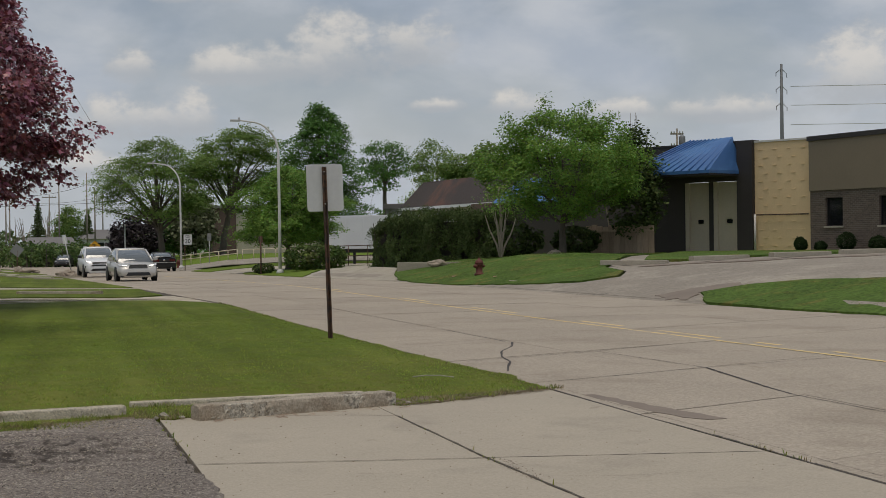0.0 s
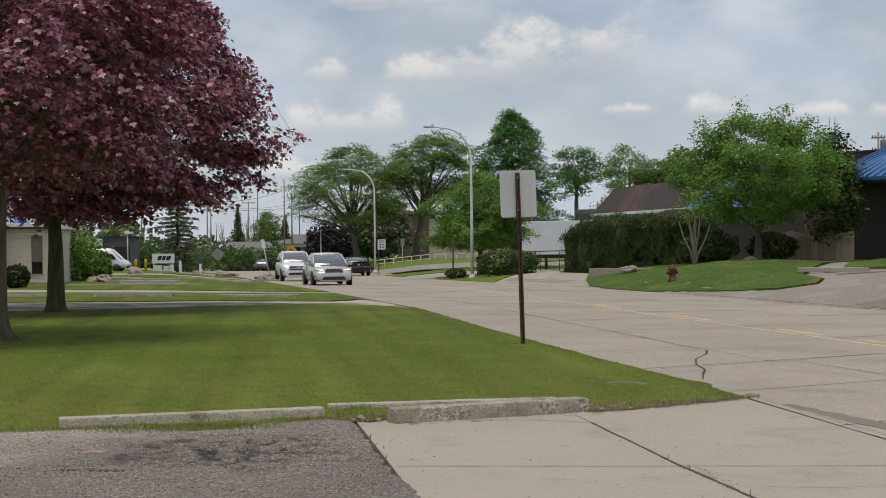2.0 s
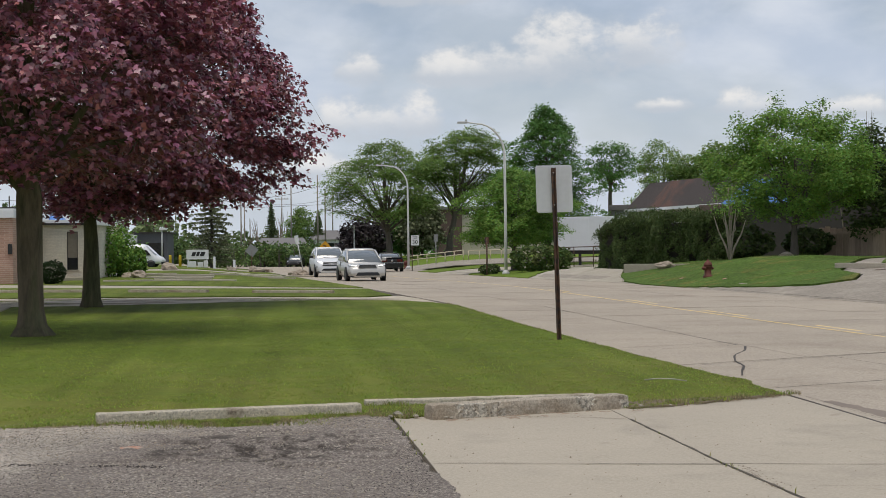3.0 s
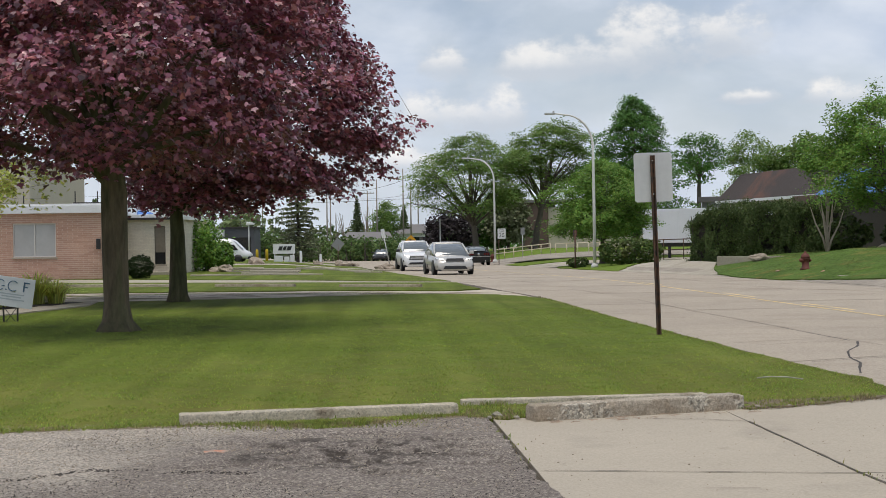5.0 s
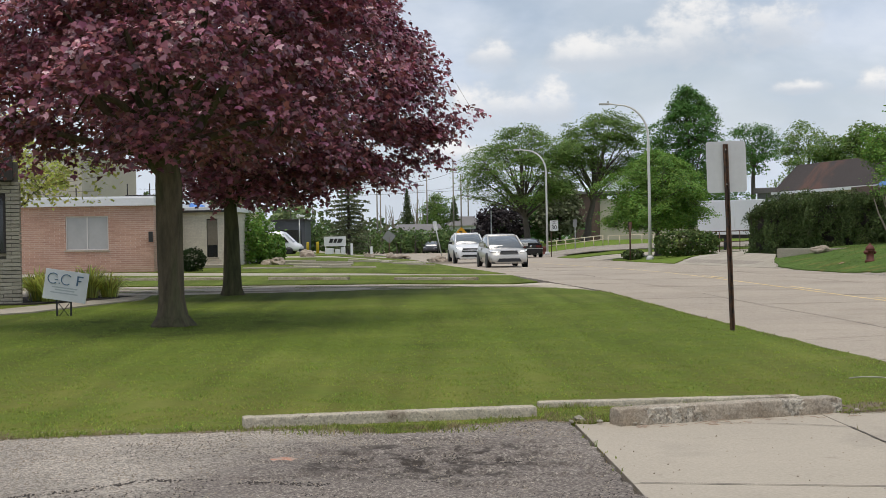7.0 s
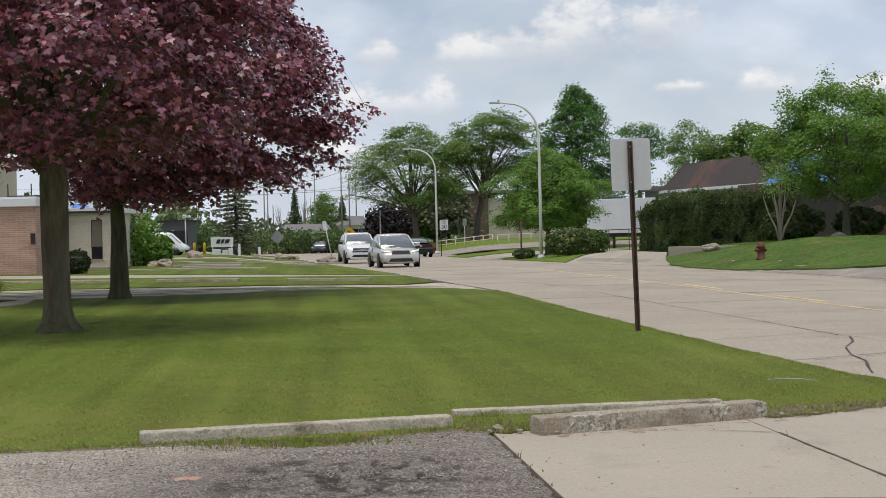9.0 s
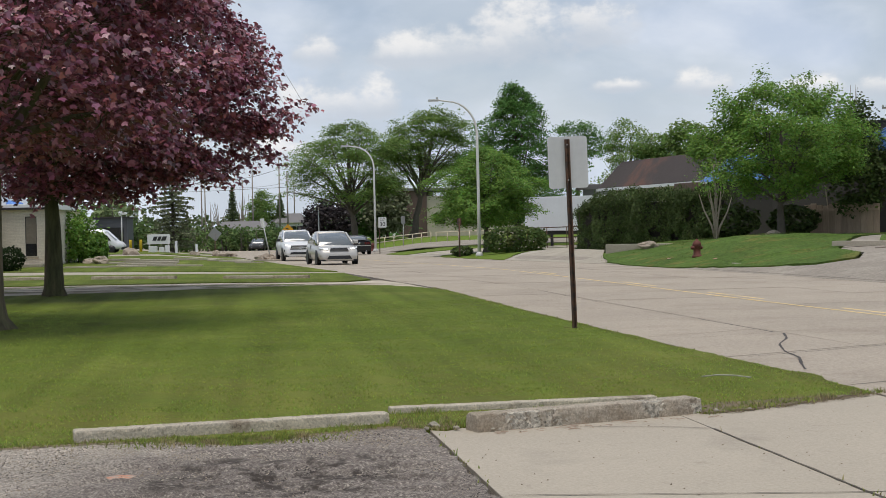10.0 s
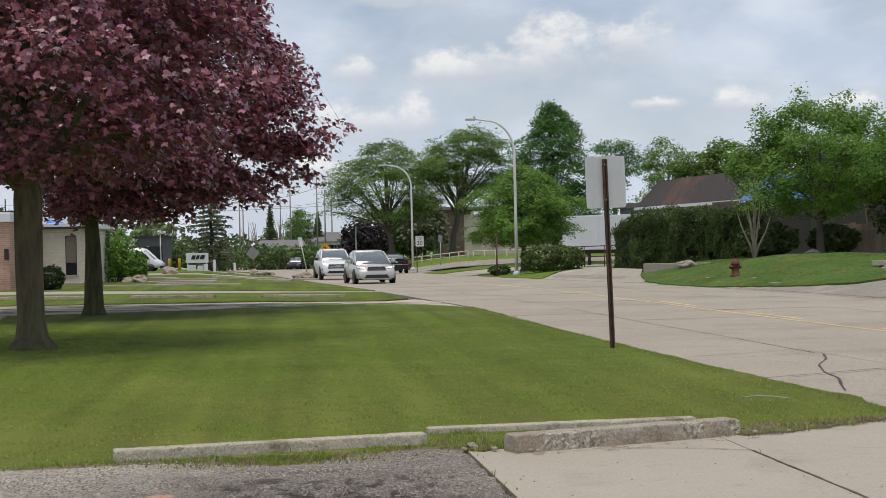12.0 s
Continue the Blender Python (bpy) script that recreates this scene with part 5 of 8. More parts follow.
    if spray:
        # every clump is a thin tilted layer that falls away from the trunk
        flatd = np.repeat(out, per, axis=0) * np.array([1, 1, 0])
        flatd /= np.linalg.norm(flatd, axis=1)[:, None] + 1e-6
        down = np.repeat(rng.normal(spray, 0.22, len(m)), per)[:, None]
        along_d = flatd - np.array([0, 0, 1]) * down
        along_d /= np.linalg.norm(along_d, axis=1)[:, None]
        side_d = np.stack([-flatd[:, 1], flatd[:, 0], np.zeros(len(flatd))], 1)
        up_d = np.cross(along_d, side_d) * -1
        up_d *= np.sign(up_d[:, 2:3])
        q = np.clip(rng.normal(0, 1, (len(rep), 3)), -1.8, 1.8)
        places = rep + flat[0] * (q[:, 0:1] * along_d + q[:, 1:2] * side_d) + flat[1] * q[:, 2:3] * up_d - np.array([0, 0, 0.25]) * flat[0] * (q[:, 1:2] ** 2)
        dr = up_d * 0.9 + along_d * 0.25 - np.array([0, 0, 0.4])
    crown = part("crown", leaf_mesh("crown", places, size, leaf, M[leaf_mat], rng, tilt, dr, hang), None, root)
    tagged(crown, kind="stuff")
    return root


tree("maple_tree", (-6.4, 26.5), [(2.3, 0.8), (2.46, 1.7), (2.78, 2.7), (3.2, 3.8), (3.7, 4.55), (4.3, 4.95), (5.2, 5.0), (6.0, 4.85), (6.8, 4.65), (7.6, 4.35), (9.0, 3.5), (10.4, 1.9), (11.2, 0.4)], 0.22, 2.3, "maple", 0.128, 1380, 46, (0.27, 0.06),
     "purple-leaved maple tree with a dark broad crown on the lawn", "purple", "bark", 3, 24, 0.55, 0.0, 0.7, 0.07, 0.4, flare=1.5, group="maples on the lawn", droop=0.95, freq=1.0, hang=1.0, fill=450, skirt=0.9, open_side=(-0.98, -0.2), spray=0.4,
     arms=[((6.0, -0.9, 4.5), 0.74, 12), ((5.7, -0.5, 4.2), 0.8, 6), ((5.3, -0.4, 3.4), 0.8, 7), ((5.3, 0.4, 5.9), 0.82, 6), ((4.5, 1.2, 3.1), 0.8, 6), ((4.0, -1.6, 3.1), 0.78, 5)])
tree("maple_tree", (-5.9, 14.3), [(2.9, 1.0), (3.15, 2.1), (3.5, 2.8), (4.3, 3.2), (5.4, 3.25), (6.6, 2.8), (8.0, 1.7), (9.0, 0.5)], 0.212, 2.7, "maple", 0.11, 800, 48, (0.25, 0.05),
     "purple-leaved maple tree with a thick flared trunk", "purple", "bark", 5, 20, 0.55, 0.02, 0.68, 0.1, 0.45, flare=2.0, group="maples on the lawn", droop=0.95, freq=1.0, hang=1.0, fill=30, skirt=0.1, open_side=(-0.9, -0.4), spray=0.35, waist=-0.04, boughs=[(2.55, (-1.7, -0.3, 4.6), 0.12), (2.7, (1.5, -0.4, 4.8), 0.11), (2.8, (0.3, 1.2, 5.2), 0.10), (2.9, (-0.5, -1.0, 5.0), 0.09)],
     arms=[((-3.9, 0.4, 3.8), 0.5, 12), ((-4.2, -0.3, 4.3), 0.5, 16), ((-3.9, 0.5, 5.2), 0.5, 14), ((-3.0, -1.2, 3.3), 0.7, 6)])


# ---------- near things ----------
def rounded_plate(w, h, r, thick, n=6):
    """A plate in the xz plane, centred, with round corners."""
    pts = []
    for cx, cz, a0 in ((w / 2 - r, h / 2 - r, 0), (-w / 2 + r, h / 2 - r, 90), (-w / 2 + r, -h / 2 + r, 180), (w / 2 - r, -h / 2 + r, 270)):
        for k in range(n + 1):
            a = radians(a0 + 90 * k / n)
            pts.append((cx + r * math.cos(a), cz + r * math.sin(a)))
    bm = bmesh.new()
    front = [bm.verts.new((x, -thick / 2, z)) for x, z in pts]
    back = [bm.verts.new((x, thick / 2, z)) for x, z in pts]
    bm.faces.new(front)
    bm.faces.new(back[::-1])
    for k in range(len(pts)):
        j = (k + 1) % len(pts)
        bm.faces.new((front[j], front[k], back[k], back[j]))
    return bm


def channel(bm, x, y, z0, z1, w=0.065, d=0.035, t=0.007):
    """A steel U-channel post, open towards -y."""
    box(bm, x - w / 2, x + w / 2, y - t / 2, y + t / 2, z0, z1)
    for s in (-1, 1):
        box(bm, x + s * w * 0.28 - t / 2, x + s * w * 0.28 + t / 2, y - d, y - t / 2, z0, z1)
        box(bm, x + s * w * 0.28 - (0 if s > 0 else 0.016), x + s * w * 0.28 + (0.016 if s > 0 else 0), y - d - t, y - d, z0, z1)


def road_sign_back():
    root = thing("road_sign", (3.0, 11.0, 0.0), 6, "blank aluminium back of a road sign on a rusty post", "road sign")
    root.rotation_euler = (0, radians(-1.5), radians(6))
    bm = bmesh.new()
    channel(bm, 0, 0, -0.3, 2.80)
    for k in range(26):
        box(bm, -0.006, 0.006, -0.005, 0.0045, 0.12 + k * 0.1, 0.135 + k * 0.1)
    part("post", bm, M["rust"], root, "rust-brown steel channel post")
    panel = part("panel", rounded_plate(0.61, 0.762, 0.045, 0.004), M["alu"], root, "bare aluminium panel seen from behind")
    panel.location = (0.012, 0.01, 2.46)
    for z in (2.2, 2.72):
        b = lathe("bolt", [(0.012, 0), (0.012, 0.012), (0.007, 0.016)], M["galv"], root, 8)
        b.location, b.rotation_euler = (0.0, -0.006, z), (radians(90), 0, 0)
    return root


road_sign_back()


def wheel_stop(name, a, b, width, height, label, seed=0, lift=0.0, chip=0.0, group="", surface="block", scars=()):
    """A cast concrete wheel stop from a to b with worn edges. scars: broken places on its front, as (from, to, slant) along the length."""
    a, b = Vector(a), Vector(b)
    length = (b - a).length
    mid = (a + b) / 2
    root = thing(name, (mid.x, mid.y, land(mid.x, mid.y) + lift), math.degrees(math.atan2(b.y - a.y, b.x - a.x)), label, "wheel stop", group)
    rows = max(40, int(length / (0.016 if chip > 0.015 else 0.05)))
    hw = width / 2
    prof = [(-hw * 1.05, -0.02), (-hw * 1.04, height * 0.18), (-hw * 1.03, height * 0.36), (-hw * 1.01, height * 0.54), (-hw, height * 0.72), (-hw * 0.99, height * 0.88), (-hw * 0.95, height * 0.97), (-hw * 0.86, height), (-hw * 0.5, height * 1.01),
            (0, height * 1.01), (hw * 0.5, height * 1.01), (hw * 0.9, height * 0.99), (hw, height * 0.85), (hw * 1.04, height * 0.4), (hw * 1.05, -0.02)]
    w = len(prof)

    def scar(u, y, z):
        wob = 0.05 * noise.noise((u * 14 + seed, z * 14, 3)) + 0.02 * noise.noise((u * 60, z * 60, 1))
        for u0, u1, slant in scars:
            v = z / height
            if u0 + slant * v + wob < u < u1 - slant * v + wob and (y < -hw * 0.4 or u1 - u0 < 0.09 and slant == 0):
                return 1.0
        return 0.0

    verts = []
    for k in range(rows + 1):
        u = k / rows
        x = -length / 2 + length * u
        f = 0.94 if k in (0, rows) else 1.0
        for y, z in prof:
            p = Vector((x, y * f, z * (f if z > 0 else 1)))
            e = noise.noise(Vector((x * 23 + seed, y * 30, z * 30))) * 0.0025
            edge = noise.noise(Vector((x * 9 + seed * 2, 0.3, 4))) + 0.6 * noise.noise(Vector((x * 31 + seed, 0.7, 2)))
            if z > height * 0.86 and abs(y) > hw * 0.8:
                e -= chip * 0.45 * max(0.0, edge + 0.15)
            if scars and scar(u, y, z):
                e -= 0.009 + 0.009 * abs(noise.noise(Vector((x * 40, y * 40, z * 45))))
            n = Vector((0, y, z - height * 0.4)).normalized()
            verts.append(p + n * e)
    faces = [(k * w + i, k * w + i + 1, (k + 1) * w + i + 1, (k + 1) * w + i) for k in range(rows) for i in range(w - 1)]
    spots = [bool(scars) and scar((k + 0.5) / rows, (prof[i][0] + prof[i + 1][0]) / 2, (prof[i][1] + prof[i + 1][1]) / 2) > 0 for k in range(rows) for i in range(w - 1)]
    faces += [tuple(range(w))[::-1], tuple(rows * w + i for i in range(w))]
    faces += [(k * w, (k + 1) * w, (k + 1) * w + w - 1, k * w + w - 1) for k in range(rows)]
    me = mesh_of("block", verts, faces, [M[surface], M["scar"]] if scars else M[surface])
    for k, hit in enumerate(spots):
        if hit:
            me.polygons[k].material_index = 1
    part("block", me, None, root)
    return root


wheel_stop("wheel_stop", (-3.10, 0.93), (-0.70, 1.36), 0.17, 0.092, "long pale concrete wheel stop with grass at its foot", 1, 0.01, 0.018, "wheel stops of the near car park", "palestop")
wheel_stop("wheel_stop", (-0.10, 0.78), (1.86, 1.38), 0.20, 0.135, "chipped weathered concrete wheel stop lying askew", 2, 0.004, 0.035, "wheel stops of the near car park", scars=((0.14, 0.262, 0.0), (0.275, 0.37, 0.035), (0.735, 0.80, 0.0), (0.96, 1.01, 0.0)))
wheel_stop("low_kerb", (-0.62, 1.95), (1.72, 2.12), 0.16, 0.065, "low concrete kerb half sunk in the lawn", 3, 0.0, 0.02, "", "palestop")
for _k, (_x, _y, _s) in enumerate([(-0.36, 0.98, 0.045), (-0.2, 0.86, 0.028), (-0.44, 0.84, 0.02), (2.0, 1.28, 0.022), (2.3, 1.33, 0.016), (0.1, 0.66, 0.014), (0.24, 0.7, 0.012), (0.05, 0.72, 0.016)]):
    _bm = bmesh.new()
    bmesh.ops.create_icosphere(_bm, subdivisions=2, radius=_s)
    for _v in _bm.verts:
        _v.co *= 1 + 0.9 * noise.noise(_v.co * 24 + Vector((_k, 0, 0)))
        _v.co.z *= 0.6
    _o = thing("concrete_chunk", (_x, _y, 0.02 + _s * 0.3), 40 * _k, "broken chunk of pale concrete", "rubble", "rubble by the wheel stop")
    part("chunk", _bm, M["kerb"], _o)
_rnd = random.Random(17)
_vs, _fs = [], []
for _k in range(46):
    _x = _rnd.uniform(0.0, 2.0)
    _y = 0.62 + 0.31 * _x + _rnd.uniform(-0.22, 0.06)
    _a, _l = _rnd.gauss(0.2, 0.5), _rnd.uniform(0.02, 0.11)
    tube_data(_vs, _fs, [(_x, _y, 0.011), (_x + _l * math.cos(_a) * 0.5, _y + _l * math.sin(_a) * 0.5, 0.016), (_x + _l * math.cos(_a), _y + _l * math.sin(_a), 0.010)], [0.003, 0.003, 0.002], 4)
tagged(part("dead_twigs", mesh_of("dead_twigs", _vs, _fs, M["fencewood"]), None), "dry brown twigs scattered beside the wheel stop", "twigs", kind="stuff")
_o = thing("strap", (2.78, 3.4, 0.062), 0, "pale strip of litter lying in the grass", "litter")
tube("strip", [(-0.2, 0.1, 0.0), (-0.05, 0.1, 0.01), (0.1, 0.02, 0.01), (0.22, -0.12, 0.0)], 0.007, M["litter"], _o, 6)


def yard_sign():
    root = thing("yard_sign", (-8.62, 18.0, -0.1), 2, "small white yard sign, tilted, on a black wire stand", "yard sign")
    board = part("board", boxed(-0.42, 0.42, -0.012, 0.012, -0.30, 0.29, 0.003), M["yardwhite"], root, "white board with blue lettering")
    board.location, board.rotation_euler = (0.05, 0, 0.71), (0, radians(9), 0)
    # three open shapes in slate blue, then pale bars
    for k, x in enumerate((-0.26, 0.0)):
        verts, faces = [], []
        tube_data(verts, faces, [(x + 0.10 * math.cos(radians(a)), -0.0145, 0.115 + 0.10 * math.sin(radians(a))) for a in range(40, 325, 15)], [0.010] * len(range(40, 325, 15)), 6)
        part("round_mark", mesh_of("round_mark", verts, faces, M["bluegrey"]), None, board, "slate-blue open ring")
    part("cross_mark", boxed(-0.225, -0.165, -0.019, -0.0125, 0.085, 0.103), M["bluegrey"], board, "short slate-blue bar")
    part("dot_mark", boxed(-0.142, -0.118, -0.019, -0.0125, 0.02, 0.044), M["bluegrey"], board, "small slate-blue dot")
    bm = bmesh.new()
    box(bm, 0.20, 0.23, -0.019, -0.0125, 0.02, 0.215)
    box(bm, 0.20, 0.32, -0.019, -0.0125, 0.19, 0.215)
    box(bm, 0.20, 0.29, -0.019, -0.0125, 0.105, 0.127)
    part("bar_mark", bm, M["bluegrey"], board, "slate-blue bars")
    for z, w in ((-0.05, 0.26), (-0.10, 0.2), (-0.155, 0.28)):
        part("text_bar", boxed(-w, w * 0.9, -0.015, -0.0125, z - 0.012, z + 0.012), M["palegrey"], board, "pale bar of small writing")
    verts, faces = [], []
    for s in (-1, 1):
        tube_data(verts, faces, [(s * 0.13, 0.03, -0.1), (s * 0.14, 0.03, 0.45)], [0.02, 0.02], 6)
    tube_data(verts, faces, [(-0.12, 0.03, 0.08), (0.13, 0.03, 0.40)], [0.008, 0.008], 5)
    tube_data(verts, faces, [(0.12, 0.03, 0.08), (-0.13, 0.03, 0.40)], [0.008, 0.008], 5)
    part("stand", mesh_of("stand", verts, faces, M["blackiron"]), None, root, "black crossed wire stand")


yard_sign()


# ---------- buildings ----------
def wall_frame(p, q):
    """Turn and length of a wall that runs from p to q, seen with p at the left."""
    return math.degrees(math.atan2(q[1] - p[1], q[0] - p[0])), math.dist(p, q)


def holed_wall(length, z0, z1, thick, holes):
    """A wall from x = 0 to length, front face at y = 0, with openings (x0, x1, z0, z1) right through it."""
    bm = bmesh.new()
    xs = sorted({0, length, *[v for h in holes for v in h[:2]]})
    zs = sorted({z0, z1, *[v for h in holes for v in h[2:]]})
    for xa, xb in zip(xs, xs[1:]):
        for za, zb in zip(zs, zs[1:]):
            if not any(h[0] <= xa and xb <= h[1] and h[2] <= za and zb <= h[3] for h in holes):
                vs = [bm.verts.new(c) for c in ((xa, 0, za), (xb, 0, za), (xb, 0, zb), (xa, 0, zb))]
                bm.faces.new(vs)
    bmesh.ops.remove_doubles(bm, verts=bm.verts, dist=1e-5)
    geom = bmesh.ops.extrude_face_region(bm, geom=bm.faces[:])["geom"]
    for v in geom:
        if isinstance(v, bmesh.types.BMVert):
            v.co.y += thick
    bmesh.ops.recalc_face_normals(bm, faces=bm.faces)
    return bm


def window(parent, x0, x1, z0, z1, glass="window", frame_mat="frame", bars=1, depth=0.09, sill=True, f=0.045):
    root = thing("window")
    root.parent = parent
    bm = bmesh.new()
    box(bm, x0, x0 + f, depth - 0.03, depth + 0.03, z0, z1)
    box(bm, x1 - f, x1, depth - 0.03, depth + 0.03, z0, z1)
    box(bm, x0 + f, x1 - f, depth - 0.03, depth + 0.03, z0, z0 + f)
    box(bm, x0 + f, x1 - f, depth - 0.03, depth + 0.03, z1 - f, z1)
    step = (x1 - x0) / (bars + 1)
    for k in range(bars):
        box(bm, x0 + step * (k + 1) - f / 2, x0 + step * (k + 1) + f / 2, depth - 0.032, depth + 0.032, z0 + f, z1 - f)
    part("window_frame", bm, M[frame_mat], root)
    for k in range(bars + 1):
        part("pane", boxed(x0 + step * k + f * 0.6, x0 + step * (k + 1) - f * 0.6, depth, depth + 0.012, z0 + f * 0.8, z1 - f * 0.8), M[glass], root)
    if sill:
        part("window_sill", boxed(x0 - 0.06, x1 + 0.06, -0.05, depth + 0.02, z0 - 0.07, z0 - 0.002, 0.008), M["kerb"], root)
    return root


def pink_building():
    z = land(-14, 50.8) - 0.08
    root = thing("office_building", (-22.7, 50.9, z), wall_frame((-22.7, 50.9), (-12.72, 50.78))[0], "low pink brick office building with a white fascia", "building")
    L = 10.0
    part("wall", holed_wall(L, -0.3, 2.86, 0.3, [(6.34, 8.12, 1.05, 2.46)]), M["pinkbrick"], root)
    window(root, 6.34, 8.12, 1.05, 2.46, "blind", "frame", 1)
    bm = holed_wall(14, -0.3, 2.86, 0.3, [(0.9, 1.9, 0.1, 2.3)])
    side = part("wall", bm, M["pinkbrick"], root)
    side.location, side.rotation_euler = (L, 0.3, 0), (0, 0, radians(90))
    part("door", boxed(L - 0.2, L - 0.14, 1.2, 2.2, 0.1, 2.3), M["frame"], root, "pale side door")
    part("letter_box", boxed(L - 0.2, L - 0.03, -0.1, -0.002, 1.35, 1.78, 0.01), M["blackiron"], root, "black wall box")
    part("fascia", boxed(-0.35, L + 0.08, -0.2, 14.6, 2.862, 3.2, 0.02), M["fascia"], root, "white metal fascia and roof edge")
    part("roof", boxed(-0.3, L + 0.05, -0.15, 14.5, 3.2, 3.26), M["white"], root)
    part("wall", boxed(0, 0.3, 0.3, 14.3, -0.3, 2.86), M["pinkbrick"], root)
    part("wall", boxed(0.3, L - 0.3, 14.0, 14.3, -0.3, 2.86), M["pinkbrick"], root)
    for x in (5.6, 7.9, 8.9):
        tube("roof_pipe", [(x, 5, 3.2), (x, 5, 3.95)], 0.03, M["darktrim"], root, 6)
    part("roof_unit", boxed(8.0, 9.6, 4, 6, 3.26, 3.42, 0.02), M["darktrim"], root)


pink_building()


def cream_building():
    z = land(-12, 57) - 0.05
    root = thing("cream_building", (-14.6, 56.9, z), -0.8, "cream brick building with tall dark windows", "building")
    L = 4.15
    part("wall", holed_wall(L, -0.3, 2.62, 0.25, [(3.22, 3.72, 0.55, 2.3), (1.0, 1.5, 0.55, 2.3)]), M["creambrick"], root)
    for x in (1.0, 3.22):
        window(root, x, x + 0.5, 0.55, 2.3, "bronze", "darktrim", 0, 0.1, True, 0.03)
        part("spandrel", boxed(x + 0.03, x + 0.47, 0.06, 0.085, 0.56, 1.1), M["window"], root)
        part("curtain", boxed(x + 0.03, x + 0.47, 0.06, 0.085, 1.104, 2.27), M["taupe"], root, "taupe drawn curtain")
    part("wall", boxed(L - 0.25, L, 0.25, 12, -0.3, 2.62), M["creambrick"], root)
    part("roof", boxed(-0.1, L + 0.2, -0.15, 12.2, 2.622, 2.85, 0.02), M["white"], root, "white flat roof edge")
    part("corner_pier", boxed(L + 0.003, L + 0.3, -0.12, 0.5, -0.3, 2.61, 0.01), M["fascia"], root, "pale rendered corner pier")
    part("gutter", boxed(-0.1, L + 0.2, -0.2, -0.152, 2.6, 2.7), M["darktrim"], root)
    part("step", boxed(L - 1.2, L - 0.1, -0.8, -0.01, -0.1, 0.22, 0.02), M["kerb"], root, "concrete step")


cream_building()
_o = thing("tarpaulin", (-12.3, 59.5, land(-12, 57) + 2.6), 10, "blue tarpaulin heaped on the flat roof", "tarpaulin")
_bm = bmesh.new()
bmesh.ops.create_icosphere(_bm, subdivisions=3, radius=1.0)
for _v in _bm.verts:
    _v.co = Vector((_v.co.x * 0.7, _v.co.y * 0.5, max(0.0, _v.co.z) * 0.4)) * (1 + 0.25 * noise.noise(_v.co * 2.2))
part("sheet", _bm, M["bluetarp"], _o)


def beige_block():
    root = thing("beige_hall", (-32, 69.0, land(-22, 69)), -1.0, "tall beige block-walled hall behind the offices", "building")
    part("wall", boxed(0, 12.3, 0, 14, -0.2, 5.9), M["beige"], root)
    part("parapet", boxed(-0.1, 12.4, -0.1, 14.1, 5.902, 6.05), M["kerb"], root)
    part("pipe", boxed(9.3, 9.5, -0.16, -0.004, 0, 5.8), M["frame"], root)


beige_block()


def grey_building():
    """The near building at the lawn's edge: block courses laid one by one at its corner."""
    root = thing("grey_building", (-10.86, 23.3, 0.0), 17, "grey-green block building at the edge of the lawn", "building")
    part("core", boxed(-9.0, -0.02, 0.02, 6.0, -0.2, 3.3), M["mortar"], root)
    part("fascia", boxed(-9.4, -0.14, -0.3, 6.2, 2.86, 3.5, 0.02), M["darktrim"], root, "dark overhanging eaves")
    w = window(root, -1.3, -0.32, 1.2, 2.55, "window", "darktrim", 0, -0.06, True, 0.05)
    rows, h = 32, 0.089
    me = None
    for r in range(rows):
        x = -0.0 - (0.2 if r % 2 else 0.0)
        cells = [(x, 0.0)] if r % 2 else []
        while x > -3.2:
            cells.append((x - 0.4, x))
            x -= 0.4
        for a, b in cells:
            z0 = 0.0 + r * h
            if b > -1.32 and a < -0.32 and z0 + h > 1.14 and z0 < 2.5:
                if b > -0.3:
                    a = -0.32
                else:
                    continue
            bm = boxed(a + 0.006, b - 0.004, -0.09, 0.018, z0 + 0.007, z0 + h - 0.007, 0.005)
            part("block", bm, M["greybrick"], root)
    for r in range(rows):
        for k in range(3):
            part("block", boxed(-0.018, 0.03, 0.03 + k * 0.4 - (0.2 if r % 2 else 0) * (k > 0), 0.42 + k * 0.4 - (0.2 if r % 2 else 0), r * h + 0.007, r * h + h - 0.007, 0.005), M["greybrick"], root)


grey_building()
sheet("planting_bed", ragged([(-16, 22.8), (-10.7, 22.9), (-9.2, 24.5), (-8.8, 26.2), (-9.6, 26.8), (-16, 26.6), (-16, 22.8)], 0.3, 0.08, 21)[:-1], M["mulch_shade"], 0.05, 0.08, label="dark mulched planting bed", category="planting bed")
sheet("front_path", [(-16, 17.2), (-11, 17.4), (-9.6, 19.2), (-8.3, 24.5), (-8.5, 26.8), (-9.2, 26.8), (-9.3, 24.6), (-10.6, 20.6), (-16, 19.4)], M["kerb"], 0.045, 0.08, label="curving pale concrete front path", category="path")


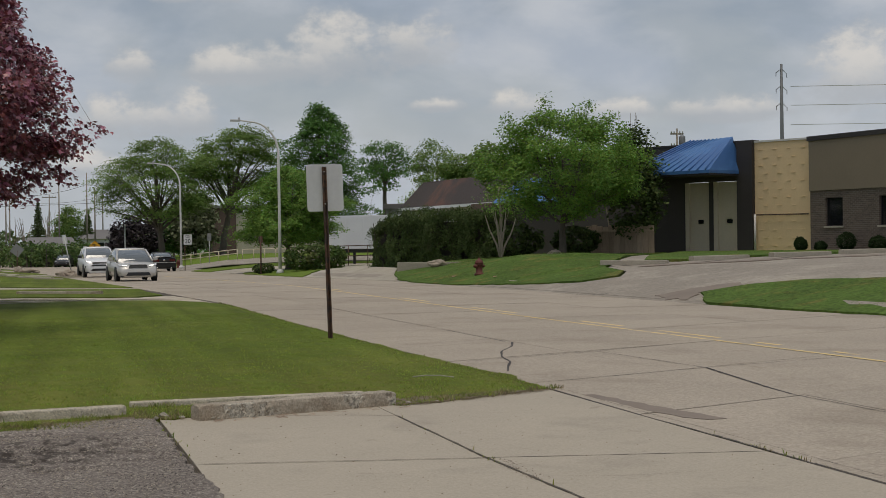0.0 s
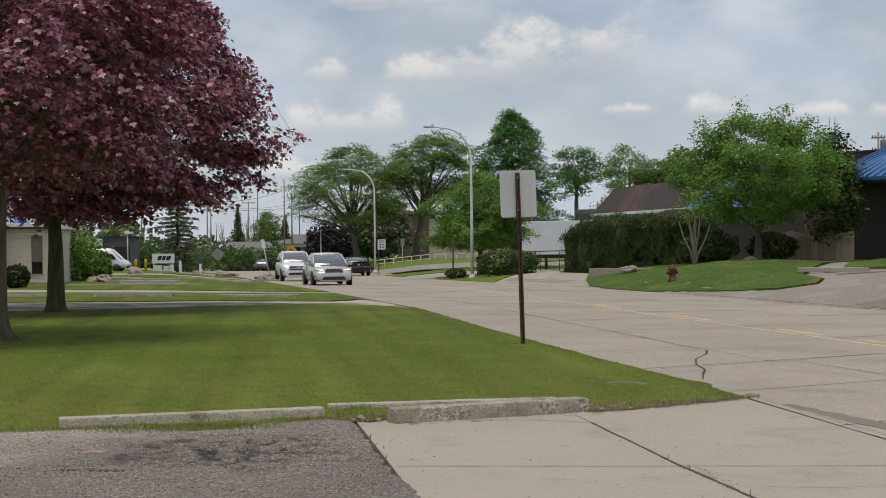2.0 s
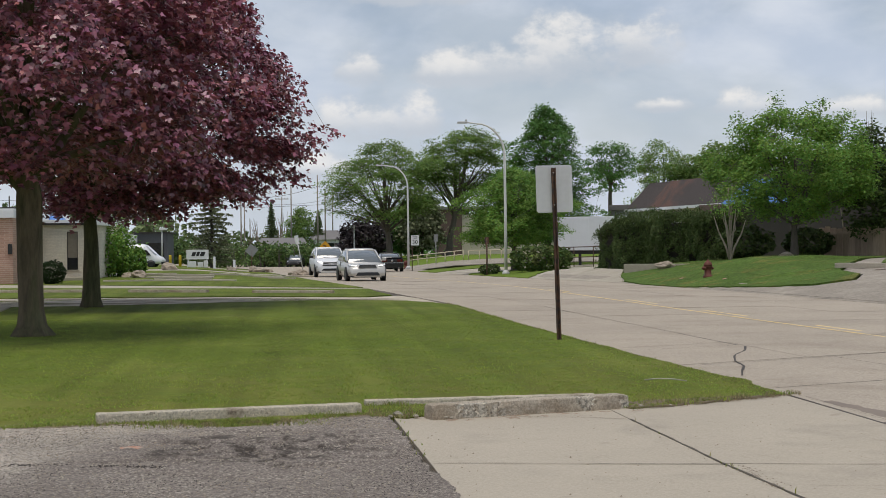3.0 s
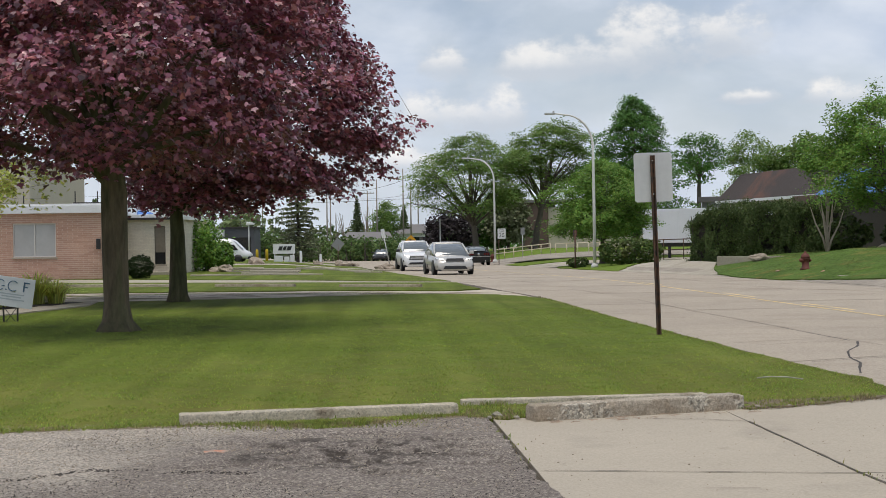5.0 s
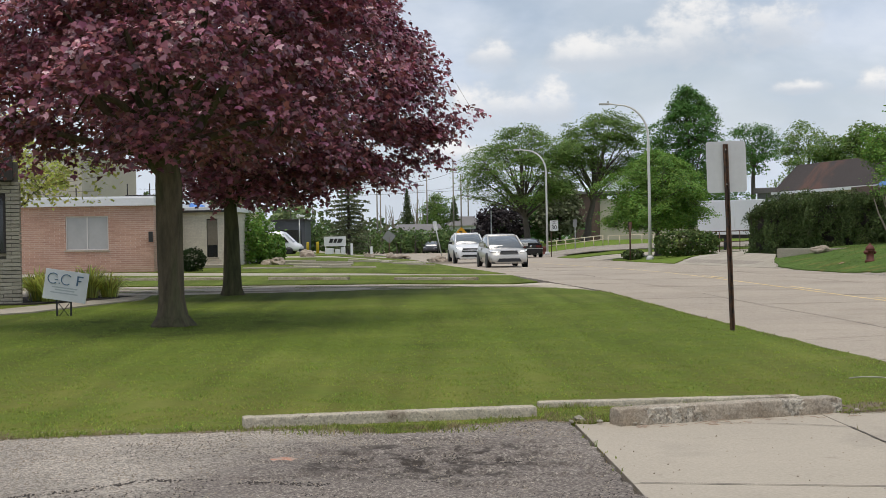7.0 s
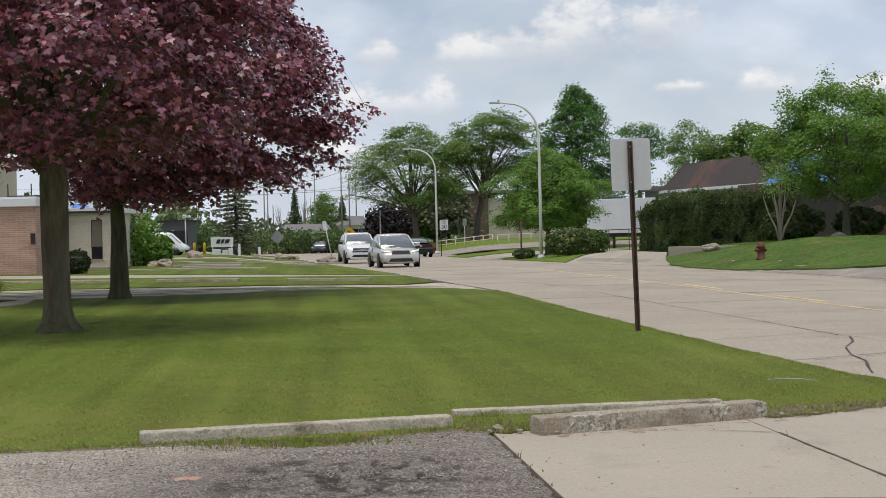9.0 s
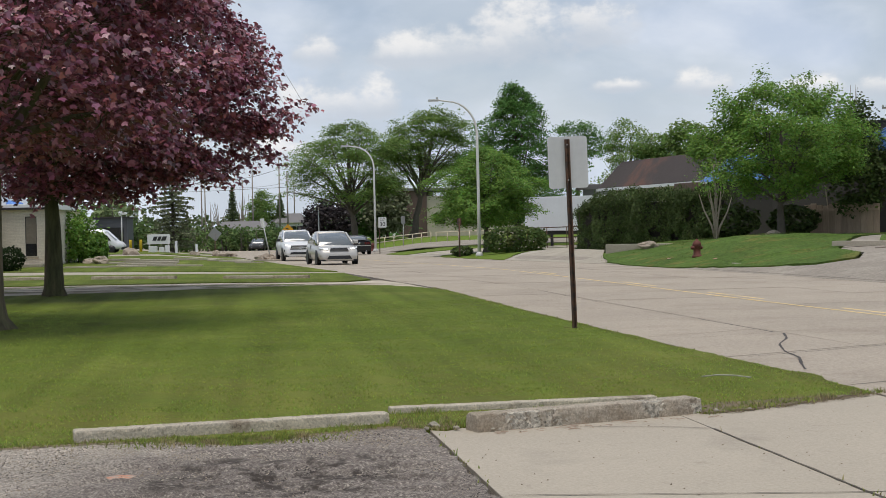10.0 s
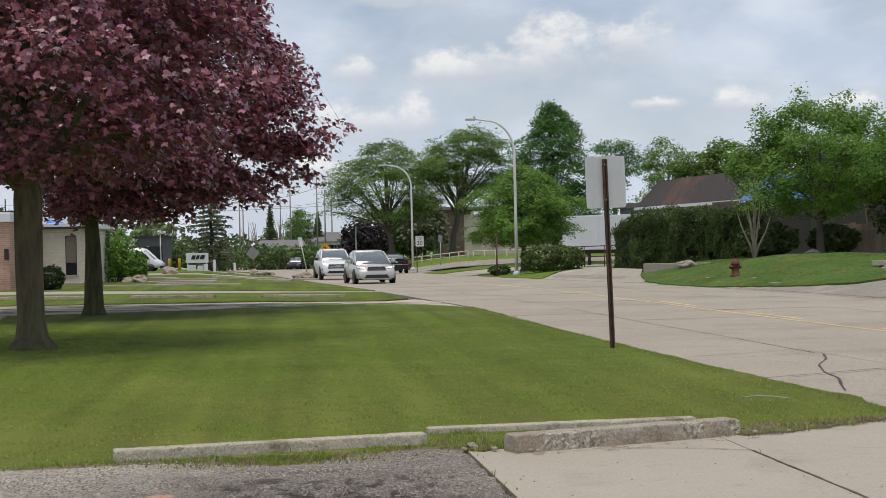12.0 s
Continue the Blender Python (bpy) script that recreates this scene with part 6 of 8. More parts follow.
def grass_clump(at, height, n, seed, label):
    rnd = random.Random(seed)
    root = thing("ornamental_grass", (at[0], at[1], land(*at) + 0.03), 0, label, "plant", "plants in the bed")
    verts, faces = [], []
    for k in range(n):
        a, r = rnd.uniform(0, 6.3), rnd.uniform(0.05, 0.22)
        h, out = height * rnd.uniform(0.55, 1.15), rnd.uniform(0.2, 0.85)
        base = Vector((r * math.cos(a), r * math.sin(a), 0))
        w = Vector((-math.sin(a), math.cos(a), 0)) * 0.014
        pts = [base + Vector((math.cos(a) * out * t * t, math.sin(a) * out * t * t, h * (1.25 * t - (0.3 + 0.5 * out) * t * t * t))) for t in (0, 0.35, 0.7, 1.0)]
        b = len(verts)
        for j, p in enumerate(pts):
            f = (1, 1.1, 0.8, 0.1)[j]
            verts += [p - w * f, p + w * f]
        faces += [(b + 2 * j, b + 2 * j + 1, b + 2 * j + 3, b + 2 * j + 2) for j in range(3)]
    part("blades", mesh_of("blades", verts, faces, M["leaf_y"]), None, root)


grass_clump((-10.7, 24.2), 0.9, 192, 1, "tuft of yellow-green ornamental grass in the bed")
grass_clump((-10.35, 23.9), 0.85, 192, 2, "tuft of yellow-green ornamental grass in the bed")
grass_clump((-9.75, 25.4), 0.95, 228, 3, "tuft of yellow-green ornamental grass in the bed")
grass_clump((-9.35, 25.7), 0.7, 156, 4, "tuft of yellow-green ornamental grass in the bed")
tree("small_tree", (-13.2, 28.3), [(2.5, 1.0), (2.8, 1.9), (3.2, 2.2), (4.0, 1.9), (4.8, 0.6)], 0.10, 1.6, "oval", 0.15, 130, 24, (0.24, 0.16), "small light-green tree leaning over the office corner", "leaf_y", "bark2", 21, 8, 0.7, -0.2, 0.35, 0.2, 0.8, lean=(1.2, -0.4))


def clipped_shrub(name, at, size, label, leaf="hedge", seed=1, n=2600, leafsize=0.09, group="", category="shrub", square=2.0, tilt=0.9, loose=0.0):
    """A dense shrub: a rounded body of leaves round short stems."""
    rng = np.random.default_rng(seed)
    root = thing(name, (at[0], at[1], land(*at)), 0, label, category, group)
    d = rng.normal(0, 1, (n, 3))
    d /= np.linalg.norm(d, axis=1)[:, None]
    box_r = (np.abs(d) ** square).sum(1) ** (1 / square)
    d = d / box_r[:, None]
    f = 0.72 + 0.28 * rng.uniform(0, 1, n) ** 0.5 + loose * rng.normal(0, 0.3, n)
    wob = np.array([1 + (0.22 + loose) * noise.noise((p[0] * 2.1 + seed, p[1] * 2.1, p[2] * 2.1)) + 0.1 * noise.noise((p[0] * 6 + seed, p[1] * 6, p[2] * 6)) for p in d.tolist()])
    p = d * (f * wob)[:, None] * (np.array(size) / 2)
    p[:, 2] += size[2] / 2
    p[:, 2] = np.maximum(p[:, 2], 0.04)
    verts, faces = [], []
    rnd = random.Random(seed)
    for k in range(7):
        a = rnd.uniform(0, 6.3)
        tube_data(verts, faces, [(0.1 * size[0] * math.cos(a), 0.1 * size[1] * math.sin(a), -0.05), (0.28 * size[0] * math.cos(a), 0.28 * size[1] * math.sin(a), size[2] * 0.7)], [0.03, 0.01], 5)
    part("stems", mesh_of("stems", verts, faces, M["bark2"]), None, root)
    leaves = part("foliage", leaf_mesh("foliage", p, leafsize, "spray", M[leaf], rng, tilt, d * 0.8), None, root)
    tagged(leaves, kind="stuff")
    return root


clipped_shrub("round_shrub", (-11.05, 50.2), (1.15, 1.1, 1.0), "dark round clipped shrub by the office wall", "darkshrub", 3, 3600, 0.06)
clipped_shrub("shrub", (-9.9, 63.7), (1.9, 2.0, 2.4), "loose bright green shrub beside the side drive", "leaf_a", 4, 3000, 0.13, loose=0.45)
clipped_shrub("shrub", (-11.0, 66.2), (2.4, 2.2, 2.5), "tall deep green shrub beside the side drive", "leaf_b", 5, 3200, 0.14, loose=0.4)
clipped_shrub("shrub", (-8.9, 64.3), (0.9, 0.9, 1.5), "loose bright green shrub beside the side drive", "leaf_a", 6, 1500, 0.12)


# long wheel stops and kerbs of the second drive
for _a, _b in (((-6.6, 37.7), (-3.95, 36.5)), ((-2.45, 35.8), (0.1, 34.6)), ((-12.5, 39.6), (-8.0, 38.2))):
    wheel_stop("wheel_stop", _a, _b, 0.2, 0.10, "grey weathered concrete wheel stop in the grass", 5, 0.02, 0.012, "wheel stops by the side drive", "block")


def rock(at, size, seed, label="pale rounded fieldstone in the grass"):
    root = thing("boulder", (at[0], at[1], land(*at)), 30 * seed, label, "boulder", "fieldstones along the verge")
    bm = bmesh.new()
    bmesh.ops.create_icosphere(bm, subdivisions=3, radius=0.5)
    for v in bm.verts:
        n = noise.noise(v.co * 2.6 + Vector((seed * 3, 0, 0))) * 0.5 + noise.noise(v.co * 7 + Vector((seed, 4, 0))) * 0.14
        v.co = Vector((v.co.x * size[0], v.co.y * size[1], v.co.z * size[2])) * (1 + n)
        v.co.z += size[2] * 0.28
    part("stone", bm, M["rock"], root)


for _k, (_at, _s) in enumerate([((-0.45, 75.8), (0.9, 0.7, 0.5)), ((-1.0, 75.5), (0.5, 0.5, 0.4)), ((-0.1, 74.4), (0.5, 0.4, 0.3)), ((-8.5, 60.7), (1.0, 0.7, 0.5)), ((-9.1, 61.6), (0.8, 0.6, 0.35)), ((-9.0, 86.0), (1.1, 0.8, 0.6)), ((-5.4, 98.0), (0.7, 0.5, 0.4)),
                                ((-3.4, 103.5), (1.1, 0.7, 0.45)), ((-2.7, 104), (0.7, 0.5, 0.35)), ((-4.0, 105), (0.9, 0.6, 0.6))]):
    rock(_at, _s, _k)
rock((14.0, 46.6), (0.7, 0.5, 0.35), 11, "pale stone on the grassy mound")
rock((18.6, 45.2), (0.55, 0.4, 0.3), 12, "pale stone at the foot of the tree")


# ---------- hydrants, posts, lamps, signs ----------
def hydrant(at, turn, scale=1.0, label="faded red fire hydrant in the grass", group="fire hydrants"):
    root = thing("fire_hydrant", (at[0], at[1], land(*at)), turn, label, "fire hydrant", group)
    lathe("barrel", [(0.15, -0.05), (0.15, 0.04), (0.105, 0.06), (0.10, 0.36), (0.125, 0.38), (0.125, 0.42)], M["hydrant"], root)
    lathe("bonnet", [(0.13, 0.42), (0.13, 0.46), (0.115, 0.52), (0.08, 0.58), (0.035, 0.61), (0.035, 0.66), (0.02, 0.665)], M["hydrant"], root)
    for a, r, l in ((0, 0.055, 0.18), (180, 0.055, 0.18), (-90, 0.075, 0.2)):
        n = lathe("nozzle_cap", [(r, 0), (r, l * 0.6), (r * 1.15, l * 0.6), (r * 1.15, l * 0.95), (r * 0.4, l * 0.95), (r * 0.4, l * 1.15)], M["hydrant"], root, 12)
        n.location, n.rotation_euler = (0, 0, 0.33), (0, radians(90), radians(a))
    root.scale = (scale * 1.2, scale * 1.2, scale * 0.92)
    return root


hydrant((13.35, 38.2), 200, 0.98)
hydrant((8.2, 106.5), 180, 1.1, "faded red fire hydrant beside a lamp post")


def street_lamp(at, height, arm, label):
    root = thing("street_lamp", (at[0], at[1], land(*at)), 0, label, "street lamp", "street lamps along the road")
    lathe("base", [(0.2, -0.05), (0.2, 0.1), (0.14, 0.2), (0.12, 0.22)], M["pole"], root, 12)
    r = arm * 0.62
    pts = [(0, 0, 0.2), (0, 0, height * 0.4), (-0.02, 0, height * 0.78)]
    for k in range(1, 9):
        a = radians(90 * k / 8)
        pts.append((-0.02 - r * (1 - math.cos(a)), 0, height * 0.78 + (height * 0.205) * math.sin(a)))
    pts.append((-arm * 0.86, 0, height * 0.995))
    tube("pole", pts, [0.095, 0.08, 0.07] + [0.06] * 5 + [0.045] * 3 + [0.04], M["pole"], root, 10, "pale curved steel pole")
    head = part("lamp_head", boxed(-arm - 0.12, -arm + 0.42, -0.11, 0.11, height * 0.986, height * 0.999, 0.03), M["galv"], root, "flat grey lamp head")
    part("photocell", boxed(-arm + 0.3, -arm + 0.4, -0.05, 0.05, height * 1.0, height * 1.012, 0.01), M["galv"], head)
    return root


street_lamp((10.4, 66.6), 8.25, 2.45, "curved pale steel street lamp on the grass island")
street_lamp((8.25, 104.5), 8.25, 2.4, "curved pale steel street lamp beside a hydrant")


def text(parent, words, size, at, material, name="lettering"):
    cu = bpy.data.curves.new(name, "FONT")
    cu.body, cu.size, cu.align_x, cu.align_y, cu.extrude = words, size, "CENTER", "CENTER", 0.002
    tmp = bpy.data.objects.new(name, cu)
    me = bpy.data.meshes.new_from_object(tmp)
    bpy.data.objects.remove(tmp)
    me.materials.append(material)
    ob = part(name, me, None, parent)
    ob.location, ob.rotation_euler = at, (radians(90), 0, 0)
    return ob


def speed_sign():
    root = thing("speed_limit_sign", (8.15, 98.4, land(8.15, 98.4)), 0, "white speed limit 30 sign on a steel post", "road sign")
    tube("post", [(-0.12, 0.03, -0.2), (-0.12, 0.03, 2.62)], 0.032, M["rust"], root, 6)
    plate = part("panel", rounded_plate(0.61, 0.762, 0.04, 0.006), M["signwhite"], root)
    plate.location = (0.1, 0, 2.28)
    text(plate, "SPEED", 0.13, (0, -0.006, 0.28), M["ink"])
    text(plate, "LIMIT", 0.13, (0, -0.006, 0.14), M["ink"])
    text(plate, "30", 0.42, (0, -0.006, -0.14), M["ink"])


speed_sign()


def warning_sign():
    root = thing("warning_sign", (3.3, 166.8, land(3.3, 166.8)), 0, "amber diamond warning sign above a small plate", "road sign")
    tube("post", [(0, 0.05, -0.2), (0, 0.05, 2.6)], 0.04, M["galv"], root, 6)
    d = part("panel", rounded_plate(0.95, 0.95, 0.05, 0.01), M["signyellow"], root)
    d.location, d.rotation_euler = (0, 0, 2.3), (0, radians(45), 0)
    part("arrow_bar", boxed(-0.05, 0.05, -0.03, -0.012, 2.05, 2.4), M["ink"], root, "black bent arrow")
    part("arrow_bar", boxed(-0.28, 0.05, -0.03, -0.012, 2.4, 2.5), M["ink"], root, "black bent arrow")
    part("plate", boxed(-0.3, 0.3, -0.01, 0.01, 1.1, 1.6), M["signwhite"], root)


warning_sign()


def leaning_sign():
    root = thing("leaning_sign", (-0.3, 77.9, land(-0.3, 77.9)), 0, "small white sign on a post leaning over the verge", "road sign")
    root.rotation_euler = (0, radians(-11), 0)
    tube("post", [(0, 0, -0.3), (0, 0, 2.35)], 0.035, M["galv"], root, 6)
    part("panel", boxed(-0.12, 0.12, -0.02, -0.004, 1.95, 2.5), M["signwhite"], root)


leaning_sign()
_o = thing("road_sign", (-4.1, 105, land(-4.1, 105)), 0, "grey back of a diamond road sign on a post", "road sign")
tube("post", [(0, 0, -0.2), (0.05, 0, 1.7)], 0.04, M["rust"], _o, 6)
_d2 = part("panel", rounded_plate(0.76, 0.76, 0.05, 0.006), M["greensign"], _o)
_d2.location, _d2.rotation_euler = (0.03, -0.03, 1.35 + 0.35), (0, radians(38), 0)
_o = thing("sign_post", (9.6, 68.3, land(9.6, 68.3)), 0, "dark rusty post with a small marker on top", "sign post")
tube("post", [(0, 0, -0.2), (0, 0, 2.1)], 0.045, M["rust"], _o, 6)
part("marker", boxed(-0.11, 0.11, -0.03, 0.03, 1.75, 2.12, 0.01), M["rust"], _o)
_o = thing("road_sign", (10.6, 106.1, land(10.6, 106.1)), 0, "small green sign on a thin post", "road sign")
tube("post", [(0, 0, -0.2), (0, 0, 2.2)], 0.03, M["galv"], _o, 6)
part("panel", boxed(-0.16, 0.16, -0.03, -0.01, 1.75, 2.35), M["greensign"], _o)
_o = thing("light_pole", (5.15, 130.2, land(5.15, 130.2)), 0, "plain thin steel pole beside the road", "pole")
tube("pole", [(0, 0, -0.2), (0, 0, 4.2)], [0.08, 0.06], M["galv"], _o, 8)


def utility_pole(at, height, label, arms=1, name="utility_pole", thick=0.12, reach=1.1):
    root = thing(name, (at[0], at[1], land(*at)), 0, label, "utility pole", "utility poles")
    tube("pole", [(0, 0, -0.3), (0, 0, height)], [thick, thick * 0.6], M["wood"], root, 8)
    for k in range(arms):
        z = height - 0.4 - k * 0.9
        part("crossarm", boxed(-reach, reach, -0.06, 0.06, z - 0.06, z + 0.06), M["wood"], root)
        for x in (-0.9 * reach, -0.45 * reach, 0.45 * reach, 0.9 * reach):
            lathe("insulator", [(0.05, z + 0.06), (0.05, z + 0.2), (0.02, z + 0.24)], M["galv"], root, 6).location = (x, 0, 0)
    return root


for _at, _h, _n in (((3.0, 192.8), 11.4, 0), ((3.75, 182), 9.1, 0), ((6.0, 223), 10.6, 0), ((-13, 205), 9.5, 1), ((-7.4, 190), 9.6, 0), ((-7.2, 200), 9.6, 1), ((-0.64, 190), 10.6, 0), ((-19, 230), 11, 1), ((-2, 235), 9.5, 1)):
    utility_pole(_at, _h, "wooden utility pole with a crossarm" if _n else "bare wooden utility pole", _n)
_o = utility_pole((43.4, 89.3), 9.6, "wooden utility pole with a transformer can", 2, reach=0.5)
lathe("transformer", [(0.22, 8.2), (0.25, 8.25), (0.25, 9.0), (0.1, 9.1)], M["darkmetal"], _o, 10).location = (0.4, 0, 0)
for _k, (_p, _q) in enumerate([((-60, 210, 9.2), (-13, 205, 8.0)), ((-13, 205, 8.2), (-7.2, 200, 8.2)), ((-7.2, 200, 8.2), (3.0, 192.8, 9.4)), ((3.0, 192.8, 9.4), (20, 190, 9.2)), ((-7.2, 200, 7.4), (6.0, 223, 8.6)), ((-60, 215, 7.2), (3.75, 182, 6.6))]):
    _o = thing("overhead_wire", (0, 0, 0), 0, "thin dark overhead wire sagging between poles", "wire", "overhead wires")
    tube("wire", [tuple(np.array(_p) * (1 - t) + np.array(_q) * t - np.array([0, 0, 2.4 * t * (1 - t)])) for t in np.linspace(0, 1, 9)], 0.025, M["blackiron"], _o, 4)


def pylon():
    root = thing("transmission_pole", (141.1, 260.2, land(141, 260)), 28, "tall grey steel transmission pole with three arms", "pylon")
    tube("mast", [(0, 0, -0.5), (0, 0, 36.0)], [0.6, 0.25], M["darkmetal"], root, 10)
    for z in (34.2, 30.8, 27.4):
        tube("arm", [(-1.9, 0, z - 0.1), (0, 0, z + 0.9), (1.9, 0, z - 0.1)], [0.06, 0.09, 0.06], M["darkmetal"], root, 6)
        for s in (-1.7, 1.7):
            tube("insulator", [(s * 1.1, 0, z), (s * 1.1, 0, z - 0.8)], 0.07, M["darktrim"], root, 6)
    for z in (33.2, 29.4, 25.5):
        o = thing("overhead_wire", (0, 0, 0), 0, "thin overhead power line", "wire", "overhead wires")
        a, b = Vector((142.7, 259.4, z - 1.9)), Vector((420, 150, z + 9))
        tube("wire", [a.lerp(b, t) - Vector((0, 0, 14 * t * (1 - t))) for t in np.linspace(0, 1, 10)], 0.07, M["galv"], o, 4)


pylon()


# ---------- across the road ----------
def shop_building():
    """Dark building with two tall doors under a blue metal canopy, a yellow-beige wall beside it, and a brown brick office."""
    p, q = (24.2, 52.0), (29.0, 42.85)
    turn, L = wall_frame(p, q)
    z = 0.86
    root = thing("workshop_building", (p[0], p[1], z), turn, "dark workshop building with cream doors and a blue canopy", "building")

    def at(x, y):
        """Distance along the facade of a place on plan."""
        d = Vector((q[0] - p[0], q[1] - p[1])).normalized()
        return (Vector((x - p[0], y - p[1]))).dot(d)

    d1, d2, d3, d4 = at(25.83, 48.6), at(26.41, 47.4), at(26.53, 47.2), at(27.12, 46.0)
    pier0, pier1 = at(27.17, 45.9), at(27.55, 45.2)
    top = 4.72
    part("wall", holed_wall(pier0, -0.3, top, 0.3, [(d1, d2, 0.05, 3.08), (d3, d4, 0.05, 3.08)]), M["darkwall"], root)
    for a, b in ((d1, d2), (d3, d4)):
        door = part("door", boxed(a + 0.22, b, 0.12, 0.18, 0.05, 3.06), M["door"], root, "tall cream door with a small dark window")
        part("door_window", boxed((a + b) / 2 + 0.0, (a + b) / 2 + 0.28, 0.09, 0.118, 1.25, 1.42), M["window"], door, "small dark window")
        part("door_frame", boxed(a, a + 0.2, 0.02, 0.16, 0.05, 3.06), M["door"], root)
    part("pier", boxed(pier0, pier1, -0.25, 0.3, -0.3, 4.78), M["darktrim"], root, "dark brown pier")
    part("roof", boxed(-4, L, 0.3, 16, top - 0.25, top - 0.1), M["darktrim"], root)
    part("wall", boxed(-4, 0, 0, 0.3, -0.3, top), M["darkwall"], root)
    part("coping", boxed(-4, pier0 - 0.01, -0.06, 0.36, top + 0.002, top + 0.07), M["darktrim"], root)
    # yellow-beige wall: panels with short proud clips in rows
    wl = part("wall", boxed(pier1, L + 0.05, -0.05, 0.3, -0.3, 4.66), M["yellowbeige"], root, "yellow-beige rendered wall with rows of small ledges")
    w = L + 0.05 - pier1
    cols = 4
    for r in range(13):
        for c in range(cols):
            x = pier1 + w * (c + 0.5 + (0.3 if r % 2 else -0.05)) / cols
            if x < L - 0.15:
                part("ledge", boxed(x - 0.1, x + 0.1, -0.082, -0.052, 0.25 + r * 0.34, 0.28 + r * 0.34, 0.008), M["yellowbeige"], wl)
    part("coping", boxed(pier1 - 0.02, L + 0.07, -0.1, 0.34, 4.662, 4.74), M["frame"], root)
    part("rail", boxed(pier1 + 0.1, L, -0.2, -0.15, 1.55, 1.6), M["rust"], root, "brown horizontal pipe on the wall")
    tube("downpipe", [(pier1 + 0.1, -0.2, 0), (pier1 + 0.1, -0.2, 1.6)], 0.05, M["frame"], root, 8)
    # canopy: a hipped half-roof with standing seams
    c0, c1 = d1 - 2.0, pier0 + 0.12
    ridge = c0 + 0.46 * (c1 - c0)
    e0, e1, r0, r1 = (c0, -2.3, 3.5), (c1, -2.3, 3.5), (ridge, 0.0, 4.86), (c1 - 0.5, 0.0, 5.0)
    b0, b1 = (c0, 0.0, 3.5), (c1, 0.0, 3.5)
    verts = [e0, e1, r1, r0, b0, b1]
    low = [(x, y, zz - 0.14) for x, y, zz in (e0, e1, b1, b0)]
    part("canopy", mesh_of("canopy", verts + low, [(0, 1, 2, 3), (1, 5, 2), (4, 0, 3), (6, 7, 1, 0), (7, 8, 5, 1), (9, 6, 0, 4), (9, 8, 7, 6)], M["bluemetal"]), None, root, "blue standing-seam metal canopy")
    can = [o for o in root.children if o.name.startswith("canopy")][0]
    for k in range(12):
        f = (k + 0.5) / 12
        a, b = Vector(e0).lerp(Vector(e1), f), None
        xr = ridge + (c1 - 0.5 - ridge) * min(1, max(0, (a.x - c0 - 0.2) / (c1 - c0 - 0.4)))
        b = Vector((xr, 0.0, 4.93))
        tube("seam", [a + Vector((0, -0.01, 0.02)), b + Vector((0, 0, 0.02))], 0.04, M["bluemetal"], can, 4)
    part("soffit", boxed(c0 + 0.02, c1 - 0.02, -2.27, -0.01, 3.28, 3.358), M["darktrim"], root)
    # brown office, standing a little forward
    p2, q2 = (28.78, 42.5), (30.4, 33.6)
    t2, L2 = wall_frame(p2, q2)
    office = thing("brown_office", (p2[0], p2[1], 0.86), t2, "brown brick office with a tan panelled upper wall", "building")
    holes = [(0.95, 2.0, 1.05, 2.2), (4.1, 5.2, 1.05, 2.2), (7.2, 8.2, 1.05, 2.2)]
    part("wall", holed_wall(L2, -0.3, 2.5, 0.3, holes), M["brownbrick"], office)
    for h in holes:
        window(office, *h, "window", "darktrim", 0, 0.12, True, 0.03)
    part("upper_wall", boxed(0, L2, -0.06, 0.3, 2.502, 4.55), M["tanpanel"], office, "plain tan panelled upper wall")
    part("coping", boxed(-0.05, L2 + 0.05, -0.12, 0.36, 4.552, 4.74), M["darktrim"], office, "dark brown coping")
    part("wall", boxed(0, 0.3, 0.3, 10, -0.3, 4.5), M["darkwall"], office)
    part("roof", boxed(0.3, L2, 0.3, 14, 4.2, 4.3), M["darktrim"], office)
    part("roof_vent", boxed(2.0, 2.25, 6.0, 6.25, 4.3, 5.25, 0.02), M["galv"], office)


shop_building()
for _k, (_x, _y, _w, _h) in enumerate([(27.9, 41.7, 0.55, 0.6), (28.3, 40.8, 0.5, 0.42), (28.65, 39.4, 0.75, 0.78), (29.0, 37.7, 0.7, 0.6), (29.2, 36.0, 0.75, 0.7)]):
    clipped_shrub("conifer_shrub", (_x, _y), (_w, _w, _h), "small dark clipped shrub before the brown office", "darkshrub", 40 + _k, 3000, 0.045, "shrubs before the office")
sheet("front_verge", [(25.4, 47.2), (27.2, 43.9), (28.6, 41.2), (30.0, 33.5), (27.4, 34.3), (24.0, 32.8), (20.8, 32.2), (18.4, 32.1), (17.7, 33.4), (19.2, 36.6), (23.2, 43.6), (24.6, 46.4)], M["bank"], 0.07, 0.1, 1.0, label="grass strip before the buildings", category="lawn")
for _a, _b in (((15.95, 32.8), (17.6, 31.2)), ((18.0, 30.3), (20.5, 31.5)), ((20.7, 30.2), (23.4, 31.4)), ((24.2, 32.0), (26.8, 33.6)), ((17.3, 17.2), (18.2, 14.6))):
    wheel_stop("wheel_stop", _a, _b, 0.22, 0.13, "pale concrete wheel stop in the far car park", 8, 0.03, 0.01, "wheel stops of the far car park", "kerb")


